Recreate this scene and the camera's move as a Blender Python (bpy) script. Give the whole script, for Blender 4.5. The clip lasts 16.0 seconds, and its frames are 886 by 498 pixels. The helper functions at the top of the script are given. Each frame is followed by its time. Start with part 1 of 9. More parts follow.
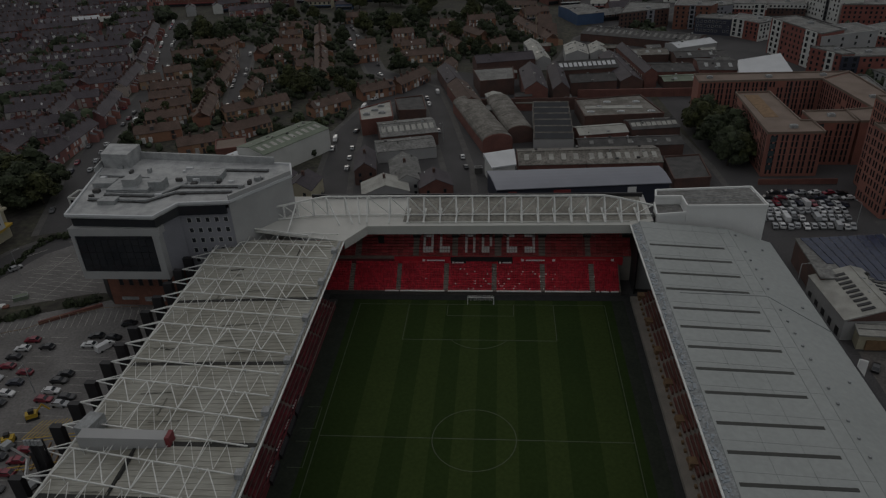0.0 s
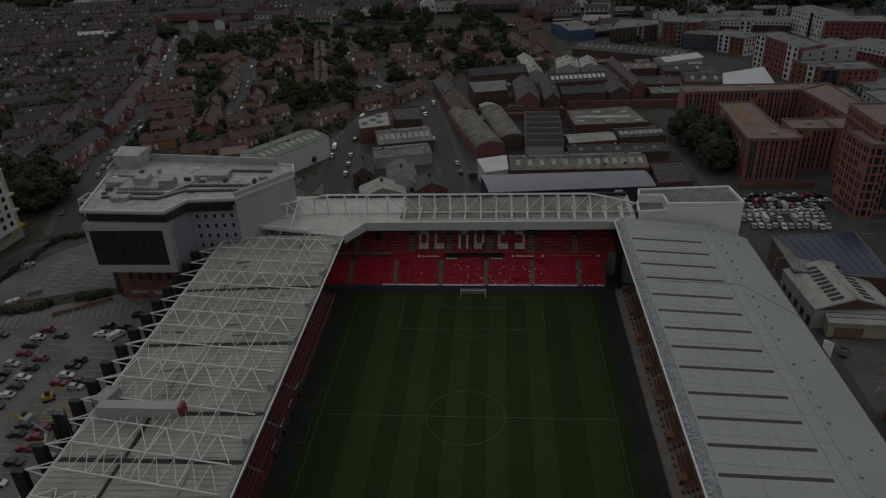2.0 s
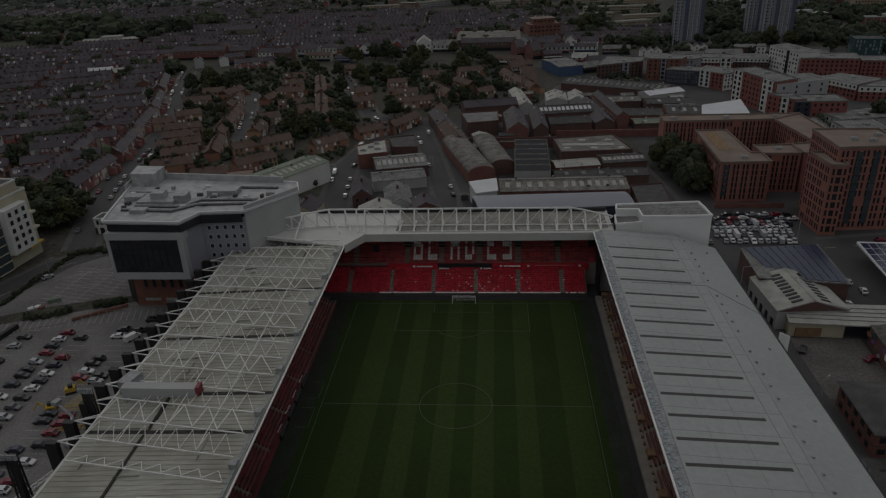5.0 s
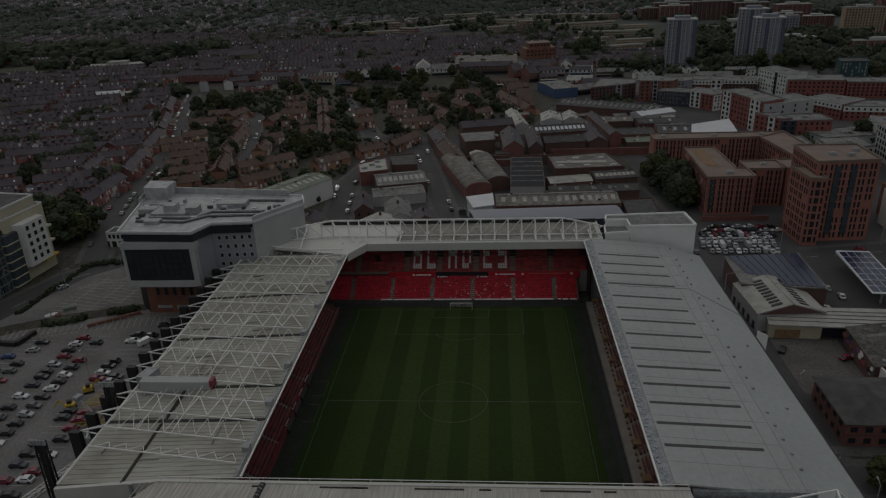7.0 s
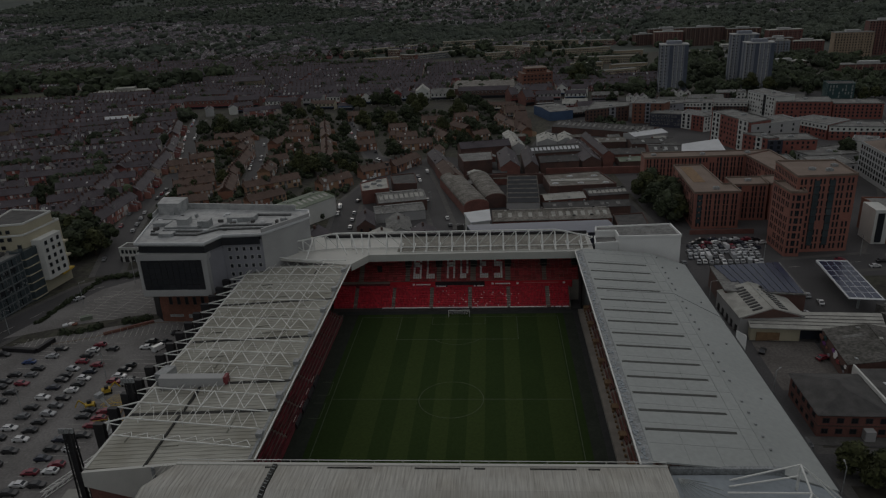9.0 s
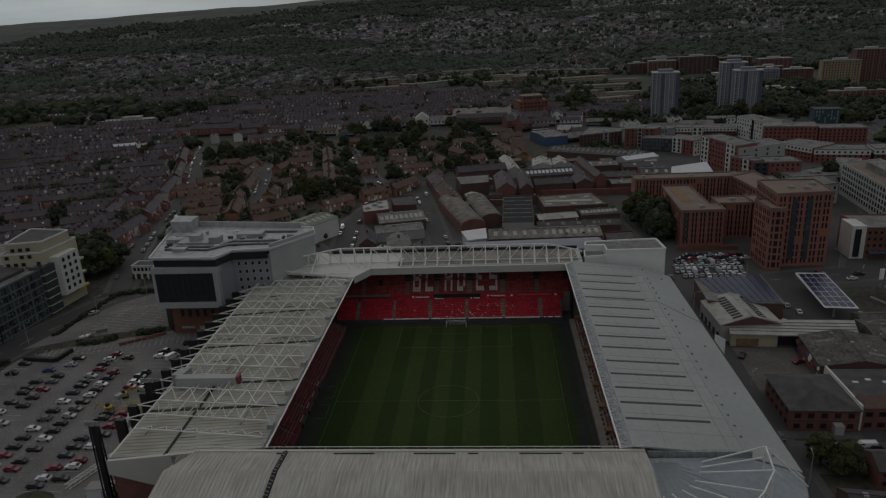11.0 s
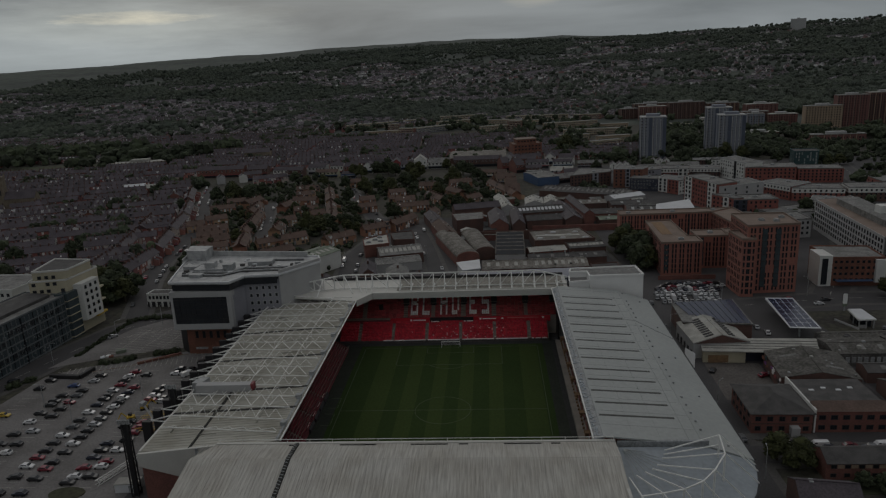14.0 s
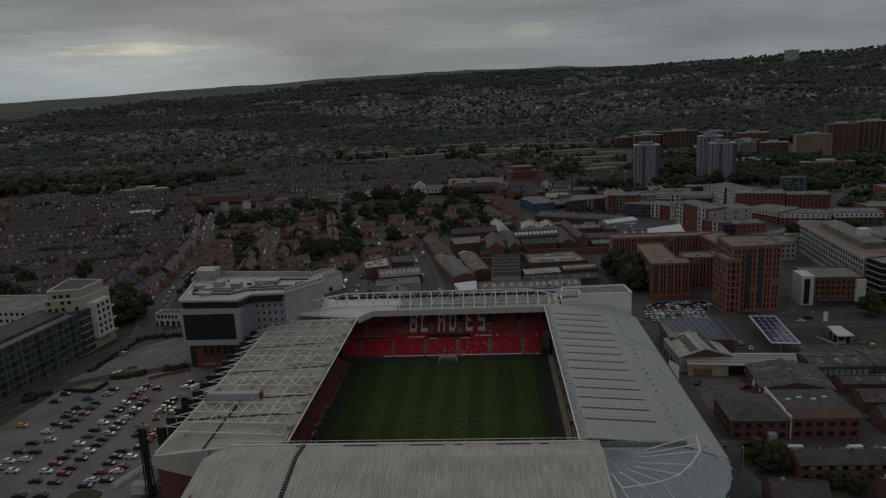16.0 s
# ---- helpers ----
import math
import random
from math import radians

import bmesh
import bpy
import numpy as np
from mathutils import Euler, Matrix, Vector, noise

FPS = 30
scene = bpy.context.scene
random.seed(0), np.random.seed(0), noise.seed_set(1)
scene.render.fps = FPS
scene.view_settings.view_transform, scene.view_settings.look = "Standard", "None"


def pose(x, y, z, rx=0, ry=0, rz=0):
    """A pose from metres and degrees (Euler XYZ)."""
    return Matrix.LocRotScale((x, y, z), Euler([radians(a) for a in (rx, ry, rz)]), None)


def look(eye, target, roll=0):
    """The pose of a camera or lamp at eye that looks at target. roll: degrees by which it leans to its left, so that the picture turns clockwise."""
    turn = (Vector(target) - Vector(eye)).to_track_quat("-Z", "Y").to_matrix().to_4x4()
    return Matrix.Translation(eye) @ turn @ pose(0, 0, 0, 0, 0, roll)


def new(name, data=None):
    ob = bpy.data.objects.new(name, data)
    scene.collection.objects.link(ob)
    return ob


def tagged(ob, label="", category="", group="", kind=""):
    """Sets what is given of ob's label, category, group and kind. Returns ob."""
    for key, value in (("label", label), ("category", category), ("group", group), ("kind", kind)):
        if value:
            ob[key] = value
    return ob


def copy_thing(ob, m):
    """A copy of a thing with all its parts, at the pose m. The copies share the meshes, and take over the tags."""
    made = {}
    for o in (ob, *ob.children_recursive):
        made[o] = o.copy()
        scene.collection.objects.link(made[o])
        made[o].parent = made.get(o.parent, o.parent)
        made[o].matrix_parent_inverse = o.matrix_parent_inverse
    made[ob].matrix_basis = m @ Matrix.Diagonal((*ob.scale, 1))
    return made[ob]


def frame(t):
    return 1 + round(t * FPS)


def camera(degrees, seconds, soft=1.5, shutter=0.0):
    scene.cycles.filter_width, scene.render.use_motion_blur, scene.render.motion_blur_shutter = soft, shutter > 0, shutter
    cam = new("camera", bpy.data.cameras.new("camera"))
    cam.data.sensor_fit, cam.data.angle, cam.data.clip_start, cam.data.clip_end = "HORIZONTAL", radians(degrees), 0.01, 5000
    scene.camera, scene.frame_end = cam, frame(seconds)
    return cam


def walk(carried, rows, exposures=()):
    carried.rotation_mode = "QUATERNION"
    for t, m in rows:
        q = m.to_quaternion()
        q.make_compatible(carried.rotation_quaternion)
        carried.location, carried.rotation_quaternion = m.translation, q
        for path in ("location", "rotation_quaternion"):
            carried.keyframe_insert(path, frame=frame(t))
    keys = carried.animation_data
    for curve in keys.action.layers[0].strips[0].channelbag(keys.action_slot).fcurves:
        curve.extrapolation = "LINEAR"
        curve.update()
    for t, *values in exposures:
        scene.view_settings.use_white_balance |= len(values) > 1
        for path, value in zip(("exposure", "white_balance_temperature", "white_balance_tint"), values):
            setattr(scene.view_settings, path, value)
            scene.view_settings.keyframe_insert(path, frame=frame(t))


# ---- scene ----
cam = camera(64.74, 16.0, 1.25)
PATH = [
    (0, pose(6.14, -111.74, 110.74, 60.597, 2.333, 4.291)),
    (0.5, pose(6.42, -114.71, 110.63, 60.807, 2.301, 4.242)),
    (1, pose(6.82, -117.84, 110.47, 61.153, 2.258, 4.189)),
    (1.5, pose(7.27, -121.05, 110.30, 61.589, 2.208, 4.136)),
    (2, pose(7.75, -124.29, 110.13, 62.080, 2.158, 4.085)),
    (2.5, pose(8.23, -127.51, 110.00, 62.599, 2.111, 4.036)),
    (3, pose(8.69, -130.70, 109.90, 63.129, 2.070, 3.990)),
    (3.5, pose(9.13, -133.85, 109.85, 63.657, 2.039, 3.948)),
    (4, pose(9.55, -136.96, 109.83, 64.176, 2.020, 3.910)),
    (4.6, pose(10.01, -140.65, 109.85, 64.783, 2.013, 3.871)),
    (5.3, pose(10.52, -144.94, 109.92, 65.469, 2.030, 3.834)),
    (6, pose(11.01, -149.26, 110.02, 66.142, 2.072, 3.803)),
    (6.5, pose(11.37, -152.39, 110.09, 66.620, 2.115, 3.785)),
    (7, pose(11.72, -155.58, 110.16, 67.103, 2.168, 3.769)),
    (7.5, pose(12.10, -158.85, 110.21, 67.593, 2.229, 3.755)),
    (8, pose(12.49, -162.21, 110.25, 68.096, 2.294, 3.742)),
    (8.5, pose(12.90, -165.66, 110.28, 68.615, 2.362, 3.730)),
    (9, pose(13.34, -169.21, 110.28, 69.151, 2.429, 3.717)),
    (9.6, pose(13.89, -173.59, 110.27, 69.817, 2.506, 3.702)),
    (10.3, pose(14.56, -178.85, 110.25, 70.623, 2.583, 3.683)),
    (11, pose(15.24, -184.25, 110.23, 71.454, 2.642, 3.662)),
    (11.5, pose(15.74, -188.16, 110.22, 72.057, 2.671, 3.645)),
    (12, pose(16.22, -192.09, 110.22, 72.663, 2.687, 3.627)),
    (12.5, pose(16.69, -196.02, 110.25, 73.267, 2.691, 3.608)),
    (13, pose(17.14, -199.93, 110.30, 73.866, 2.684, 3.588)),
    (13.5, pose(17.58, -203.80, 110.36, 74.455, 2.668, 3.567)),
    (14, pose(17.99, -207.62, 110.44, 75.036, 2.647, 3.547)),
    (14.5, pose(18.39, -211.39, 110.52, 75.609, 2.627, 3.528)),
    (15, pose(18.79, -215.10, 110.58, 76.180, 2.614, 3.513)),
    (15.5, pose(19.20, -218.78, 110.58, 76.759, 2.617, 3.503)),
    (16, pose(19.67, -222.44, 110.48, 77.364, 2.647, 3.500)),
]
walk(cam, PATH)
EXPOSURE = 0.0
scene.view_settings.exposure = EXPOSURE

# ---- sky: a thick cloud deck with a brighter rim, the sun hidden behind it to the front left ----
SUN_AZ = radians(-17)      # from +y towards +x
SUN_EL = radians(24)
world = bpy.data.worlds.new("overcast_sky")
scene.world = world
world.use_nodes = True
wn, wl = world.node_tree.nodes, world.node_tree.links
wn.clear()


def wnode(kind, **values):
    n = wn.new(kind)
    for k, v in values.items():
        n.inputs[k].default_value = v
    return n


w_out = wn.new("ShaderNodeOutputWorld")
w_bg = wnode("ShaderNodeBackground", Strength=1.0)
w_sky = wn.new("ShaderNodeTexSky")
w_sky.sky_type = "NISHITA"
w_sky.sun_disc = False
w_sky.sun_elevation = SUN_EL
w_sky.sun_rotation = SUN_AZ
w_sky.air_density, w_sky.dust_density = 1.2, 4.0
w_skys = wn.new("ShaderNodeVectorMath")
w_skys.operation = "SCALE"
w_skys.inputs["Scale"].default_value = 0.0012
wl.new(w_sky.outputs[0], w_skys.inputs[0])
w_tc = wn.new("ShaderNodeTexCoord")
w_sep = wn.new("ShaderNodeSeparateXYZ")
wl.new(w_tc.outputs["Generated"], w_sep.inputs[0])
# clouds lie in flat layers: squeeze the direction vertically before the noise
w_map = wn.new("ShaderNodeMapping")
w_map.inputs["Scale"].default_value = (2.2, 2.2, 15.0)
wl.new(w_tc.outputs["Generated"], w_map.inputs[0])
w_n1 = wnode("ShaderNodeTexNoise", Scale=1.5, Detail=7.0, Roughness=0.55, Distortion=0.4)
wl.new(w_map.outputs[0], w_n1.inputs["Vector"])
w_r1 = wn.new("ShaderNodeValToRGB")
w_r1.color_ramp.elements[0].position, w_r1.color_ramp.elements[0].color = 0.33, (0.135, 0.151, 0.160, 1)
w_r1.color_ramp.elements[1].position, w_r1.color_ramp.elements[1].color = 0.68, (0.204, 0.224, 0.235, 1)
wl.new(w_n1.outputs[0], w_r1.inputs[0])
# thin bright band above the horizon
w_rh = wn.new("ShaderNodeValToRGB")
w_rh.color_ramp.elements[0].position, w_rh.color_ramp.elements[0].color = 0.0, (1.22, 1.23, 1.23, 1)
w_rh.color_ramp.elements[1].position, w_rh.color_ramp.elements[1].color = 0.17, (0.97, 0.97, 0.98, 1)
w_top = w_rh.color_ramp.elements.new(0.75)     # an overcast deck is about twice as bright overhead
w_top.color = (1.98, 1.80, 1.76, 1)
wl.new(w_sep.outputs[2], w_rh.inputs[0])
w_mul = wn.new("ShaderNodeMix")
w_mul.data_type, w_mul.blend_type = "RGBA", "MULTIPLY"
w_mul.inputs["Factor"].default_value = 1.0
wl.new(w_r1.outputs[0], w_mul.inputs[6])
wl.new(w_rh.outputs[0], w_mul.inputs[7])
w_add = wn.new("ShaderNodeMix")
w_add.data_type, w_add.blend_type = "RGBA", "ADD"
w_add.inputs["Factor"].default_value = 1.0
wl.new(w_mul.outputs[2], w_add.inputs[6])
wl.new(w_skys.outputs[0], w_add.inputs[7])
wl.new(w_add.outputs[2], w_bg.inputs["Color"])
wl.new(w_bg.outputs[0], w_out.inputs[0])


def cloud_break(az, el, width, height, color, ragged=3.0):
    """A thin patch of cloud near the hidden sun, where the light comes through warmer."""
    c = Vector((math.sin(radians(az)) * math.cos(radians(el)), math.cos(radians(az)) * math.cos(radians(el)), math.sin(radians(el))))
    side = Vector((math.cos(radians(az)), -math.sin(radians(az)), 0))
    up = side.cross(c) * -1
    total = None
    for axis, size in ((side, width), (up, height)):
        dot = wn.new("ShaderNodeVectorMath")
        dot.operation = "DOT_PRODUCT"
        dot.inputs[1].default_value = axis
        wl.new(w_tc.outputs["Generated"], dot.inputs[0])
        off = wn.new("ShaderNodeMath")
        off.operation = "SUBTRACT"
        off.inputs[1].default_value = c.dot(axis)
        wl.new(dot.outputs["Value"], off.inputs[0])
        div = wn.new("ShaderNodeMath")
        div.operation = "DIVIDE"
        div.inputs[1].default_value = size
        wl.new(off.outputs[0], div.inputs[0])
        sq = wn.new("ShaderNodeMath")
        sq.operation = "POWER"
        sq.inputs[1].default_value = 2
        ab = wn.new("ShaderNodeMath")
        ab.operation = "ABSOLUTE"
        wl.new(div.outputs[0], ab.inputs[0])
        wl.new(ab.outputs[0], sq.inputs[0])
        if total is None:
            total = sq
        else:
            s = wn.new("ShaderNodeMath")
            s.operation = "ADD"
            wl.new(total.outputs[0], s.inputs[0])
            wl.new(sq.outputs[0], s.inputs[1])
            total = s
    edge = wnode("ShaderNodeTexNoise", Scale=9.0, Detail=6.0, Roughness=0.65)
    stretch = wn.new("ShaderNodeMapping")
    stretch.inputs["Scale"].default_value = (1.0, 1.0, 7.0)
    wl.new(w_tc.outputs["Generated"], stretch.inputs[0])
    wl.new(stretch.outputs[0], edge.inputs["Vector"])
    mix = wn.new("ShaderNodeMath")
    mix.operation = "MULTIPLY_ADD"
    mix.inputs[1].default_value, mix.inputs[2].default_value = ragged, -ragged / 2
    wl.new(edge.outputs[0], mix.inputs[0])
    tot = wn.new("ShaderNodeMath")
    tot.operation = "ADD"
    wl.new(total.outputs[0], tot.inputs[0])
    wl.new(mix.outputs[0], tot.inputs[1])
    ramp = wn.new("ShaderNodeValToRGB")
    ramp.color_ramp.elements[0].position, ramp.color_ramp.elements[0].color = 0.0, (*color, 1)
    ramp.color_ramp.elements[1].position, ramp.color_ramp.elements[1].color = 1.0, (0, 0, 0, 1)
    wl.new(tot.outputs[0], ramp.inputs[0])
    plus = wn.new("ShaderNodeMix")
    plus.data_type, plus.blend_type = "RGBA", "ADD"
    plus.inputs["Factor"].default_value = 1.0
    src = w_bg.inputs["Color"].links[0].from_socket
    wl.new(src, plus.inputs[6])
    wl.new(ramp.outputs[0], plus.inputs[7])
    wl.new(plus.outputs[2], w_bg.inputs["Color"])


cloud_break(-26.5, 4.1, 0.095, 0.009, (0.23, 0.185, 0.10))
cloud_break(-26.0, 3.9, 0.22, 0.034, (0.050, 0.048, 0.036), 1.6)
cloud_break(3.4, 4.4, 0.045, 0.014, (0.070, 0.056, 0.030), 2.0)
cloud_break(-29, 2.4, 0.28, 0.06, (0.125, 0.140, 0.140), 0.8)

sun = new("sun", bpy.data.lights.new("sun", "SUN"))
sun.data.energy, sun.data.angle, sun.data.color = 0.16, radians(25), (1.0, 0.95, 0.87)
sun.matrix_world = look((0, 0, 300), (-math.sin(SUN_AZ) * math.cos(SUN_EL), -math.cos(SUN_AZ) * math.cos(SUN_EL), 300 - math.sin(SUN_EL)))
# ---- materials ----
def mat(name, color, rough=0.85, vary=0.25, scale=0.4, fine=6.0, bump=0.0, metal=0.0, tint=None, island=0.0, streak=None):
    """A weathered surface: large stains and fine grain in world metres; tint is the stains' colour; island varies each piece; streak stretches the grain."""
    m = bpy.data.materials.new(name)
    m.use_nodes = True
    n, l = m.node_tree.nodes, m.node_tree.links
    b = n["Principled BSDF"]
    b.inputs["Roughness"].default_value, b.inputs["Metallic"].default_value = rough, metal
    geo = n.new("ShaderNodeNewGeometry")
    big = n.new("ShaderNodeTexNoise")
    big.inputs["Scale"].default_value, big.inputs["Detail"].default_value = scale, 5
    small = n.new("ShaderNodeTexNoise")
    small.inputs["Scale"].default_value, small.inputs["Detail"].default_value = fine, 3
    l.new(geo.outputs["Position"], big.inputs["Vector"])
    if streak:
        mp = n.new("ShaderNodeMapping")
        mp.inputs["Scale"].default_value = streak
        l.new(geo.outputs["Position"], mp.inputs[0])
        l.new(mp.outputs[0], small.inputs["Vector"])
    else:
        l.new(geo.outputs["Position"], small.inputs["Vector"])
    t = tint or tuple(c * (1 - vary) for c in color)
    ramp = n.new("ShaderNodeValToRGB")
    ramp.color_ramp.elements[0].position, ramp.color_ramp.elements[0].color = 0.34, (*t, 1)
    ramp.color_ramp.elements[1].position, ramp.color_ramp.elements[1].color = 0.62, (*color, 1)
    l.new(big.outputs[0], ramp.inputs[0])
    r2 = n.new("ShaderNodeMapRange")
    r2.inputs["From Min"].default_value, r2.inputs["From Max"].default_value = 0.3, 0.7
    r2.inputs["To Min"].default_value, r2.inputs["To Max"].default_value = 1 - vary, 1 + vary * 0.6
    l.new(small.outputs[0], r2.inputs[0])
    mul = n.new("ShaderNodeVectorMath")
    mul.operation = "SCALE"
    l.new(ramp.outputs[0], mul.inputs[0])
    l.new(r2.outputs[0], mul.inputs["Scale"])
    last = mul.outputs[0]
    if island:
        r3 = n.new("ShaderNodeMapRange")
        r3.inputs["To Min"].default_value, r3.inputs["To Max"].default_value = 1 - island, 1 + island
        l.new(geo.outputs["Random Per Island"], r3.inputs[0])
        mul2 = n.new("ShaderNodeVectorMath")
        mul2.operation = "SCALE"
        l.new(last, mul2.inputs[0])
        l.new(r3.outputs[0], mul2.inputs["Scale"])
        last = mul2.outputs[0]
    l.new(last, b.inputs["Base Color"])
    if bump:
        bp = n.new("ShaderNodeBump")
        bp.inputs["Strength"].default_value, bp.inputs["Distance"].default_value = bump, 0.05
        l.new(small.outputs[0], bp.inputs["Height"])
        l.new(bp.outputs[0], b.inputs["Normal"])
    return m


def pick(name, colors, rough=0.85, vary=0.2, scale=0.5):
    """A surface whose colour is chosen piece by piece."""
    m = mat(name, colors[0], rough, vary, scale)
    n, l = m.node_tree.nodes, m.node_tree.links
    geo = n.new("ShaderNodeNewGeometry")
    ramp = n.new("ShaderNodeValToRGB")
    ramp.color_ramp.interpolation = "CONSTANT"
    e = ramp.color_ramp.elements
    while len(e) < len(colors):
        e.new(1.0)
    for i, c in enumerate(colors):
        e[i].position, e[i].color = i / len(colors), (*c, 1)
    info = n.new("ShaderNodeObjectInfo")
    total = n.new("ShaderNodeMath")
    total.operation = "ADD"
    part_of = n.new("ShaderNodeMath")
    part_of.operation = "FRACT"
    l.new(geo.outputs["Random Per Island"], total.inputs[0])
    l.new(info.outputs["Random"], total.inputs[1])
    l.new(total.outputs[0], part_of.inputs[0])
    l.new(part_of.outputs[0], ramp.inputs[0])
    b = n["Principled BSDF"]
    old = b.inputs["Base Color"].links[0].from_node
    l.new(ramp.outputs[0], old.inputs[0])
    return m


M = {}
M["asphalt"] = mat("asphalt", (0.060, 0.057, 0.058), 0.9, 0.25, 0.06, 2.0)
M["carpark"] = mat("car_park_asphalt", (0.172, 0.164, 0.158), 0.9, 0.24, 0.08, 1.5, tint=(0.118, 0.111, 0.106))
M["pave"] = mat("paving", (0.092, 0.088, 0.083), 0.9, 0.25, 0.3, 2.0)
M["verge"] = mat("rough_grass", (0.040, 0.052, 0.022), 1.0, 0.4, 0.05, 0.8, tint=(0.05, 0.045, 0.028))
M["depot_slab"] = mat("oily_concrete_slab", (0.122, 0.110, 0.101), 0.9, 0.35, 0.12, 1.4, tint=(0.088, 0.079, 0.072))
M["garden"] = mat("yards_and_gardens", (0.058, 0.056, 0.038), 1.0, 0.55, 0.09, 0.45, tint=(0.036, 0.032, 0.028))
# moor grey-green with a little of the far haze put into the colour
M["land"] = mat("hazed_far_land", (0.060, 0.072, 0.058), 1.0, 0.4, 0.0045, 0.03, tint=(0.036, 0.044, 0.038))
M["white_line"] = mat("white_paint", (0.55, 0.55, 0.52), 0.8, 0.3, 0.8)
M["faded_line"] = mat("faded_bay_paint", (0.42, 0.41, 0.37), 0.8, 0.3, 0.8)
M["pitch_line"] = mat("pitch_line_paint", (0.080, 0.098, 0.058), 0.9, 0.25, 0.6)
M["grass_l"] = mat("grass_light_stripe", (0.034, 0.0505, 0.0135), 1.0, 0.16, 0.05, 1.2, tint=(0.031, 0.047, 0.0125))
M["grass_d"] = mat("grass_dark_stripe", (0.0225, 0.038, 0.0095), 1.0, 0.16, 0.05, 1.2, tint=(0.019, 0.033, 0.0085))
for blades in ("grass_l", "grass_d"):
    M[blades].node_tree.nodes["Principled BSDF"].inputs["Specular IOR Level"].default_value = 0.08
    M[blades].node_tree.nodes["Principled BSDF"].inputs["Sheen Weight"].default_value = 0.13
    M[blades].node_tree.nodes["Principled BSDF"].inputs["Sheen Tint"].default_value = (0.55, 0.85, 0.38, 1)
M["surround"] = mat("dark_green_surround", (0.022, 0.028, 0.018), 1.0, 0.3, 0.2, 1.5)
M["track"] = mat("dark_track", (0.028, 0.029, 0.028), 0.95, 0.25, 0.3, 1.5)
M["roof_cream"] = mat("cream_roof_sheet", (0.365, 0.358, 0.312), 0.75, 0.20, 0.09, 1.2, tint=(0.255, 0.245, 0.20), streak=(0.2, 1.9, 0.25), bump=0.2)
M["roof_kop"] = mat("weathered_roof_sheet", (0.41, 0.40, 0.365), 0.8, 0.26, 0.13, 1.4, tint=(0.35, 0.335, 0.295), streak=(2.0, 0.10, 0.2), bump=0.25, island=0.0)
M["roof_grey"] = mat("grey_roof_sheet", (0.315, 0.33, 0.318), 0.6, 0.08, 0.05, 0.9, tint=(0.285, 0.30, 0.288))
M["roof_seam"] = mat("grey_sheet_seam", (0.265, 0.28, 0.275), 0.6, 0.15, 0.5)
M["roof_fan"] = mat("blue_grey_sheet", (0.27, 0.30, 0.32), 0.6, 0.12, 0.06, 0.9)
M["rooflight"] = mat("dark_rooflight", (0.034, 0.034, 0.028), 0.5, 0.2, 0.5)
M["gutter"] = mat("lead_grey_gutter", (0.27, 0.285, 0.29), 0.6, 0.35, 0.9, 2.5)
M["steel_white"] = mat("white_steel", (0.70, 0.70, 0.67), 0.55, 0.16, 0.6)
M["roof_joint"] = mat("lapped_sheet_joint", (0.235, 0.23, 0.195), 0.8, 0.3, 0.8)
M["panel_red"] = mat("dull_red_panel", (0.20, 0.03, 0.035), 0.6, 0.2, 0.5)
M["fascia"] = mat("cream_fascia", (0.48, 0.475, 0.44), 0.6, 0.08, 0.2)
M["white_clad"] = mat("white_cladding", (0.74, 0.74, 0.72), 0.6, 0.08, 0.15)
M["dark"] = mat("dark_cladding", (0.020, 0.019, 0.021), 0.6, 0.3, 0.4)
M["black_gap"] = mat("dark_gap", (0.036, 0.036, 0.032), 0.9, 0.4, 1.0)
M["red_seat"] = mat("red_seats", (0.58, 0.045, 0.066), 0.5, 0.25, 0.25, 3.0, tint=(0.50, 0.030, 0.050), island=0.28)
# browner than the lower tier, and darkened for the gloom under the roof
M["upper_seat"] = mat("gloom_dimmed_brown_red_seats", (0.40, 0.055, 0.060), 0.55, 0.35, 0.25, 3.0, tint=(0.30, 0.060, 0.058), island=0.3)
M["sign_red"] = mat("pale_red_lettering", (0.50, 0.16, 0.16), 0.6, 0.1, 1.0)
# crimson darkened in its colour for the shade under the stand roof
M["stand_seat"] = mat("shade_dimmed_crimson_seats", (0.19, 0.026, 0.036), 0.7, 0.4, 0.25, 3.0, tint=(0.13, 0.030, 0.034), island=0.3)
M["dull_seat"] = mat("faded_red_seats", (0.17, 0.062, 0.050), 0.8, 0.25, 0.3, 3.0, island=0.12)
M["white_seat"] = mat("white_seats", (0.78, 0.76, 0.74), 0.6, 0.12, 1.0)
M["concrete"] = mat("concrete", (0.25, 0.225, 0.195), 0.9, 0.2, 0.3)
M["concrete_dk"] = mat("dark_concrete", (0.085, 0.075, 0.070), 0.9, 0.25, 0.3)
M["red_wall"] = mat("red_panel", (0.48, 0.022, 0.036), 0.5, 0.15, 0.3)
M["brick_red"] = mat("red_brick", (0.190, 0.082, 0.064), 0.9, 0.26, 0.25, 3.0, tint=(0.145, 0.062, 0.052), island=0.08)
M["brick_apt"] = mat("russet_brick", (0.285, 0.118, 0.088), 0.9, 0.18, 0.12, 3.0, tint=(0.24, 0.10, 0.078))
M["brick_dk"] = mat("sooty_brick", (0.115, 0.062, 0.050), 0.95, 0.25, 0.2, 3.0, tint=(0.085, 0.052, 0.045))
M["brick_student"] = mat("bright_red_brick", (0.245, 0.085, 0.068), 0.9, 0.2, 0.2, 3.0)
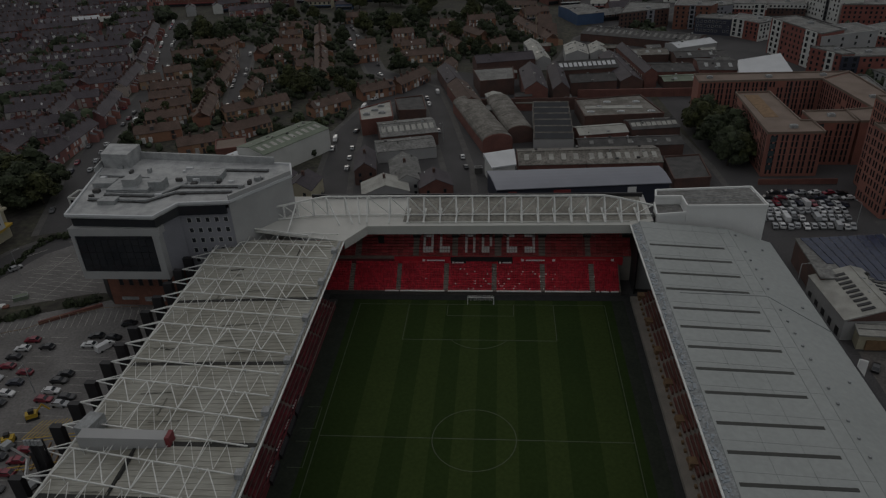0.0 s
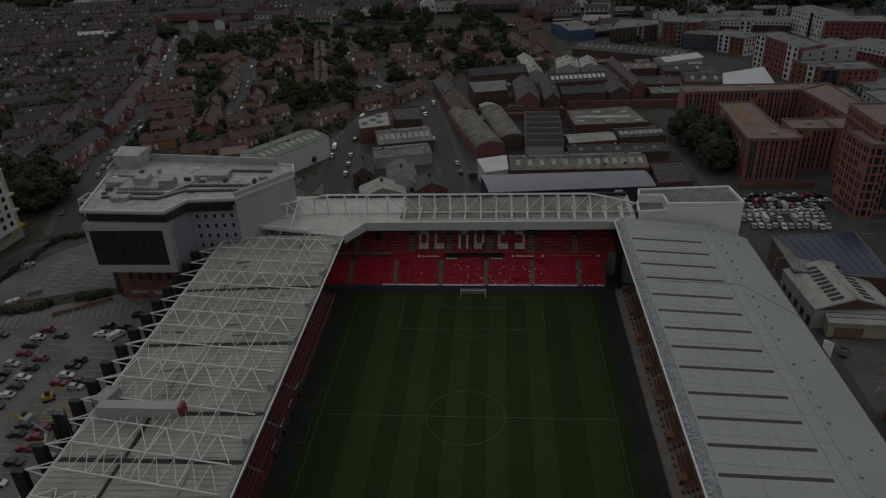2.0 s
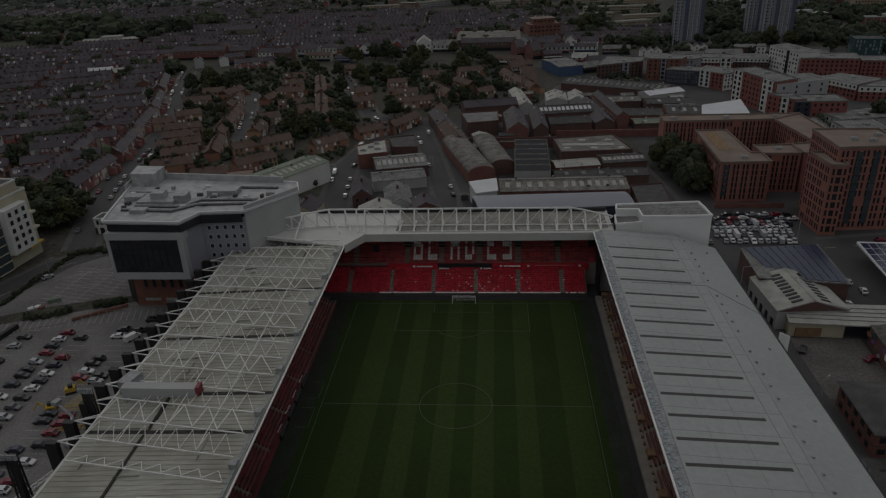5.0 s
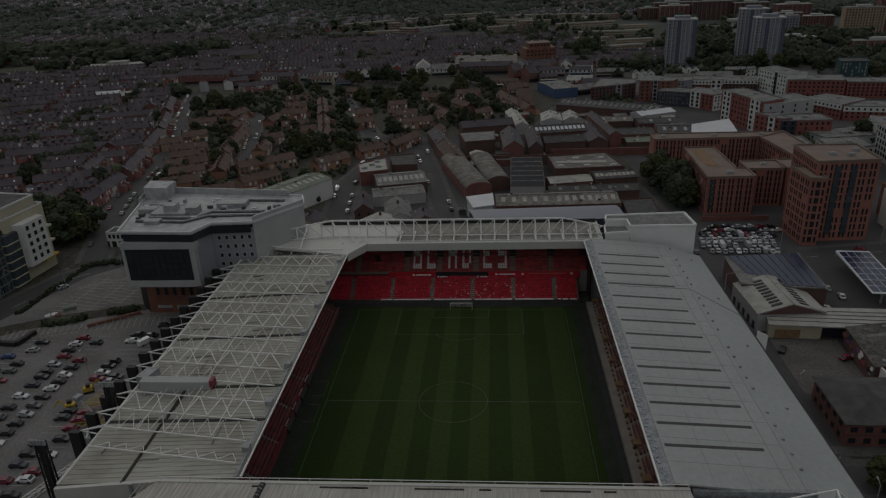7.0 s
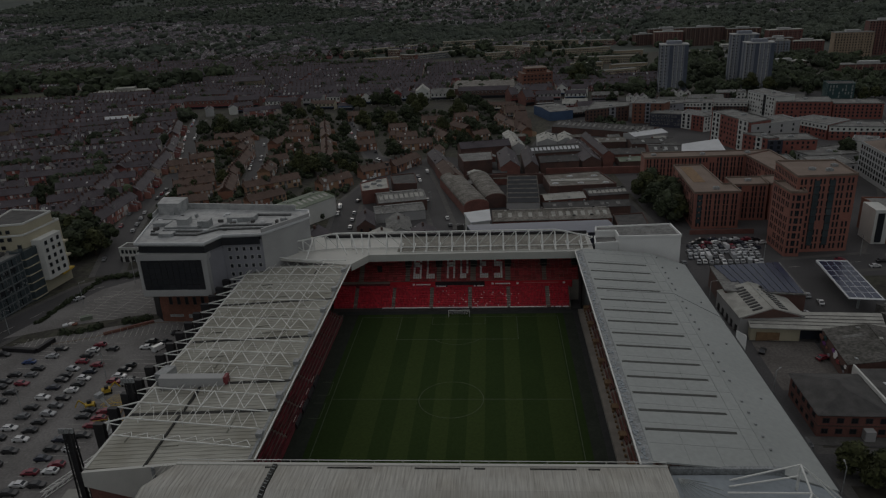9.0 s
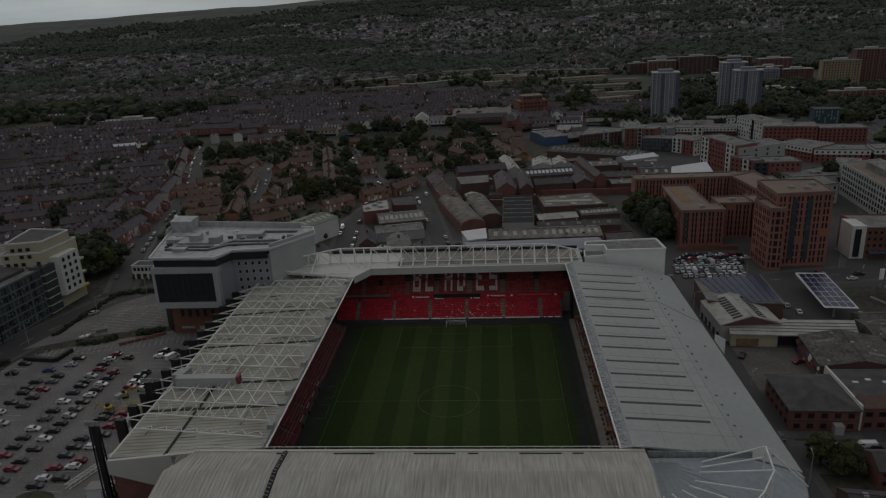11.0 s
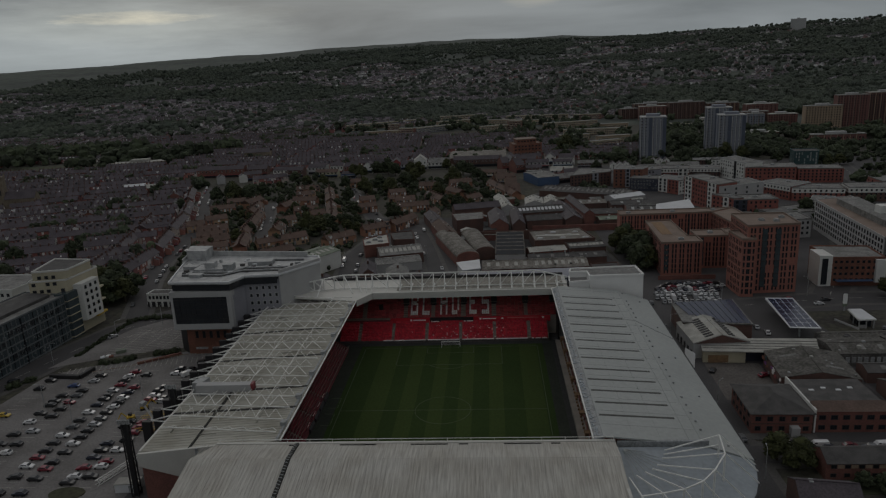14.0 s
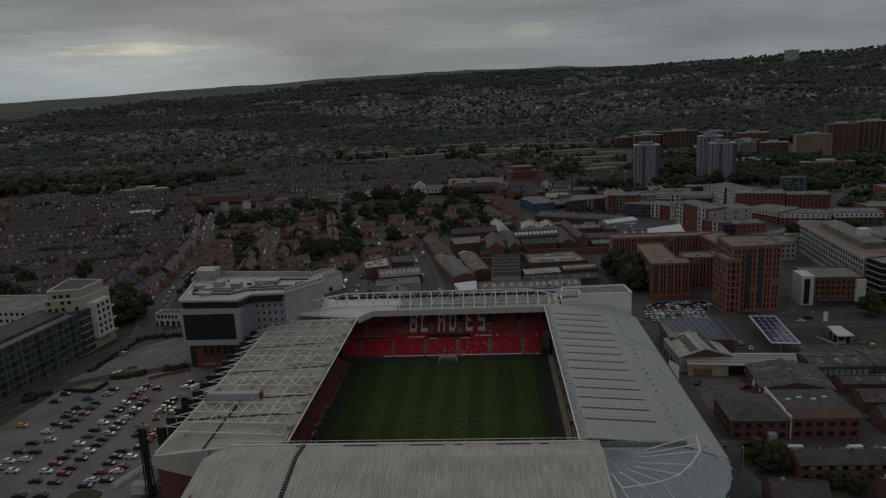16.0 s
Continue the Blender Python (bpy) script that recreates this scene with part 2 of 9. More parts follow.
M["brick_hill"] = mat("dark_red_brick", (0.165, 0.078, 0.068), 0.9, 0.2, 0.2, 3.0)
M["brick_or"] = mat("orange_brick", (0.205, 0.088, 0.060), 0.9, 0.35, 0.2, 3.0)
M["brick_buff"] = mat("buff_brick", (0.33, 0.25, 0.175), 0.9, 0.2, 0.2, 3.0, island=0.1)
M["roof_flat_brown"] = mat("brown_flat_roof", (0.205, 0.155, 0.125), 0.9, 0.2, 0.12, tint=(0.16, 0.12, 0.095))
M["roof_flat"] = mat("grey_flat_roof", (0.20, 0.198, 0.188), 0.85, 0.42, 0.2, 1.1, tint=(0.12, 0.118, 0.11))
M["roof_asb"] = mat("fibre_cement_roof", (0.205, 0.19, 0.168), 0.9, 0.45, 0.22, 1.3, tint=(0.11, 0.10, 0.085))
M["stand_roof"] = mat("weathered_stand_roof", (0.27, 0.258, 0.225), 0.85, 0.4, 0.15, 1.3, tint=(0.17, 0.16, 0.135))
M["works_wall"] = mat("soot_stained_render", (0.135, 0.128, 0.122), 0.9, 0.5, 0.2, 1.2, tint=(0.07, 0.064, 0.058))
M["works_roof"] = mat("mossy_dark_sheet_roof", (0.105, 0.099, 0.090), 0.9, 0.5, 0.3, 1.2, tint=(0.052, 0.050, 0.042))
M["roof_dk"] = mat("dark_roofing", (0.082, 0.078, 0.075), 0.9, 0.35, 0.3, tint=(0.05, 0.048, 0.047))
M["roof_lt"] = mat("pale_roof_sheet", (0.36, 0.355, 0.32), 0.7, 0.25, 0.25, tint=(0.26, 0.255, 0.23))
M["roof_white"] = mat("white_roof_sheet", (0.55, 0.56, 0.57), 0.6, 0.1, 0.15)
M["roof_lilac"] = mat("lilac_grey_roof", (0.205, 0.212, 0.245), 0.5, 0.10, 0.1)
M["green_roof"] = mat("green_grey_roof", (0.16, 0.19, 0.14), 0.8, 0.2, 0.15)
M["render_cream"] = mat("cream_render", (0.44, 0.40, 0.29), 0.85, 0.12, 0.15)
M["render_white"] = mat("white_render", (0.58, 0.58, 0.55), 0.85, 0.12, 0.15)
M["render_grey"] = mat("lilac_grey_render", (0.235, 0.235, 0.26), 0.8, 0.1, 0.15)
M["render_lt"] = mat("pale_grey_render", (0.36, 0.36, 0.355), 0.8, 0.1, 0.15)
M["hotel_white"] = mat("white_roof_membrane", (0.40, 0.405, 0.40), 0.7, 0.2, 0.35, tint=(0.27, 0.275, 0.275))
M["plant"] = mat("grey_plant_steel", (0.32, 0.33, 0.33), 0.6, 0.3, 0.8)
M["office_frame"] = mat("grey_metal_frames", (0.125, 0.138, 0.142), 0.6, 0.15, 0.4)
M["blue_sheet"] = mat("blue_cladding", (0.055, 0.10, 0.19), 0.6, 0.15, 0.2)
M["red_sheet"] = mat("red_cladding", (0.26, 0.05, 0.05), 0.6, 0.15, 0.2)
M["navy"] = mat("navy_cladding", (0.030, 0.034, 0.055), 0.6, 0.2, 0.2)
M["teal"] = mat("teal_panels", (0.03, 0.075, 0.078), 0.4, 0.3, 0.6)
M["tower_blue"] = mat("blue_grey_panels", (0.205, 0.22, 0.255), 0.8, 0.15, 0.2)
M["tower_dk"] = mat("dark_blue_panels", (0.075, 0.09, 0.125), 0.7, 0.15, 0.2)
M["stone"] = mat("sandstone", (0.20, 0.165, 0.12), 0.9, 0.3, 0.3)
M["slate"] = mat("slate_roofs", (0.074, 0.061, 0.070), 0.75, 0.36, 0.12, 2.0, tint=(0.048, 0.039, 0.046), island=0.3)
M["tile_brown"] = mat("brown_roof_tiles", (0.118, 0.078, 0.062), 0.9, 0.28, 0.2, 2.0, island=0.28)
M["house_brick"] = pick("terrace_walls", [(0.25, 0.090, 0.080), (0.29, 0.115, 0.095), (0.21, 0.090, 0.084), (0.31, 0.14, 0.112), (0.52, 0.50, 0.48), (0.25, 0.105, 0.098), (0.28, 0.10, 0.085), (0.23, 0.095, 0.088), (0.40, 0.34, 0.30), (0.26, 0.12, 0.105)])
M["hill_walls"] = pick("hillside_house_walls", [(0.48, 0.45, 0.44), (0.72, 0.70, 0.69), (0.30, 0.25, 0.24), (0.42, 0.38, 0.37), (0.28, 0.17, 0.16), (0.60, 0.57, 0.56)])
# roof grey lifted and blued: the haze over the hills is in the colour
M["hill_roof"] = mat("hazed_hillside_roofs", (0.115, 0.100, 0.110), 0.85, 0.25, 0.05, 1.0, tint=(0.080, 0.069, 0.080), island=0.5)
M["estate_brick"] = pick("estate_walls", [(0.26, 0.125, 0.078), (0.32, 0.19, 0.115), (0.24, 0.11, 0.072), (0.35, 0.235, 0.15), (0.28, 0.145, 0.09)])
M["win_white"] = mat("white_window_frames", (0.50, 0.50, 0.48), 0.7, 0.15, 0.8)
M["trunk"] = mat("bark", (0.06, 0.045, 0.033), 0.95, 0.3, 1.0)
M["leaf"] = mat("foliage", (0.042, 0.054, 0.024), 0.95, 0.35, 0.15, 1.5, tint=(0.030, 0.040, 0.019), island=0.4)
M["leaf2"] = mat("yellow_green_foliage", (0.060, 0.068, 0.022), 0.95, 0.35, 0.15, 1.5, island=0.35)
# paler and cooler than wood_near: distance haze mixed into the leaf colour
M["wood_far"] = mat("hazed_far_foliage", (0.058, 0.070, 0.050), 1.0, 0.35, 0.012, 0.3, tint=(0.044, 0.055, 0.043), island=0.35)
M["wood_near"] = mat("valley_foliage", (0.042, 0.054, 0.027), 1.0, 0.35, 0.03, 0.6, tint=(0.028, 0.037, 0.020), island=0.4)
M["tyre"] = mat("tyre_rubber", (0.02, 0.02, 0.02), 0.9, 0.2, 2.0)
M["purple"] = mat("purple_spray_paint", (0.20, 0.06, 0.24), 0.7, 0.4, 0.8)
M["yellow"] = mat("yellow_paint", (0.50, 0.33, 0.03), 0.6, 0.15, 1.0)
M["rust"] = mat("rusty_timber", (0.24, 0.15, 0.08), 0.9, 0.3, 0.8)


def glass(name, color, rough=0.12):
    m = mat(name, color, rough, 0.2, 0.3)
    m.node_tree.nodes["Principled BSDF"].inputs["Specular IOR Level"].default_value = 0.5
    return m


M["glass"] = glass("dark_window_glass", (0.022, 0.025, 0.030))
M["glass_blue"] = glass("office_glass", (0.058, 0.076, 0.084), 0.15)
M["solar"] = glass("solar_cells", (0.026, 0.034, 0.070), 0.2)
M["glass_light"] = glass("pale_rooflights", (0.28, 0.29, 0.28), 0.4)


# ---- building helpers ----
def link(name, bm, material, parent=None, label=""):
    me = bpy.data.meshes.new(name)
    bm.to_mesh(me)
    bm.free()
    me.materials.append(material)
    ob = new(name, me)
    ob.parent = parent
    if label:
        ob["label"] = label
    return ob


def part(name, bm, material, parent, label=""):
    return link(name, bm, material, parent, label)


def share(name, mesh, parent, m=None):
    """One more piece on a mesh that exists already."""
    ob = new(name, mesh)
    ob.parent = parent
    if m is not None:
        ob.matrix_basis = m
    return ob


def thing(name, label, category, x=0, y=0, z=0, turn=0, group="", kind=""):
    ob = new(name)
    ob.empty_display_size = 0.5
    ob.matrix_basis = pose(x, y, z, 0, 0, turn)
    return tagged(ob, label, category, group, kind)


def structure(name, bm, material, label, category=""):
    return tagged(link(name, bm, material), label, category, kind="structure")


def box(bm, x0, x1, y0, y1, z0, z1):
    v = [bm.verts.new((x, y, z)) for z in (z0, z1) for x, y in ((x0, y0), (x1, y0), (x1, y1), (x0, y1))]
    for f in ((3, 2, 1, 0), (4, 5, 6, 7), (0, 1, 5, 4), (1, 2, 6, 5), (2, 3, 7, 6), (3, 0, 4, 7)):
        bm.faces.new([v[i] for i in f])
    return bm


def prism(bm, pts, z0, z1):
    """An upright prism on a footprint; z1 may be one height or one for each corner."""
    area = sum(a[0] * b[1] - b[0] * a[1] for a, b in zip(pts, [*pts[1:], pts[0]]))
    tops = list(z1) if isinstance(z1, (list, tuple)) else [z1] * len(pts)
    if area < 0:
        pts, tops = list(pts)[::-1], tops[::-1]
    lo = [bm.verts.new((p[0], p[1], z0)) for p in pts]
    hi = [bm.verts.new((p[0], p[1], t)) for p, t in zip(pts, tops)]
    bm.faces.new(hi)
    bm.faces.new(lo[::-1])
    n = len(pts)
    for i in range(n):
        j = (i + 1) % n
        bm.faces.new((lo[i], lo[j], hi[j], hi[i]))
    return bm


def plate(bm, pts, tops, thick=0.45):
    """A thin sloping sheet: a footprint with a height for each corner."""
    area = sum(a[0] * b[1] - b[0] * a[1] for a, b in zip(pts, [*pts[1:], pts[0]]))
    if area < 0:
        pts, tops = list(pts)[::-1], list(tops)[::-1]
    hi = [bm.verts.new((p[0], p[1], t)) for p, t in zip(pts, tops)]
    lo = [bm.verts.new((p[0], p[1], t - thick)) for p, t in zip(pts, tops)]
    bm.faces.new(hi)
    bm.faces.new(lo[::-1])
    for i in range(len(pts)):
        j = (i + 1) % len(pts)
        bm.faces.new((lo[i], lo[j], hi[j], hi[i]))
    return bm


def profile(bm, pts, axis, a, b):
    """Sweeps a closed outline of (across, z) from a to b along axis 'x' or 'y'."""
    def at(p, s):
        return (s, p[0], p[1]) if axis == "x" else (p[0], s, p[1])
    v0 = [bm.verts.new(at(p, a)) for p in pts]
    v1 = [bm.verts.new(at(p, b)) for p in pts]
    n = len(pts)
    faces = [bm.faces.new(v0), bm.faces.new(v1[::-1])]
    for i in range(n):
        j = (i + 1) % n
        faces.append(bm.faces.new((v0[j], v0[i], v1[i], v1[j])))
    bmesh.ops.recalc_face_normals(bm, faces=faces)
    return bm


def beam(bm, a, b, w=0.25, h=None):
    """A straight bar of square section between two points."""
    a, b = Vector(a), Vector(b)
    d = (b - a).normalized()
    up = Vector((0, 0, 1)) if abs(d.z) < 0.95 else Vector((1, 0, 0))
    s = d.cross(up).normalized() * (w / 2)
    u = s.cross(d).normalized() * ((h or w) / 2)
    v = [bm.verts.new(p + o) for p in (a, b) for o in (-s - u, s - u, s + u, -s + u)]
    for f in ((0, 1, 2, 3), (7, 6, 5, 4), (4, 5, 1, 0), (5, 6, 2, 1), (6, 7, 3, 2), (7, 4, 0, 3)):
        bm.faces.new([v[i] for i in f])
    return bm


def bars(*pairs, w=0.25):
    bm = bmesh.new()
    for a, b in pairs:
        beam(bm, a, b, w)
    return bm


def one(fn, *args):
    bm = bmesh.new()
    fn(bm, *args)
    return bm


def gable(bm, x0, x1, y0, y1, ze, zr, over=0.3, along="x"):
    """A pitched roof slab over a rectangle, 0.18 thick, ridge along x or y."""
    t = 0.18
    if along == "x":
        c = (y0 + y1) / 2
        pts = [(y0 - over, ze - t), (c, zr - t), (y1 + over, ze - t), (y1 + over, ze), (c, zr), (y0 - over, ze)]
        return profile(bm, pts, "x", x0 - 0.1, x1 + 0.1)
    c = (x0 + x1) / 2
    pts = [(x0 - over, ze - t), (c, zr - t), (x1 + over, ze - t), (x1 + over, ze), (c, zr), (x0 - over, ze)]
    return profile(bm, pts, "y", y0 - 0.1, y1 + 0.1)


def gable_wall(bm, x0, x1, y0, y1, ze, zr, along="x"):
    """Walls with two gable ends."""
    if along == "x":
        c = (y0 + y1) / 2
        return profile(bm, [(y0, 0), (y1, 0), (y1, ze - 0.1), (c, zr - 0.2), (y0, ze - 0.1)], "x", x0, x1)
    c = (x0 + x1) / 2
    return profile(bm, [(x0, 0), (x1, 0), (x1, ze - 0.1), (c, zr - 0.2), (x0, ze - 0.1)], "y", y0, y1)
# ---- land ----
def smooth(t):
    t = min(1.0, max(0.0, t))
    return t * t * (3 - 2 * t)


SKYLINE_AZ = (-40, -35.3, -30.1, -24.4, -18.2, -11.7, -5, -0.5, 4, 8.3, 11.3, 14.6, 18.5, 22.2, 25.7, 28, 34)
SKYLINE_EL = (0.55, 0.67, 0.86, 1.1, 1.26, 1.5, 1.64, 1.69, 1.6, 1.48, 1.53, 1.64, 1.62, 1.68, 1.73, 1.8, 1.95)


def land(x, y):
    """Height of the ground: level round the stadium, rising to hills on the horizon."""
    dx, dy = x - 15, y + 150
    d = math.hypot(dx, dy)
    if d < 1150:
        return 0.0
    az = math.degrees(math.atan2(dx, dy))
    a = max(-60.0, min(60.0, az))
    far = 4250 - 17 * max(0.0, a)
    ridge = 110.5 + math.tan(radians(float(np.interp(a, SKYLINE_AZ, SKYLINE_EL)))) * (far + 72) - 13 * smooth((a - 7) / 5)
    h = ridge * min(1.0, max(0.0, (d - 1150) / (far - 1150))) ** 1.36
    h += 16 * noise.noise(Vector((x / 420, y / 420, 0.3))) * smooth((d - 1200) / 900) * (1 - smooth((d - 3300) / 700))
    h += 9 * noise.noise(Vector((x / 150, y / 150, 2.3))) * smooth((d - 1800) / 900)
    return max(0.0, h)


def build_ground():
    rings = [0]
    r = 60.0
    while r < 4750:
        rings.append(r)
        r *= 1.05 if r > 700 else 1.25
    n = 240
    bm = bmesh.new()
    last = None
    centre = bm.verts.new((15, -150, 0))
    for r in rings[1:]:
        ring = []
        for i in range(n):
            a = 2 * math.pi * i / n
            x, y = 15 + r * math.sin(a), -150 + r * math.cos(a)
            ring.append(bm.verts.new((x, y, land(x, y))))
        for i in range(n):
            j = (i + 1) % n
            if last is None:
                bm.faces.new((centre, ring[j], ring[i]))
            else:
                f = bm.faces.new((last[i], last[j], ring[j], ring[i]))
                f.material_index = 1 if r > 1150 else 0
                f.smooth = True
        last = ring
    bmesh.ops.recalc_face_normals(bm, faces=bm.faces)
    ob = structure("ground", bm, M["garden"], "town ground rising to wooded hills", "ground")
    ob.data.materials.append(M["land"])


build_ground()


def ribbon(bm, pts, width, z=0.05):
    """A flat strip along a line of points."""
    left, right = [], []
    for i, p in enumerate(pts):
        a, b = Vector(pts[max(0, i - 1)]), Vector(pts[min(len(pts) - 1, i + 1)])
        d = (b - a).normalized()
        s = Vector((-d.y, d.x)) * width / 2
        q = Vector(p)
        left.append(bm.verts.new((q.x + s.x, q.y + s.y, land(q.x, q.y) + z)))
        right.append(bm.verts.new((q.x - s.x, q.y - s.y, land(q.x, q.y) + z)))
    for i in range(len(pts) - 1):
        bm.faces.new((right[i], right[i + 1], left[i + 1], left[i]))
    return bm


def spread(pts, step=25):
    out = []
    for a, b in zip(pts, pts[1:]):
        n = max(1, int(math.dist(a, b) / step))
        out += [(a[0] + (b[0] - a[0]) * k / n, a[1] + (b[1] - a[1]) * k / n) for k in range(n)]
    return out + [pts[-1]]


ROADS = {
    "dual_carriageway": ([(-212, -60), (-172, 18), (-152, 78), (-128, 104), (-90, 112), (-40, 108), (40, 100), (86, 92)], 15),
    "side_street": ([(-152, 95), (-172, 150), (-183, 190), (-199, 289), (-232, 375), (-262, 470)], 10),
    "works_street": ([(-8, 104), (-12, 150), (-24, 215), (-34, 262), (-70, 300), (-84, 345), (-118, 440)], 9),
    "yard_street": ([(-56, 106), (-62, 150), (-66, 195), (-58, 240), (-36, 262)], 11),
    "estate_road": ([(-132, 225), (-142, 260), (-160, 330), (-172, 375)], 8),
    "stand_lane": ([(86, 98), (84, 40), (86, -20), (86, -110)], 8),
    "east_street": ([(86, 96), (120, 92), (170, 100), (260, 96), (420, 90)], 14),
    "north_street": ([(84, 100), (82, 150), (76, 200), (70, 235), (40, 300), (60, 372), (150, 470)], 9),
    "lower_street": ([(86, -28), (170, -30)], 9),
    "ring_road": ([(170, 104), (215, 180), (250, 260), (320, 380), (360, 520), (420, 700)], 14),
}
for road_name, (road_pts, road_width) in ROADS.items():
    z = 0.05 + 0.006 * list(ROADS).index(road_name)
    bm = bmesh.new()
    ribbon(bm, spread(road_pts), road_width + 5, z - 0.03)
    tagged(link("pavement", bm, M["pave"]), "pale paved footway beside the street", "pavement", kind="structure")
    bm = bmesh.new()
    ribbon(bm, spread(road_pts), road_width, z)
    tagged(link("road", bm, M["asphalt"]), "dark asphalt town street", "road", kind="structure")
    if road_width > 12:
        bm = bmesh.new()
        dense = spread(road_pts, 6)
        for a, b in zip(dense[::2], dense[1::2]):
            ribbon(bm, [a, b], 0.2, z + 0.01)
        tagged(link("lane_marking", bm, M["faded_line"]), "broken white lane markings", "road marking", kind="structure")

# car park beside the stadium
structure("car_park", one(prism, [(-172, -110), (-84, -110), (-84, 46), (-104, 55), (-146, 38), (-156, 30)], -0.05, 0.09), M["carpark"], "worn grey asphalt car park with painted bays", "car park")
structure("hotel_yard", one(prism, [(-160, 38), (-138, 49), (-118, 56), (-104, 58), (-106, 104), (-128, 98), (-146, 80), (-154, 58)], -0.05, 0.09), M["carpark"], "small worn car park beside the hotel", "car park")
# paved plinth below the stadium
structure("stadium_plinth", one(prism, [(-92, -110), (84, -110), (84, 92), (-92, 92)], -0.05, 0.07), M["asphalt"], "dark asphalt apron round the stadium", "paving")
structure("works_yard", one(prism, [(89, -20), (150, -24), (150, 92), (89, 92)], -0.05, 0.075), M["asphalt"], "patched concrete yards and lots", "yard")
structure("depot_yard", one(prism, [(92.5, 4.5), (110.6, 4.0), (112.6, 32.4), (93.4, 32.8)], -0.05, 0.095), M["depot_slab"], "worn concrete yard before the depot", "yard")
structure("scrap_yard", one(prism, [(86, 92), (128, 92), (128, 118), (86, 122)], -0.05, 0.10), M["asphalt"], "oily yard full of parked cars", "yard")
structure("works_ground", one(prism, [(-70, 108), (82, 100), (80, 240), (-28, 300), (-66, 240)], -0.05, 0.03), M["asphalt"], "dark ground between the workshops", "yard")
structure("blocks_ground", one(prism, [(128, 84), (420, 84), (420, 520), (60, 520), (84, 240), (90, 122), (128, 118)], -0.05, 0.02), M["asphalt"], "hard standing between blocks of flats", "paving")
structure("playing_field", one(prism, [(-640, 585), (-470, 640), (-440, 700), (-620, 690)], -0.05, 0.08), M["verge"], "mown green playing field", "field")


def in_poly(x, y, poly):
    inside = False
    for (x0, y0), (x1, y1) in zip(poly, [*poly[1:], poly[0]]):
        if (y0 > y) != (y1 > y) and x < (x1 - x0) * (y - y0) / (y1 - y0) + x0:
            inside = not inside
    return inside


def road_gap(x, y):
    best = 1e9
    for pts, width in ROADS.values():
        for a, b in zip(pts, pts[1:]):
            ax, ay, bx, by = *a, *b
            dx, dy = bx - ax, by - ay
            t = max(0, min(1, ((x - ax) * dx + (y - ay) * dy) / (dx * dx + dy * dy)))
            best = min(best, math.hypot(x - ax - t * dx, y - ay - t * dy) - width / 2)
    return best


# ---- the pitch ----
PW, PL = 34.3, 52.0          # half width and half length
pitch = thing("football_pitch", "striped green football pitch with white lines", "pitch", kind="structure")
part("surround", one(box, -39.4, 39.9, -56, 55.6, -0.05, 0.14), M["surround"], pitch, "dark green grass margin")
edges = (-36.2, -26.8, -19.8, -14.8, -9.6, -4.8, 0.0, 4.8, 9.6, 15.2, 20.1, 27.0, 33.8, 36.4)
for k in range(len(edges) - 1):
    part("grass_stripe", one(box, edges[k], edges[k + 1], -54.5, 54.2, 0.0, 0.150), M["grass_l"] if k % 2 else M["grass_d"], pitch,
         "light mown stripe" if k % 2 else "dark mown stripe")


def line(x0, x1, y0, y1):
    part("pitch_line", one(box, x0, x1, y0, y1, 0.12, 0.162), M["pitch_line"], pitch)


LW = 0.09
line(-PW, PW, PL - LW, PL + LW), line(-PW, PW, -PL - LW, -PL + LW), line(-PW, PW, -LW, LW)
line(-PW - LW, -PW + LW, -PL, PL), line(PW - LW, PW + LW, -PL, PL)
for s in (1, -1):
    for half, deep in ((20.16, 16.5), (9.16, 5.5)):
        y0, y1 = sorted((s * PL, s * (PL - deep)))
        line(-half - LW, -half + LW, y0, y1), line(half - LW, half + LW, y0, y1)
        line(-half, half, s * (PL - deep) - LW, s * (PL - deep) + LW)


def arc(cx, cy, r, a0, a1, steps):
    bm = bmesh.new()
    rows = []
    for k in range(steps + 1):
        a = a0 + (a1 - a0) * k / steps
        rows.append([bm.verts.new((cx + q * math.cos(a), cy + q * math.sin(a), 0.162)) for q in (r - LW, r + LW)])
    for p, q in zip(rows, rows[1:]):
        bm.faces.new((p[0], p[1], q[1], q[0]))
    part("pitch_line", bm, M["pitch_line"], pitch)


arc(0, 0, 9.15, 0, 2 * math.pi, 72)
for s in (1, -1):
    a = math.acos(5.5 / 9.15)
    mid = -math.pi / 2 * s
    arc(0, s * (PL - 11), 9.15, mid - a, mid + a, 24)
# marked boxes beside the dugouts
for y in (-9.5, -2.0, 2.0, 9.0):
    line(-39.0, -35.6, y, y + 0.15)
line(-35.75, -35.6, -9.5, -2.0), line(-35.75, -35.6, 2.0, 9.0)


def goal(y, s):
    g = thing("goal", "white football goal with a pale net", "goal", 0, y, 0.15)
    for x in (-3.66, 3.66):
        part("post", bars(((x, 0, 0), (x, 0, 2.44)), w=0.16), M["steel_white"], g)
    part("crossbar", bars(((-3.74, 0, 2.44), (3.74, 0, 2.44)), w=0.16), M["steel_white"], g)
    bm = bmesh.new()
    for k in range(13):
        x = -3.66 + 0.61 * k
        beam(bm, (x, 0, 2.44), (x, s * 1.1, 2.3), 0.04), beam(bm, (x, s * 1.1, 2.3), (x, s * 2.0, 0), 0.04)
    for z in (0.3, 0.8, 1.3, 1.8, 2.3):
        yy = s * (2.0 - 0.9 * z / 2.3)
        beam(bm, (-3.66, yy, z), (3.66, yy, z), 0.04)
    part("net", bm, M["white_seat"], g)


goal(PL, 1), goal(-PL, -1)
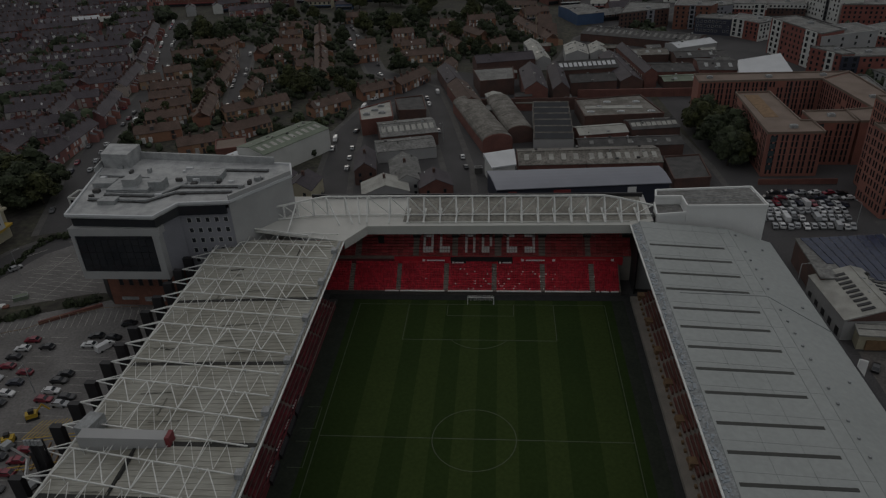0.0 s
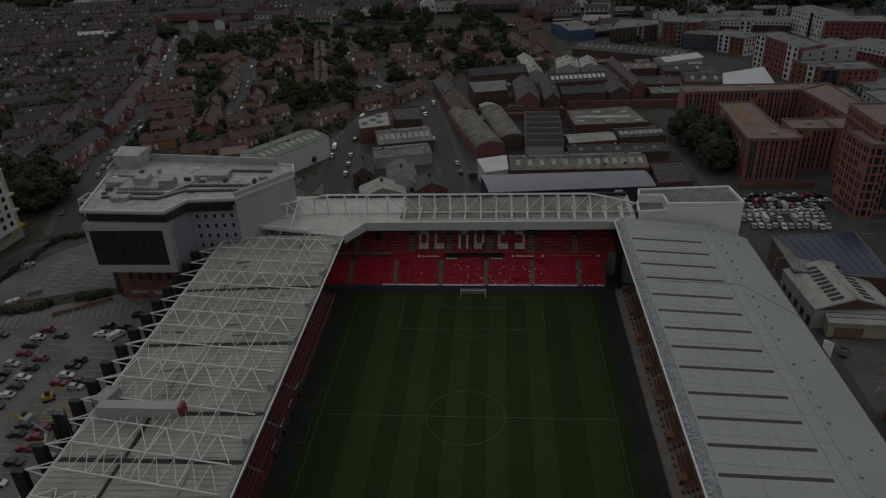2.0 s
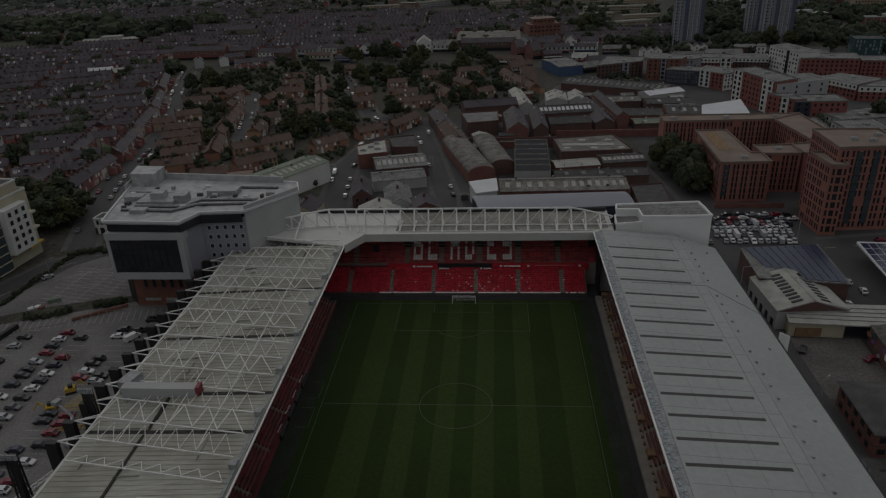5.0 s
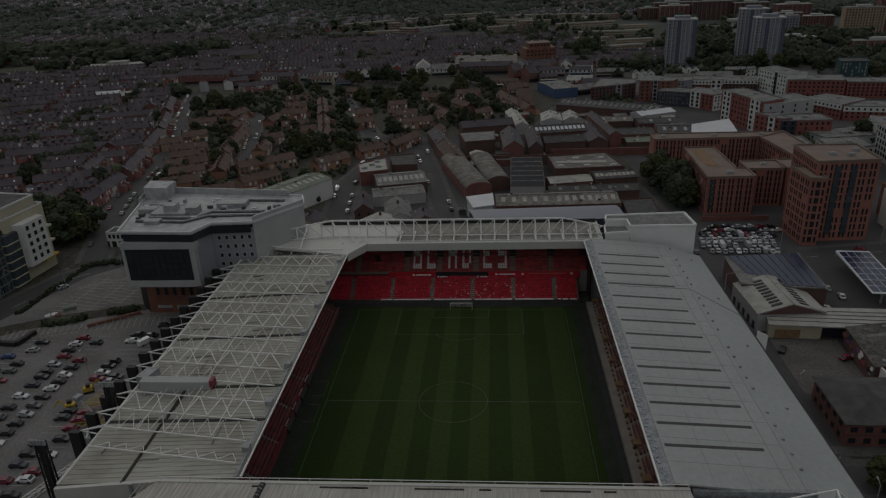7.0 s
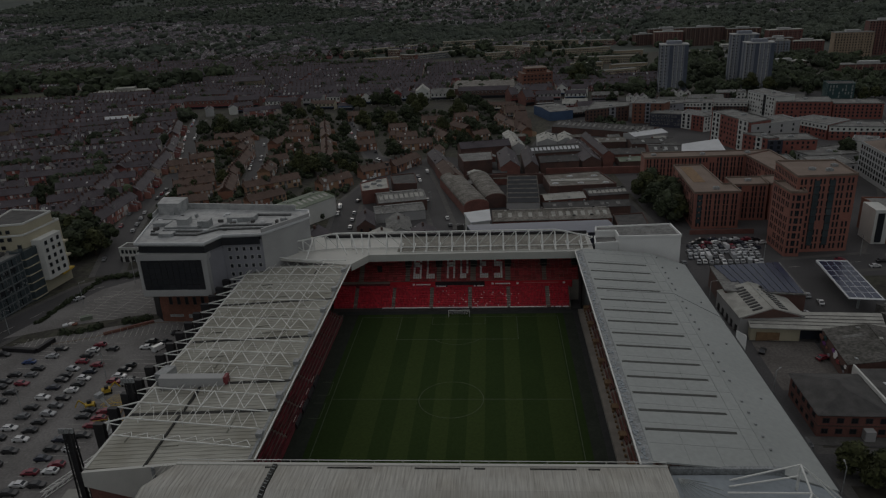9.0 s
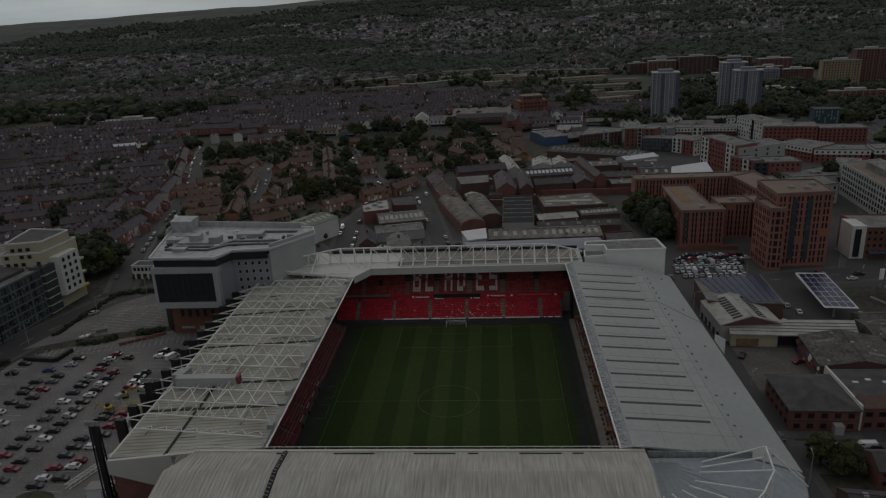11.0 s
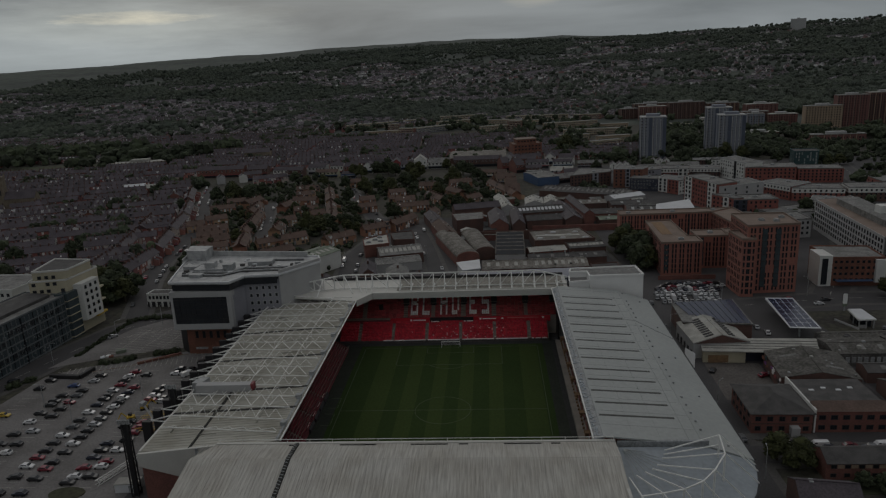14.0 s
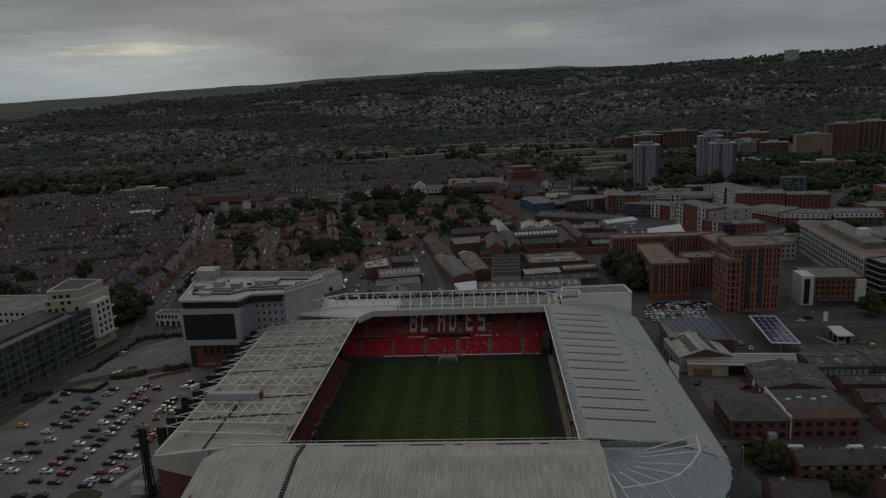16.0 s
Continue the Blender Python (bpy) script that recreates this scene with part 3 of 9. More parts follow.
# running strip round the margins
structure("track", one(box, 39.9, 41.8, -56, 58, -0.05, 0.16), M["track"], "dark track between pitch and stand", "paving")
structure("track_far", one(box, -44, 40, 54.4, 57.2, -0.05, 0.165), M["track"], "dark track behind the goal", "paving")
structure("track_dugouts", one(box, -41.2, -39.4, -56, 57, -0.05, 0.155), M["surround"], "dark matting in front of the dugouts", "paving")


# ---- seat decks ----
def deck(parent, base, rows, rise, tread, along, a, b, sign, seat, gaps=(), gap=1.3, step_mat=None, phase=0.0):
    """Stepped rows that climb outwards: base=(across, z); blocks of seats between the aisles; one mesh for each block."""
    stops = sorted([a, *[g - gap / 2 for g in gaps], *[g + gap / 2 for g in gaps], b])
    for s0, s1 in zip(stops[::2], stops[1::2]):
        if s1 - s0 < 0.6:
            continue
        bm = bmesh.new()
        for r in range(rows):
            u, z = base[0] + sign * tread * r, base[1] + rise * r
            lo, hi = sorted((u + sign * 0.42 * tread, u + sign * 0.95 * tread))
            k = 0
            s = s0 + 0.04
            while s + 0.5 < s1:
                w = 1.55 if rows * (s1 - s0) > 160 else 0.52
                e = min(s + w, s1) - 0.06
                if along == "x":
                    box(bm, s, e, lo, hi, z + 0.05, z + 0.82)
                else:
                    box(bm, lo, hi, s, e, z + 0.05, z + 0.82)
                s += w
        part("seat_block", bm, seat, parent)
    bm = bmesh.new()
    for r in range(rows):
        u, z = base[0] + sign * tread * r, base[1] + rise * r
        lo, hi = sorted((u, base[0] + sign * tread * rows))
        if along == "x":
            box(bm, a, b, lo, hi, z - rise if r else -0.05, z)
        else:
            box(bm, lo, hi, a, b, z - rise if r else -0.05, z)
    part("terrace_step", bm, step_mat or M["concrete"], parent)


# ---- far stand: two tiers of red seats below a trussed roof ----
far = thing("far_stand", "two-tier stand of red seats under a white trussed roof", "stand", kind="structure")
deck(far, (57.2, 1.2), 12, 0.42, 0.66, "x", -46, 39.5, 1, M["red_seat"], gaps=(-37.8, -24.0, -10.1, 3.8, 17.7, 31.7), gap=1.15, step_mat=M["concrete"])
part("front_wall", one(box, -46, 39.5, 56.9, 57.2, 0.1, 1.35), M["concrete_dk"], far, "dark front wall")
for x0, x1 in ((-27.9, -23.9), (-23.4, -10.6), (-9.6, 3.3), (4.4, 17.1), (18.1, 31.0), (32.6, 33.4), (34.0, 36.0), (36.6, 38.7)):
    part("white_edge", one(box, x0, x1, 56.8, 57.35, 1.3, 1.52), M["white_seat"], far, "white painted front step")
rng = random.Random(41)
for k in range(44):                                # odd pale seats among the red ones
    x, r = rng.gauss(7, 9), rng.randint(0, 8)
    y, z = 57.2 + 0.66 * r, 1.2 + 0.42 * r
    part("pale_seat", one(box, x, x + 0.34, y + 0.24, y + 0.5, z + 0.6, z + 0.87), M["white_seat"], far)
part("mid_wall", one(box, -25.8, 40.6, 65.15, 65.5, 5.4, 8.05), M["red_wall"], far, "red hoarding between the tiers")
# left stretch in the dimmed crimson: unlit red under the roof, painted in
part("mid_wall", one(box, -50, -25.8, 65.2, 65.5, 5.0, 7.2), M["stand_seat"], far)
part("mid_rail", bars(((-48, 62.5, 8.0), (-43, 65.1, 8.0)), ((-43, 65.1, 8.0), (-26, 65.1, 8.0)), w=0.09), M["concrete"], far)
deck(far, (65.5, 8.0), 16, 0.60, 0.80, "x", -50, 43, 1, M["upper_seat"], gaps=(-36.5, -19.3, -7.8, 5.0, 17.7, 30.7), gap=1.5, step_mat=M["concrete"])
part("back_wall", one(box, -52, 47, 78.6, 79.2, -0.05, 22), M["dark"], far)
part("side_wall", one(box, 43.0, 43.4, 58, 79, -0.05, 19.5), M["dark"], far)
# openings in the upper tier
for x in (-19.3, -7.8, 5.0, 17.7, 30.7, 42.0):
    vom = part("gangway_mouth", one(box, x - 1.2, x + 1.2, 70.4, 74.6, 10.0, 15.4), M["dark"], far, "dark gangway mouth")
    part("rail", bars(((x - 2.0, 70.3, 12.6), (x + 2.0, 70.3, 12.6)), ((x - 2.0, 70.3, 11.6), (x - 2.0, 70.3, 12.6)), ((x + 2.0, 70.3, 11.6), (x + 2.0, 70.3, 12.6)), w=0.14), M["concrete"], vom)
part("scoreboard", one(box, -30.8, -29.0, 68.6, 69.0, 10.6, 13.0), M["dark"], far, "dark frame on the upper tier")
# hoarding: dark panels with pale marks
part("hoarding", one(box, -9.1, 9.0, 64.9, 65.14, 6.6, 8.05), M["dark"], far, "black advertising hoarding")
part("hoarding", one(box, -9.0, -4.6, 64.7, 64.9, 5.9, 6.9), M["dark"], far)
part("hoarding", one(box, 4.8, 9.0, 64.7, 64.9, 5.9, 6.9), M["dark"], far)
for x0, x1, z0, z1 in ((-17.4, -16.6, 6.8, 7.5), (-16.1, -10.8, 6.9, 7.35), (-8.6, -8.0, 6.1, 6.7), (-7.8, -5.2, 6.2, 6.6), (5.1, 5.7, 6.1, 6.7), (6.1, 8.7, 6.2, 6.6), (11.5, 12.3, 6.9, 7.6), (12.8, 18.3, 7.0, 7.45), (20.5, 21.3, 6.9, 7.6), (37.2, 38.0, 7.0, 7.7)):
    part("sign_bar", one(box, x0, x1, 64.6, 64.72, z0, z1), M["white_seat"], far)
part("sign_bar", one(box, 23.0, 35.7, 65.05, 65.14, 7.1, 7.4), M["sign_red"], far)

# letters laid out in white seats on the upper tier
GLYPHS = {"B": ("1110", "1001", "1001", "1110", "1001", "1001", "1111"), "L": ("1000", "1000", "1000", "1000", "1000", "1000", "1111"),
          "A": ("0110", "1001", "1001", "1111", "1001", "1001", "1001"), "D": ("1110", "1001", "1001", "1001", "1001", "1001", "1110"),
          "E": ("1111", "1000", "1000", "1110", "1000", "1000", "1111"), "S": ("1111", "1000", "1000", "1111", "0001", "0001", "1111")}
for letter, x in zip("BLADES", (-17.3, -12.4, -4.9, 0.0, 7.3, 12.5)):
    bm = bmesh.new()
    for row, cells in enumerate(GLYPHS[letter]):
        r = 13.0 - row * 1.75
        for k in range(2):
            rr = int(r - k * 0.9)
            y, z = 65.5 + 0.80 * rr, 8.0 + 0.60 * rr
            for c, cell in enumerate(cells):
                if cell == "1":
                    box(bm, x + c * 0.78, x + c * 0.78 + 0.7, y + 0.28, y + 0.78, z + 0.1, z + 0.88)
    part("seat_letter", bm, M["white_seat"], far, "letter %s in white seats" % letter)

# roof: sheet with a deep cream fascia, chamfered at one corner
ROOF_FAR = [(-36.8, 51.4), (-31.9, 60.0), (41.4, 60.6), (47.5, 63.2), (47.5, 80.0), (-62, 80.0), (-68, 58.5)]
part("roof", one(prism, ROOF_FAR, 20.3, 20.8), M["fascia"], far, "cream roof sheet")
bm = bmesh.new()
for a, b in zip(ROOF_FAR[:3], ROOF_FAR[1:3]):
    d = (Vector(b) - Vector(a)).normalized()
    nrm = Vector((d.y, -d.x)) * 0.35
    prism(bm, [(a[0], a[1]), (b[0], b[1]), (b[0] + nrm.x, b[1] + nrm.y), (a[0] + nrm.x, a[1] + nrm.y)], 18.5, 21.1)
part("fascia", bm, M["fascia"], far, "deep cream fascia")
part("roof_panel", one(prism, [(-22, 62.9), (41.0, 63.2), (46, 64.5), (46, 79.4), (-22, 79.4)], 20.7, 20.92), M["stand_roof"], far, "grey-brown roof panel")
part("walkway", bars(((-20, 62.2, 20.95), (41, 62.6, 20.95)), w=0.35), M["fascia"], far)
# the long truss over the roof
TX = [-60.7, -56.5, -52.7, -48.4, -44.4, -39.0, -35.2, -32.4, -26.0] + [-20.7 + 4.575 * k for k in range(13)] + [38.6, 43.3, 47.6]


def truss_z(x):
    if x < -44.4:
        return 24.8 + (x + 60.7) / 16.3 * 2.1
    if x > 34.5:
        return 27.1 - (x - 34.5) / 13.1 * 3.3
    return 26.9


def truss_y(x):
    return 64.0 + smooth((x + 60.7) / 16.3) * 2.8 if x < -44.4 else 66.8


STAY = {-52.7: (-53.7, 56.8), -44.4: (-39.9, 60.9), -39.0: (-36.3, 61.5), -35.2: (-34.2, 61.5)}
for k, (x, x2) in enumerate(zip(TX, TX[1:])):
    y, y2, z, z2 = truss_y(x), truss_y(x2), truss_z(x), truss_z(x2)
    bm = bars(((x, y, z), (x2, y2, z2)), w=0.44)
    beam(bm, (x, y - 0.2, 21.2), (x2, y2 - 0.2, 21.2), 0.34)
    beam(bm, (x, y, 21.0), (x, y, z), 0.40)
    if x in STAY or x > -35:
        beam(bm, (x, y, z), (*STAY.get(x, (x + 0.2, 61.7)), 20.9), 0.34)
    if x > -22:
        beam(bm, (x, 61.7, 21.15), (x, 70.2, 21.3), 0.44)
    if x < -13 and k not in (4, 5, 6):
        beam(bm, (x, y, z), (x2, y2, 21.2), 0.24)
    elif x >= -13:
        beam(bm, (x2, y2, z2), (x, y, 21.2), 0.24)
    part("truss_bay", bm, M["steel_white"], far, "white tubular roof truss")
part("truss_arm", bars(((-60.7, 64.0, 24.8), (-65.3, 61.2, 20.9)), ((-66.5, 58.2, 21.6), (-47, 54.0, 21.2)), w=0.32), M["steel_white"], far)

# white plant box at the corner
wb = thing("plant_box", "white clad rooftop box at the stand's corner", "plant room", kind="structure")
WBX = [(56.4, 64.5), (77.8, 64.8), (76.8, 76.8), (49.8, 74.8), (49.0, 70.6), (56.2, 70.6)]
part("wall", one(prism, WBX, -0.05, 24.4), M["white_clad"], wb)
bm = bmesh.new()
for a, b in zip(WBX, WBX[1:] + WBX[:1]):
    beam(bm, (*a, 24.6), (*b, 24.6), 0.45, 0.7)
part("parapet", bm, M["white_clad"], wb)
part("roof", one(prism, [(56.8, 65.0), (77.3, 65.2), (76.3, 76.3), (50.2, 74.4), (49.4, 71.0), (56.8, 71.0)], 24.2, 24.52), M["roof_flat"], wb, "grey flat roof")
part("low_wall", one(prism, [(48.2, 63.2), (56.3, 64.5), (56.1, 70.5), (48.8, 70.5)], -0.05, 22.2), M["white_clad"], wb)
bm = bmesh.new()
for a, b in (((48.2, 63.2), (56.3, 64.5)), ((48.8, 70.5), (48.2, 63.2))):
    beam(bm, (*a, 22.5), (*b, 22.5), 0.4, 0.9)
part("low_parapet", bm, M["white_clad"], wb)
part("low_roof", one(prism, [(48.6, 63.7), (56.0, 64.9), (55.8, 70.3), (49.1, 70.3)], 22.1, 22.32), M["roof_flat"], wb, "lower grey roof step")
part("louvre", one(box, 47.95, 48.2, 64.6, 66.8, 18.9, 21.6), M["dark"], wb)
for k in range(3):
    part("roof_seam", one(box, 57, 77.0, 67.2 + 2.8 * k, 67.35 + 2.8 * k, 24.4, 24.58), M["gutter"], wb)

# ---- right stand: one grey roof folded towards the street ----
right = thing("right_stand", "stand with a smooth grey metal roof", "stand", kind="structure")
CREST = [(41.0, 20.9), (43.2, 21.8), (66.8, 19.3), (79.0, 15.0)]
bm = profile(bmesh.new(), [(x, z) for x, z in CREST[1:]] + [(x, z - 0.4) for x, z in CREST[:0:-1]], "y", -54.8, 61.2)
part("roof", bm, M["roof_grey"], right, "grey standing-seam roof")
bm = profile(bmesh.new(), [(40.9, 20.9), (43.2, 21.62), (43.2, 20.9), (40.9, 20.2)], "y", -54.8, 60.6)
part("gutter", bm, M["gutter"], right, "mottled lead-grey edge gutter")
bm = bmesh.new()
rng = random.Random(3)
for k in range(300):
    y, x = -54 + 114 * rng.random(), rng.uniform(41.0, 42.2)
    box(bm, x, x + rng.uniform(0.2, 0.7), y, y + rng.uniform(0.2, 0.9), 20.7, 21.0 + (x - 41) * 0.3 + rng.uniform(0.02, 0.2))
part("edge_fittings", bm, M["roof_fan"], right, "mottled fittings along the roof edge")
part("edge_tube", bars(((40.8, -54.8, 21.0), (40.8, 60.4, 21.0)), w=0.35), M["steel_white"], right)


def right_z(x):
    return 21.8 - (x - 43.2) / 23.6 * 2.5 if x < 66.8 else 19.3 - (x - 66.8) / 12.2 * 4.3


for k in range(14):
    y = 48.2 - 6.95 * k - (0.95 if k > 3 else 0) - (1.1 if k > 8 else 0)
    bm = bmesh.new()
    x0, x1, lean = 43.7, 62.95, 1.35
    v = [bm.verts.new((x, y + dy, right_z(x) + 0.06)) for x, dy in ((x0, -0.4), (x1, lean - 0.4), (x1, lean + 0.4), (x0, 0.4))]
    bm.faces.new(v)
    lower = [bm.verts.new((q.co.x, q.co.y, q.co.z - 0.2)) for q in v]
    for i in range(4):
        j = (i + 1) % 4
        bm.faces.new((lower[i], lower[j], v[j], v[i]))
    part("rooflight", bm, M["rooflight"], right, "narrow dark rooflight")
for x in (50.5, 57.0, 63.9, 66.8):
    part("seam", bars(((x, -54.6, right_z(x) + 0.02), (x, 61, right_z(x) + 0.02)), w=0.05 if x < 60 else 0.09), M["roof_seam"], right)
part("seam", bars(((46.5, 26, right_z(46.5) + 0.05), (66.8, 28.0, right_z(66.8) + 0.05)), ((66.8, 28.0, right_z(66.8) + 0.05), (79, 20, 15.1)), w=0.14), M["roof_seam"], right)
rng = random.Random(5)
bm = bmesh.new()
for k in range(17):
    y = -52 + 7.08 * k + 3.2
    beam(bm, (43.6, y, right_z(43.6) + 0.01), (66.6, y + 0.8, right_z(66.6) + 0.01), 0.05)
part("seam", bm, M["roof_seam"], right)
for k in range(26):
    x, y = 68.0 + (rng.uniform(3, 7) if k % 6 == 0 else 0.0), -52 + 4.4 * k
    part("roof_vent", one(box, x, x + 0.5, y, y + 0.4, right_z(x) - 0.2, right_z(x) + 0.35), M["plant"], right)
part("outer_gutter", bars(((79.1, -54.6, 14.9), (79.1, 61.2, 14.9)), w=0.4), M["dark"], right)
part("outer_wall", one(box, 78.2, 78.8, -54.8, 61.2, -0.05, 14.6), M["render_lt"], right)
part("end_wall", one(prism, [(43.5, 60.6), (78.2, 60.6), (78.2, 61.1), (43.5, 61.1)], -0.05, 14.6), M["render_lt"], right)
part("blade_sign", one(prism, [(79.4, 8.0), (84.0, 12.4), (84.0, 12.8), (79.4, 8.4)], 4, (17.0, 13.0, 13.0, 17.0)), M["white_clad"], right, "white wedge panel")
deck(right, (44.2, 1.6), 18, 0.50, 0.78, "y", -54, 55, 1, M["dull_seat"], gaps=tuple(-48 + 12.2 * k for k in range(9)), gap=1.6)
part("front_walk", one(box, 41.7, 44.2, -55, 55, -0.05, 1.3), M["concrete"], right, "pale concrete front walkway")
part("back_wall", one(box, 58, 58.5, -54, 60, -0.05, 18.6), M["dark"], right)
for k in range(46):
    part("gate_post", one(box, 43.5, 44.0, -53 + 2.35 * k, -52.3 + 2.35 * k, 1.2, 1.9), M["rust"], right)
for k in range(9):
    part("gangway", one(box, 43.6, 46.8, -44.5 + 12.2 * k, -42.4 + 12.2 * k, 1.0, 2.6), M["rust"], right, "brown gangway mouth")

# ---- left stand: cream sheets below a white space frame, dark pylons behind ----
left = thing("left_stand", "stand with a cream sheet roof and white lattice trusses", "stand", kind="structure")
FIN_Y = [-35.2 + 6.55 * k for k in range(16)]
OUT_X = -74.0


def left_z(x):
    return 20.8 + (x + 37) / 37 * 3.4


def skew(x):
    """The bays run a little askew across the roof."""
    return 0.08 * (-37 - x)


BAYS = [(-54.0, -36.9), (-36.4, -24.2), (-23.8, -1.2), (-0.8, 22.9), (23.3, 51.0)]
for k, (y0, y1) in enumerate(BAYS):
    bm = bmesh.new()
    far_y = 58.0 if k == 4 else y1 + skew(OUT_X)
    near_y = -52.9 if k == 0 else y0 + skew(OUT_X)
    outline = [(-37.0, y0), (-37.0, y1), (OUT_X, far_y), (OUT_X, near_y)]
    plate(bm, outline, [left_z(x) + dz for (x, _), dz in zip(outline, (0.0, 0.35, 0.35, 0.0))], 0.5)
    part("roof_bay", bm, M["roof_cream"], left, "weathered cream roof sheet")
    n = int((y1 - y0) / 1.15)
    bm = bmesh.new()
    for i in range(1, n):
        f = i / n
        dz = 0.35 * f + 0.04
        beam(bm, (-37.2, y0 + (y1 - y0) * f, left_z(-37.2) + dz), (OUT_X + 0.2, near_y + (far_y - near_y) * f, left_z(OUT_X + 0.2) + dz), 0.09)
    part("roof_rib", bm, M["roof_cream"], left)
    if k:
        # dark plate over the joint; it also paints in the step's shadow line
        x1 = -54.0 if k == 2 else OUT_X + 0.4
        part("bay_gap", one(plate, [(-37.3, y0 - 0.75), (-37.3, y0 + 0.3), (x1, y0 + 0.3 + skew(x1)), (x1, y0 - 0.75 + skew(x1))], [left_z(x) + dz for x, dz in ((-37.3, 0.46), (-37.3, 0.42), (x1, 0.42), (x1, 0.46))]), M["black_gap"], left, "dark strip over the bay joint, standing in for the step's shadow line")
rng = random.Random(88)
for k in range(26):                                # lapped joints, patches and small fittings on the sheets
    x, y = rng.uniform(-72, -42), rng.uniform(-50, 52)
    length = rng.uniform(2, 9)
    bm = bmesh.new()
    if k % 3:
        beam(bm, (x, y, left_z(x) + 0.36), (min(-38.5, x + length), y, left_z(min(-38.5, x + length)) + 0.36), 0.16)
    else:
        beam(bm, (x, y, left_z(x) + 0.30), (x, min(56, y + length * 0.7), left_z(x) + 0.30), 0.22)
    part("roof_joint", bm, M["black_gap" if k % 7 == 0 else "roof_joint"], left)
part("edge_tube", bars(((-36.6, -54, 20.9), (-36.6, 51, 20.9)), w=0.32), M["steel_white"], left)
part("edge_gutter", one(profile, [(-38.0, 20.9), (-37.3, 21.0), (-37.3, 21.2), (-38.0, 21.1)], "y", -54, 51), M["gutter"], left)
for y0, y1, x in ((-54, -36, -60.5), (-36, -23, -60.5)):
    part("cross_gutter", bars(((x, y0, left_z(x) + 0.1), (x, y1, left_z(x) + 0.4)), w=0.5), M["black_gap"], left)
part("outer_trim", bars(((OUT_X - 0.2, -52.9, 17.3), (OUT_X - 0.2, 58, 17.3)), w=0.6), M["fascia"], left)
part("outer_wall", one(box, OUT_X + 0.3, OUT_X + 0.9, -52.4, 57.4, -0.05, 16.9), M["brick_dk"], left)


def above(x, y, lift=1.5):
    """A point over the roof on the truss line that starts at y on the outer side."""
    return (x, y - 0.22 * (x + 80), left_z(x) + lift)


for k, y in enumerate(FIN_Y):
    fin = part("pylon", one(prism, [(-82.2, y - 0.75), (-79.8, y - 0.75), (-79.8, y + 0.55), (-82.2, y + 0.55)], -0.05, 16.5), M["dark"], left, "dark clad pylon")
    tip = (-79.7, y, 16.6)
    part("stay", bars((tip, (OUT_X, y + 1.5, 17.4)), (tip, (OUT_X, y - 2.2, 17.4)), ((-79.8, y, 10.5), (OUT_X, y, 16.8)), w=0.2), M["steel_white"], fin)
    bm = bars((tip, above(-73.0, y)), (above(-73.0, y), above(-38.6, y, 0.9)), w=0.22)
    strong = k % 3 == 1
    if k < 15:
        y2, n = FIN_Y[k + 1], 6 if strong else 9
        step = 34.0 / n
        for i in range(n):
            xa = -73.0 + step * i
            w = 0.17 if strong else 0.09
            lift = 1.4 if strong else 0.5
            beam(bm, above(xa, y, 1.4), above(xa + step / 2 - 1.9, y2, lift), w), beam(bm, above(xa + step / 2 - 1.9, y2, lift), above(xa + step, y, 1.4), w)
        for x in (-73.0, -64.5, -56.0, -46.5):
            beam(bm, above(x, y), above(x, y2), 0.13)
    else:
        beam(bm, above(-73, y), (-66.5, 57.5, 22.6), 0.25)
    for x in (-70, -58, -46):
        beam(bm, above(x, y), above(x, y, 0.0), 0.13)
    part("truss", bm, M["steel_white"], left, "white tubular truss")
for y in (-41.7,):
    bm = bars((above(-73, y), above(-38.6, y, 0.9)), w=0.2)
    for i in range(8):
        xa = -72 + 4.2 * i
        beam(bm, above(xa, y, 1.4), above(xa + 2.1, y + 3.2, 0.2), 0.13), beam(bm, above(xa + 2.1, y + 3.2, 0.2), above(xa + 4.2, y, 1.3), 0.13)
    part("truss", bm, M["steel_white"], left)
gan = part("gantry", one(box, -71.0, -54.4, -23.6, -21.2, 18.2, 21.5), M["render_lt"], left, "long pale grey box on the roof")
part("end_panel", one(box, -54.4, -53.6, -23.5, -21.3, 19.6, 21.75), M["panel_red"], gan, "red end panel")
part("duct", one(prism, [(-73.4, -20.6), (-70.6, -21.2), (-69.4, -16.6), (-72.4, -16.2)], 17.6, 21.0), M["plant"], gan)
for k in range(7):
    y = -47 + 15.2 * k
    part("lamp_cluster", one(box, -38.6, -37.2, y, y + 1.6, 21.0, 22.1), M["plant"], left, "floodlight cluster")
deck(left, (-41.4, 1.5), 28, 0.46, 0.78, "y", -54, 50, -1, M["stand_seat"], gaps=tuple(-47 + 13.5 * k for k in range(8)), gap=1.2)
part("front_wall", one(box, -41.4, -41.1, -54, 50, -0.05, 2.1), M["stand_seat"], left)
part("front_rail", bars(((-40.9, 8, 2.3), (-40.9, 50, 2.3)), w=0.16), M["concrete"], left)
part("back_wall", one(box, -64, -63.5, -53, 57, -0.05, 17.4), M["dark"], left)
for y in (-14.4, -7.3, -0.9, 5.6):
    dug = part("dugout", one(profile, [(-42.2, 0.1), (-40.4, 0.1), (-40.5, 1.2), (-41.0, 1.8), (-42.2, 1.95)], "y", y, y + 5.5), M["dark"], left, "dark dugout shelter")
    for i in range(4):
        part("bench_letter", one(box, -41.9, -41.1, y + 0.7 + 0.85 * i, y + 1.25 + 0.85 * i, 1.80, 1.97), M["white_seat"], dug, "white mark on the dugout roof")
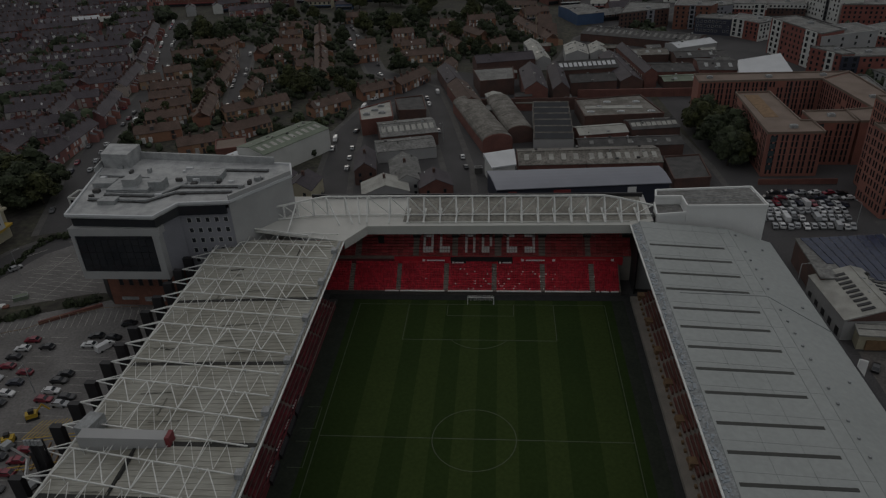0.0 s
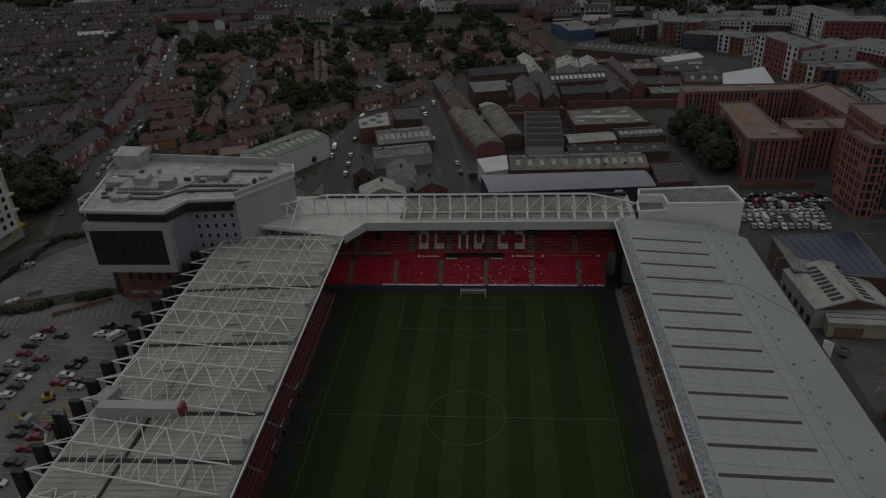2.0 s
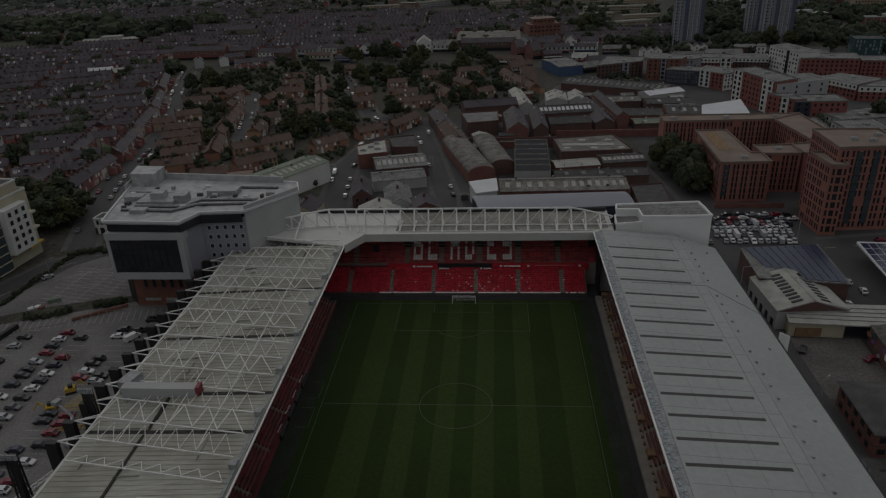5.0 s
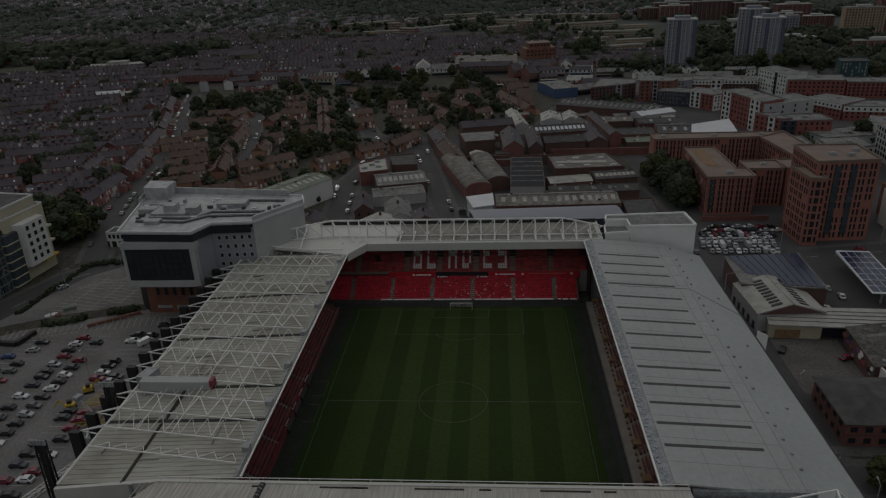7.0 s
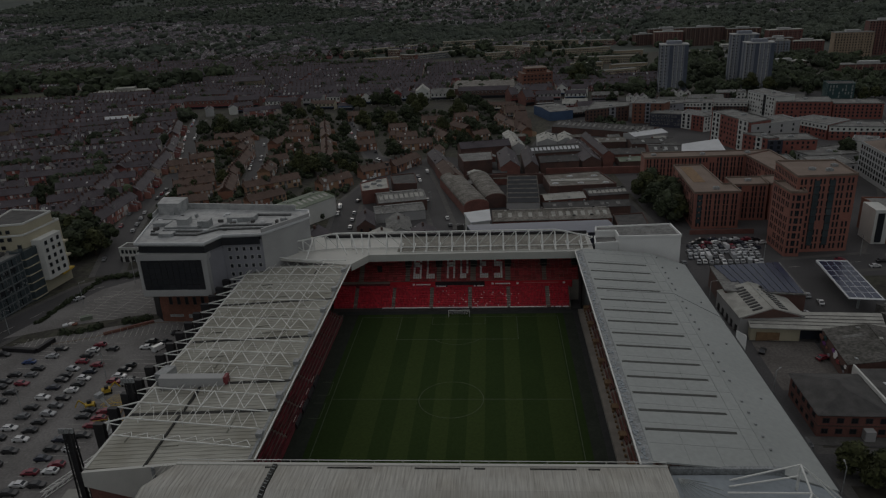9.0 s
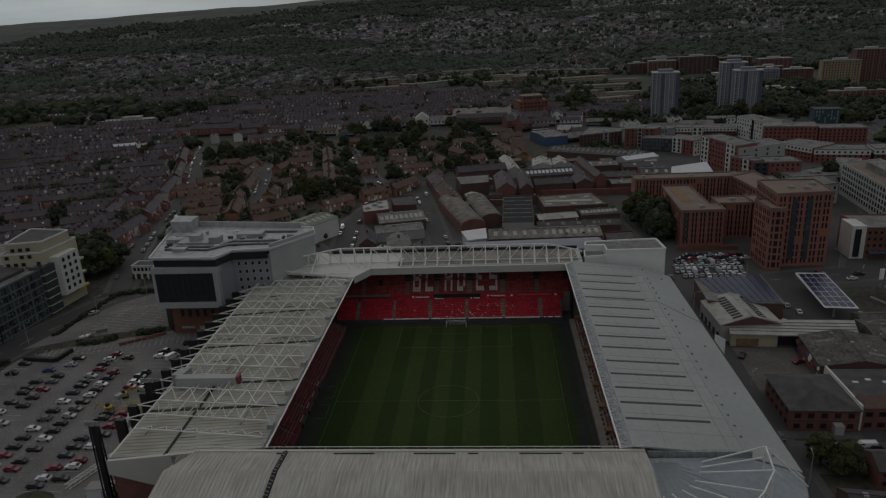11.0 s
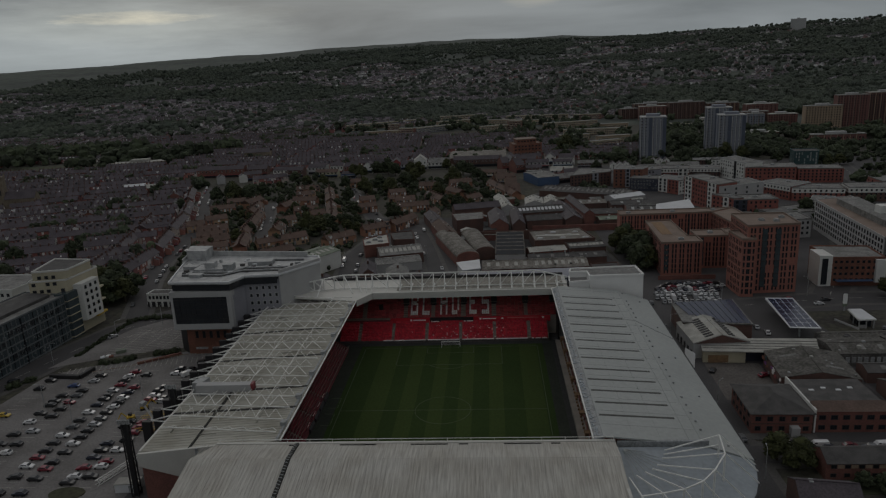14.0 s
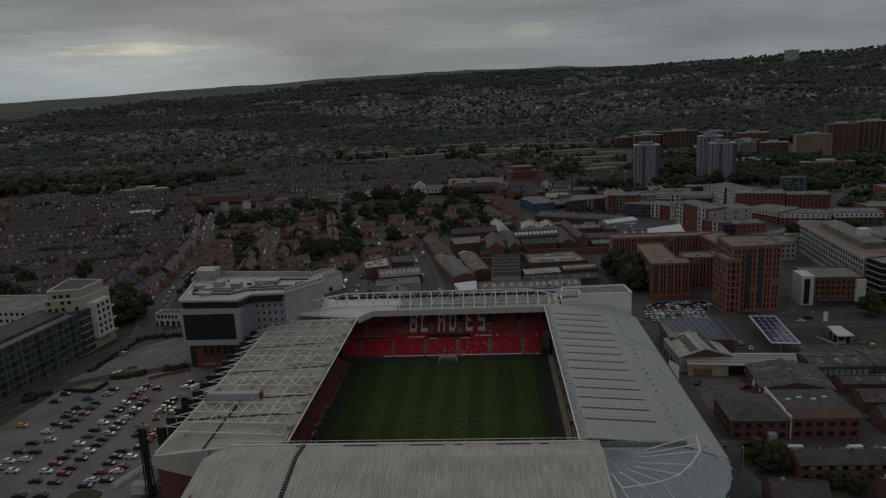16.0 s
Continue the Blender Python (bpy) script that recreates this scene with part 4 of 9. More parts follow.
part("end_fascia", one(profile, [(-74.2, 17.5), (-52, 19.9), (-52, 7.8), (-57, 9.2), (-74.2, 14.0)], "y", -54.4, -53.6), M["fascia"], left, "cream end fascia tapering outwards")
part("downpipe", one(box, -58.6, -58.0, -54.7, -54.4, 9.4, 19.2), M["gutter"], left)
part("end_wall", one(profile, [(-73.6, -0.05), (-52, -0.05), (-52, 19.0), (-73.6, 16.8)], "y", -53.8, -53.2), M["brick_red"], left, "red brick end wall")
part("end_sign", one(box, -65.0, -61.8, -54.1, -53.75, 6.6, 7.8), M["white_clad"], left)
# floodlight mast behind the stand
mast = thing("floodlight_mast", "dark lattice floodlight mast behind the stand", "mast", -81.0, -46.0, 0.07)
bm = bmesh.new()
for sx, sy in ((-1, -1), (1, -1), (1, 1), (-1, 1)):
    beam(bm, (sx * 0.9, sy * 0.9, -0.1), (sx * 0.7, sy * 0.7, 22), 0.28)
for k in range(11):
    z = 2 * k
    beam(bm, (-0.85, -0.85, z), (0.85, -0.85, z + 2), 0.16), beam(bm, (0.85, 0.85, z), (-0.85, 0.85, z + 2), 0.16), beam(bm, (-0.85, 0.85, z), (-0.85, -0.85, z + 2), 0.16)
part("lattice", bm, M["dark"], mast)
part("core", one(box, -0.55, 0.55, -0.55, 0.55, -0.1, 21.5), M["dark"], mast)
for k in range(5):
    part("lamp", one(box, -1.6 + 0.7 * k, -1.1 + 0.7 * k, -0.9, -0.5, 21.8, 23.0), M["plant"], mast)

copy_thing(mast, pose(-77.4, -25.4, 0.07))

# ---- near stand: broad weathered roof ----
near = thing("near_stand", "near end stand with a broad weathered sheet roof", "stand", kind="structure")


def kop_z(y):
    return 21.6 - (y + 63.5) * 0.10 if y > -63.5 else 21.6 - (-63.5 - y) * 0.16


for k, (x0, x1) in enumerate(((-56.0, -32.4), (-31.2, -7.0), (-7.0, 19.0), (19.0, 45.8))):
    for y0, y1 in ((-55.6, -63.5), (-63.5, -76.2), (-76.2, -100.0)):
        bm = bmesh.new()
        top = [bm.verts.new((x0 if not (k == 0 and y0 == -55.6) else x0 + 3.5 * (1 if y == y0 else 0), y, kop_z(y))) for y in (y0, y1)]
        other = [bm.verts.new((x1, y, kop_z(y))) for y in (y0, y1)]
        bm.faces.new((top[0], top[1], other[1], other[0]))
        low = [bm.verts.new((v.co.x, v.co.y, v.co.z - 0.5)) for v in (top[0], top[1], other[1], other[0])]
        tops = (top[0], top[1], other[1], other[0])
        for i in range(4):
            j = (i + 1) % 4
            bm.faces.new((low[i], low[j], tops[j], tops[i]))
        n = int((x1 - x0) / 0.9)
        for i in range(1, n):
            x = x0 + (x1 - x0) * i / n
            beam(bm, (x, y0 - 0.05, kop_z(y0) + 0.02), (x, y1, kop_z(y1) + 0.02), 0.09)
        bmesh.ops.recalc_face_normals(bm, faces=bm.faces)
        part("roof_sheet", bm, M["roof_kop"], near, "stained corrugated roof sheet")
part("valley_gutter", bars(((-31.8, -55.6, 20.7), (-31.8, -63.5, 21.4)), ((-31.8, -63.5, 21.4), (-31.8, -99, 15.8)), w=0.9), M["black_gap"], near, "dark valley gutter")
bm = bmesh.new()
rng = random.Random(9)
for k in range(44):
    y = -56 - k
    beam(bm, (-32.3, y, kop_z(y) + 0.3), (-31.3, y - 0.5, kop_z(y) + rng.uniform(0.2, 0.6)), 0.12)
part("ladder", bm, M["gutter"], near)
part("front_fascia", one(box, -52.4, 45.8, -55.6, -54.9, 19.6, 21.0), M["fascia"], near, "cream front fascia")
part("front_rail", bars(((-52, -55.3, 21.9), (45.5, -55.3, 21.9)), w=0.10), M["steel_white"], near)
for k in range(18):
    part("rail_post", one(box, -51.5 + 5.7 * k, -51.4 + 5.7 * k, -55.35, -55.25, 20.9, 21.9), M["steel_white"], near)
for k, x in enumerate((-33.6, -20.9, -14.9, -3.4, 8.3, 19.2, 30.5)):
    part("vent_slot", one(box, x, x + (2.2 if k % 2 == 0 else 9.0), -56.6, -56.3, 20.7, 21.05), M["black_gap"], near)
part("side_wall", one(box, 45.2, 45.9, -99, -55.6, -0.05, 20.0), M["fascia"], near)
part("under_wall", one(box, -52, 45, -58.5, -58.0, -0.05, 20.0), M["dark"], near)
part("side_wall", one(prism, [(-56, -99), (-55.4, -99), (-51.6, -55.6), (-52.2, -55.6)], -0.05, 19.5), M["brick_red"], near)
deck(near, (-57.6, 1.5), 1, 0.4, 0.8, "x", -40, 40, -1, M["red_seat"])

# ---- fan-shaped corner roof with white masts and stays ----
fan = thing("corner_roof", "fan-shaped blue-grey corner roof with white masts and stays", "stand roof", kind="structure")
EAVE = [(78.9, -54.9), (78.2, -59.3), (76.8, -64), (74.9, -68.2), (72.4, -71.9), (68.0, -77.2), (62.5, -82.4), (55.5, -87.5), (46.2, -92)]
part("roof", one(prism, [(46.2, -56.0), (66.8, -55.0), *EAVE], 13.9, (19.4, 18.9, *[14.7] * 9)), M["roof_fan"], fan)
part("wall", one(prism, [(46.4, -57), *[(46 + (x - 46) * 0.98, -55.4 + (y + 55.4) * 0.98) for x, y in EAVE[1:]]], -0.05, 14.1), M["render_lt"], fan)
bm = bmesh.new()
for p, q in zip(EAVE, EAVE[1:]):
    beam(bm, (*p, 14.6), (*q, 14.6), 0.45, 0.5)
part("eaves_gutter", bm, M["dark"], fan, "dark curved eaves gutter")
part("step", one(box, 46.4, 68, -55.2, -54.4, 17.8, 20.4), M["gutter"], fan)
FAN = [(69.4, -57.8), (68.2, -65.6), (64.1, -71.9), (60.4, -76.0), (55.8, -78.7), (51.2, -80.0), (46.8, -80.9)]
INNER = [(57.2, -56.8), (55.8, -60.3), (54.1, -63.0), (52.7, -64.6), (50.8, -65.9), (48.6, -67.1), (46.8, -67.9)]
OUTER = [EAVE[1], EAVE[2], EAVE[4], EAVE[5], EAVE[6], (59, -85.1), (52, -89)]
for k, (x, y) in enumerate(FAN):
    z = 23.5 - 0.05 * k
    bm = bars(((x, y, 14.2), (x, y, z)), w=0.36)
    if k + 1 < len(FAN):
        beam(bm, (x, y, z - 0.1), (*FAN[k + 1], z - 0.15), 0.28)
    beam(bm, (x, y, z), (*OUTER[k], 14.8), 0.26)
    beam(bm, (x, y, z), (*INNER[k], 19.0), 0.24)
    if k == 0:
        beam(bm, (x, y, z), (78.6, -56.4, 14.8), 0.26)
        beam(bm, (x, y, z - 2.6), (56.6, -58.6, 19.0), 0.24)
    part("mast", bm, M["steel_white"], fan, "white mast with stays")
bm = bmesh.new()
for k in range(9):
    a = radians(-86 + 10 * k)
    beam(bm, (47.5, -57.0, 19.6), (47.5 + 17 * math.cos(a), -57 + 17 * math.sin(a), 17.6), 0.09)
part("fan_seam", bm, M["roof_grey"], fan)
# ---- windows and plain blocks ----
WINDOWS = {}


def window_mesh(w, h, frame_mat, pane_mat, bars_across=0):
    """One window: a frame with its sill, and the pane set in it; faces -y."""
    key = (w, h, frame_mat, pane_mat, bars_across)
    if key not in WINDOWS:
        bm = bmesh.new()
        t = min(0.16, w * 0.12)
        box(bm, -w / 2, w / 2, -0.07, 0.05, -h / 2, h / 2)
        n = len(bm.faces)
        step = (w - 2 * t) / (bars_across + 1)
        for k in range(bars_across + 1):
            x0 = -w / 2 + t + k * step
            box(bm, x0 + 0.03, x0 + step - 0.03, -0.085, 0.0, -h / 2 + t, h / 2 - t)
        bm.faces.ensure_lookup_table()
        for f in bm.faces[n:]:
            f.material_index = 1
        me = bpy.data.meshes.new("window")
        bm.to_mesh(me)
        bm.free()
        me.materials.append(M[frame_mat])
        me.materials.append(M[pane_mat])
        WINDOWS[key] = me
    return WINDOWS[key]


def facade(parent, a, b, z0, z1, floors, n, w, h, frame_mat="dark", pane_mat="glass", margin=0.6, skip=0.0, seed=1, across=0, mesh=None):
    """Rows of windows on the wall from a to b (its outer side on the right hand); far ones are joined."""
    rng = random.Random(seed)
    d = Vector((b[0] - a[0], b[1] - a[1]))
    length = d.length
    d.normalize()
    angle = math.degrees(math.atan2(d.y, d.x))
    mesh = mesh or window_mesh(w, h, frame_mat, pane_mat, across)
    spots = []
    for f in range(floors):
        z = z0 + (z1 - z0) * (f + 0.5) / floors
        for k in range(n):
            if rng.random() < skip:
                continue
            s = margin + (length - 2 * margin) * (k + 0.5) / n
            spots.append(pose(a[0] + d.x * s, a[1] + d.y * s, z, 0, 0, angle))
    if a[1] < 240:
        for m in spots:
            share("window", mesh, parent, m)
        return
    verts, faces, kinds = [], [], []
    for m in spots:
        base = len(verts)
        verts += [tuple(m @ v.co) for v in mesh.vertices]
        faces += [tuple(base + i for i in p.vertices) for p in mesh.polygons]
        kinds += [p.material_index for p in mesh.polygons]
    me = bpy.data.meshes.new("far_glazing")
    me.from_pydata(verts, [], faces)
    for m in mesh.materials:
        me.materials.append(m)
    me.polygons.foreach_set("material_index", kinds)
    ob = new("far_glazing", me)
    ob.parent = parent
    ob["kind"] = "stuff"


def block(name, label, category, pts, height, wall, roof, parapet=0.7, kind="", wall_label="", roof_label="", group="", base=-0.05, rim=None):
    """A flat-roofed building on a footprint given anticlockwise."""
    b = thing(name, label, category, kind=kind, group=group)
    part("wall", one(prism, pts, base, height), M[wall], b, wall_label)
    c = Vector((sum(p[0] for p in pts) / len(pts), sum(p[1] for p in pts) / len(pts)))
    inner = [tuple(c + (Vector(p) - c) * (1 - 0.5 / max(2.0, (Vector(p) - c).length))) for p in pts]
    part("roof", one(prism, inner, height - 0.1, height + 0.12), M[roof], b, roof_label)
    bm = bmesh.new()
    for p, q in zip(pts, [*pts[1:], pts[0]]):
        beam(bm, (*p, height + parapet / 2 - 0.05), (*q, height + parapet / 2 - 0.05), 0.35, parapet)
    part("parapet", bm, M[rim or wall], b)
    return b


def units(parent, spots, z, size=(1.6, 1.2, 1.2), material="plant"):
    for x, y in spots:
        bm = box(bmesh.new(), x - size[0] / 2, x + size[0] / 2, y - size[1] / 2, y + size[1] / 2, z - 0.1, z + size[2])
        box(bm, x - size[0] * 0.3, x + size[0] * 0.3, y - size[1] * 0.3, y + size[1] * 0.3, z + size[2] - 0.05, z + size[2] + 0.25)
        part("roof_unit", bm, M[material], parent)


# ---- hotel behind the stand ----
HOTEL = [(-108.6, 44.6), (-84.2, 43.4), (-80.7, 51.4), (-66.9, 52.4), (-54.4, 69.4), (-57.0, 78.0), (-82.0, 82.0), (-116.6, 86.0), (-114.2, 72.0)]
hotel = thing("hotel", "grey and black hotel with a white plant-covered flat roof", "hotel", kind="structure")
part("wall", one(prism, [(-80.7, 51.8), (-67.0, 52.8), (-54.8, 69.4), (-57.2, 77.6), (-82, 81.6), (-82, 52)], -0.05, 30.2), M["render_grey"], hotel, "lilac-grey rendered wing")
part("wall", one(prism, [(-67.0, 52.5), (-54.5, 69.2), (-54.9, 69.5), (-67.4, 52.9)], 8, 32.2), M["render_lt"], hotel, "plain pale end wall")
part("wall", one(prism, [(-107.4, 46.6), (-84.6, 45.6), (-81.2, 52.0), (-81.4, 81.6), (-115.8, 85.4), (-113.6, 72)], 13.2, 31.6), M["render_grey"], hotel)
part("base_wall", one(prism, [(-107.0, 50.8), (-84.6, 50.2), (-82, 54), (-82, 81), (-114, 84), (-112, 60)], -0.05, 13.4), M["brick_or"], hotel, "red-orange brick base")
part("base_wall", one(prism, [(-112.0, 56.0), (-107.2, 50.9), (-107.2, 60), (-112, 64)], -0.05, 13.4), M["dark"], hotel)
part("roof", one(prism, HOTEL, 31.5, 32.2), M["hotel_white"], hotel, "white roof membrane")
bm = bmesh.new()
for p, q in zip(HOTEL, HOTEL[1:] + HOTEL[:1]):
    beam(bm, (*p, 32.35), (*q, 32.35), 0.5, 0.7)
part("roof_edge", bm, M["roof_white"], hotel)
part("roof_upstand", one(prism, [(-66.9, 52.6), (-54.4, 69.4), (-55.0, 70.0), (-67.4, 53.2)], 32.0, 34.0), M["render_lt"], hotel)
# black glazed front in a pale frame
part("front_frame", one(box, -108.6, -84.2, 44.0, 47.2, 13.0, 15.3), M["render_lt"], hotel)
part("front_frame", one(box, -108.8, -83.8, 44.0, 47.2, 26.4, 28.6), M["render_lt"], hotel)
part("front_frame", one(box, -108.6, -107.6, 44.0, 47.2, 15.3, 26.4), M["render_lt"], hotel)
part("front_frame", one(box, -86.0, -84.2, 43.9, 47.2, 15.3, 26.4), M["render_lt"], hotel)
front = part("glazed_front", one(box, -107.6, -86.0, 44.3, 47.2, 15.3, 26.4), M["glass"], hotel, "black glazed front")
for f in range(5):
    part("glazing_bar", one(box, -107.2, -86.6, 44.22, 44.34, 17.2 + 2.0 * f, 17.28 + 2.0 * f), M["dark"], front)
for k in range(9):
    part("glazing_bar", one(box, -105.2 + 2.1 * k, -105.12 + 2.1 * k, 44.20, 44.34, 15.5, 26.3), M["dark"], front)
part("top_storey", one(prism, [(-107.8, 45.4), (-84.4, 44.4), (-80.9, 51.2), (-68, 52.1), (-68, 54), (-107, 49)], 28.8, 31.5), M["glass"], hotel, "dark set-back top storey")
facade(hotel, (-80.7, 51.8), (-67.0, 52.8), 10.0, 28.6, 6, 5, 1.35, 1.6, "render_lt", "glass", seed=3)
facade(hotel, (-105.0, 50.75), (-86.0, 50.25), 6.2, 10.4, 1, 6, 1.3, 3.0, "dark", "glass", seed=3)
part("sign", one(box, -104, -99, 50.4, 50.65, 2.0, 2.9), M["plant"], hotel)
part("sign", one(box, -97, -91, 50.2, 50.5, 1.6, 3.0), M["plant"], hotel)
rng = random.Random(21)
for x0, x1, y0, y1, z in ((-104, -92, 58, 66, 1.3), (-100, -96, 60, 64, 3.4), (-92.5, -88.5, 60, 64, 2.6), (-84, -74, 66, 71, 1.8), (-110, -104, 62, 66, 1.5), (-103, -98, 51, 54, 1.2)):
    part("plant_unit", one(box, x0, x1, y0, y1, 32.1, 32.2 + z), M["plant"] if z < 3 else M["hotel_white"], hotel, "grey roof plant")
for k in range(34):
    x, y = rng.uniform(-112, -62), rng.uniform(54, 76)
    if y > 51 + (x + 108) * 0.0 and x < -66 + (y - 54):
        part("plant_unit", one(box, x, x + rng.uniform(0.6, 2.2), y, y + rng.uniform(0.6, 1.8), 32.1, 32.2 + rng.uniform(0.4, 1.3)), M[rng.choice(("plant", "roof_white", "roof_dk"))], hotel)
for a, b in (((-107, 54), (-90, 52.5)), ((-104, 57), (-88, 56)), ((-84, 58), (-68, 58.5)), ((-90, 52.5), (-84, 58)), ((-84, 62), (-66, 62)), ((-112, 70), (-96, 68)), ((-80, 74), (-62, 73)), ((-88, 56), (-83, 64))):
    part("duct_run", bars(((*a, 32.75), (*b, 32.75)), w=0.55), M["plant"], hotel)
    # dark bar laid alongside the duct as its painted shadow
    part("duct_shadow_gap", bars(((a[0], a[1] - 0.6, 32.45), (b[0], b[1] - 0.6, 32.45)), w=0.3), M["roof_dk"], hotel)
part("stair_tower", one(prism, [(-114.6, 77), (-106, 76.4), (-106, 85), (-116.2, 86)], 31.0, 36.6), M["hotel_white"], hotel, "pale stair tower")
part("parapet_wall", one(prism, [(-108, 84.2), (-62, 78.4), (-62, 79.0), (-108, 84.8)], 31.0, 34.4), M["hotel_white"], hotel)
part("parapet_wall", one(prism, [(-114.4, 72), (-116.6, 86), (-117.0, 86), (-114.8, 72)], 31.0, 34.2), M["hotel_white"], hotel)

# ---- offices and apartments beyond the road ----
office = block("office_block", "long glass-fronted office block with a flat roof", "office", [(-181, -40), (-168.5, 70), (-190, 75), (-205, -38)], 20, "glass_blue", "roof_flat", rim="office_frame", kind="structure")
d0, d1 = Vector((-181, -40)), Vector((-168.5, 70))
for f in range(6):
    z = 0.6 + 3.25 * f
    part("floor_band", bars(((-180.9, -40, z), (-168.4, 70, z)), w=0.5), M["office_frame"], office)
for k in range(48):
    p = d0 + (d1 - d0) * (k + 0.5) / 48
    part("mullion", bars(((p.x + 0.06, p.y, 0), (p.x + 0.06, p.y, 19.6)), w=0.3 if k % 4 else 0.6), M["office_frame"] if k % 3 else M["glass"], office)
part("roof_band", one(prism, [(-186, -38), (-174, 68), (-186, 71), (-199, -36)], 20, 21.4), M["roof_dk"], office)
for k in range(40):
    p = d0 + (d1 - d0) * (0.3 + 0.68 * (k % 20) / 20)
    share("window", window_mesh(2.4, 2.0, "dark", "glass"), office, pose(p.x + 0.12, p.y, 2.6 + 3.25 * (k // 8), 0, 0, 83.5))
rng = random.Random(77)
for f in range(6):                                 # drawn blinds and lit ceilings behind the glass, storey by storey
    bm = bmesh.new()
    for k in range(96):
        if rng.random() < 0.45:
            p = d0 + (d1 - d0) * (k + 0.5) / 96
            z = 1.2 + 3.25 * f + rng.choice((0.0, 0.9, 1.4))
            beam(bm, (p.x + 0.02, p.y, z), (p.x + 0.02, p.y, z + rng.uniform(0.5, 1.2)), 0.12, rng.uniform(0.5, 0.9))
    part("blind_row", bm, M[("plant", "office_frame")[f % 2]], office, "half-drawn grey blinds behind the glass")
corner = block("apartment_house", "cream rendered apartment house with stepped storeys", "apartments", [(-184, 70), (-168.5, 73), (-166, 93), (-188, 96)], 26, "render_cream", "roof_flat", rim="render_white", kind="structure")
part("upper_storey", one(prism, [(-183, 72), (-169, 75), (-167.4, 91), (-186, 94)], 26, 30.0), M["render_cream"], corner)
part("upper_roof", one(prism, [(-182.5, 72.5), (-169.4, 75.4), (-167.9, 90.6), (-185.4, 93.4)], 29.9, 30.2), M["roof_dk"], corner)
bm = bmesh.new()
top = [(-183, 72), (-169, 75), (-167.4, 91), (-186, 94)]
for p, q in zip(top, top[1:] + top[:1]):
    beam(bm, (*p, 30.2), (*q, 30.2), 0.5, 0.7)
part("roof_edge", bm, M["render_white"], corner)
part("bay", one(prism, [(-168.6, 76), (-164.4, 76.6), (-163.2, 88), (-167, 89)], 6.0, 23.0), M["render_white"], corner, "white projecting bay")
facade(corner, (-164.4, 76.6), (-163.2, 88), 7, 22.5, 5, 3, 1.5, 1.7, "dark", "glass")
facade(corner, (-184, 69.9), (-168.5, 72.9), 14, 29.5, 5, 5, 1.6, 1.5, "dark", "glass", skip=0.25)
part("glass_stair", one(prism, [(-172.5, 68.5), (-167.2, 69.5), (-166.4, 76), (-171, 76)], -0.05, 21), M["glass_blue"], corner, "glazed stair tower")
for f in range(6):
    part("floor_band", bars(((-172.4, 68.4, 1 + 3.3 * f), (-167.1, 69.4, 1 + 3.3 * f)), ((-167.1, 69.4, 1 + 3.3 * f), (-166.3, 76, 1 + 3.3 * f)), w=0.35), M["render_cream"], corner)
for f in range(3):
    part("balcony", one(box, -166.5, -163.5, 84, 92, 5.2 + 6 * f, 5.9 + 6 * f), M["yellow"] if f == 0 else M["render_cream"], corner)
white_flats = block("apartment_house", "white rendered flats with small square windows", "apartments", [(-262, 92), (-206, 88), (-203, 112), (-260, 116)], 17, "render_white", "roof_flat", kind="structure")
facade(white_flats, (-262, 92), (-206, 88), 3, 16.6, 4, 18, 1.5, 1.6, "dark", "glass", skip=0.1, seed=4)
pub = block("corner_pub", "two-storey white pub with a dark ground floor", "pub", [(-153.6, 110.4), (-141, 109.6), (-140.4, 116), (-153, 117)], 6.3, "render_white", "roof_dk", parapet=0.5, kind="structure")
facade(pub, (-153.6, 110.4), (-141, 109.6), 3.3, 6.2, 1, 6, 1.2, 1.7, "dark", "glass")
part("shop_front", one(prism, [(-153.7, 110.3), (-140.9, 109.5), (-140.9, 109.8), (-153.7, 110.6)], 0.0, 2.6), M["dark"], pub, "dark painted ground floor")
for k in range(4):
    x, y = -152.0 + 3.1 * k, 110.15 - 0.2 * k
    part("pilaster", one(box, x - 0.45, x + 0.45, y - 0.25, y + 0.05, 0.0, 2.7), M["render_white"], pub)

# ---- russet brick apartment court ----
court = thing("apartment_court", "russet brick apartment blocks round a court", "apartments", kind="structure")


def brick_block(pts, h, roof="roof_flat_brown"):
    p = part("wall", one(prism, pts, -0.05, h), M["brick_apt"], court)
    c = Vector((sum(q[0] for q in pts) / len(pts), sum(q[1] for q in pts) / len(pts)))
    part("roof", one(prism, [tuple(c + (Vector(q) - c) * 0.97) for q in pts], h - 0.1, h + 0.1), M[roof], court, "brown flat roof")
    bm = bmesh.new()
    for a, b in zip(pts, [*pts[1:], pts[0]]):
        beam(bm, (*a, h + 0.3), (*b, h + 0.3), 0.4, 0.9)
    part("parapet", bm, M["roof_flat_brown"], court, "brown coping")
    return p


def pair_mesh():
    """Two tall narrow windows side by side with dark reveals and a thin transom."""
    bm = bmesh.new()
    for x in (-0.78, 0.78):
        box(bm, x - 0.40, x + 0.40, -0.05, 0.05, -1.15, 1.15)
    n = len(bm.faces)
    for x in (-0.78, 0.78):
        box(bm, x - 0.30, x + 0.30, -0.07, 0.0, -0.35, 1.05)
        box(bm, x - 0.30, x + 0.30, -0.07, 0.0, -1.05, -0.45)
    bm.faces.ensure_lookup_table()
    for f in bm.faces[n:]:
        f.material_index = 1
    me = bpy.data.meshes.new("window")
    bm.to_mesh(me)
    bm.free()
    me.materials.append(M["dark"])
    me.materials.append(M["glass"])
    return me


PAIR = pair_mesh()


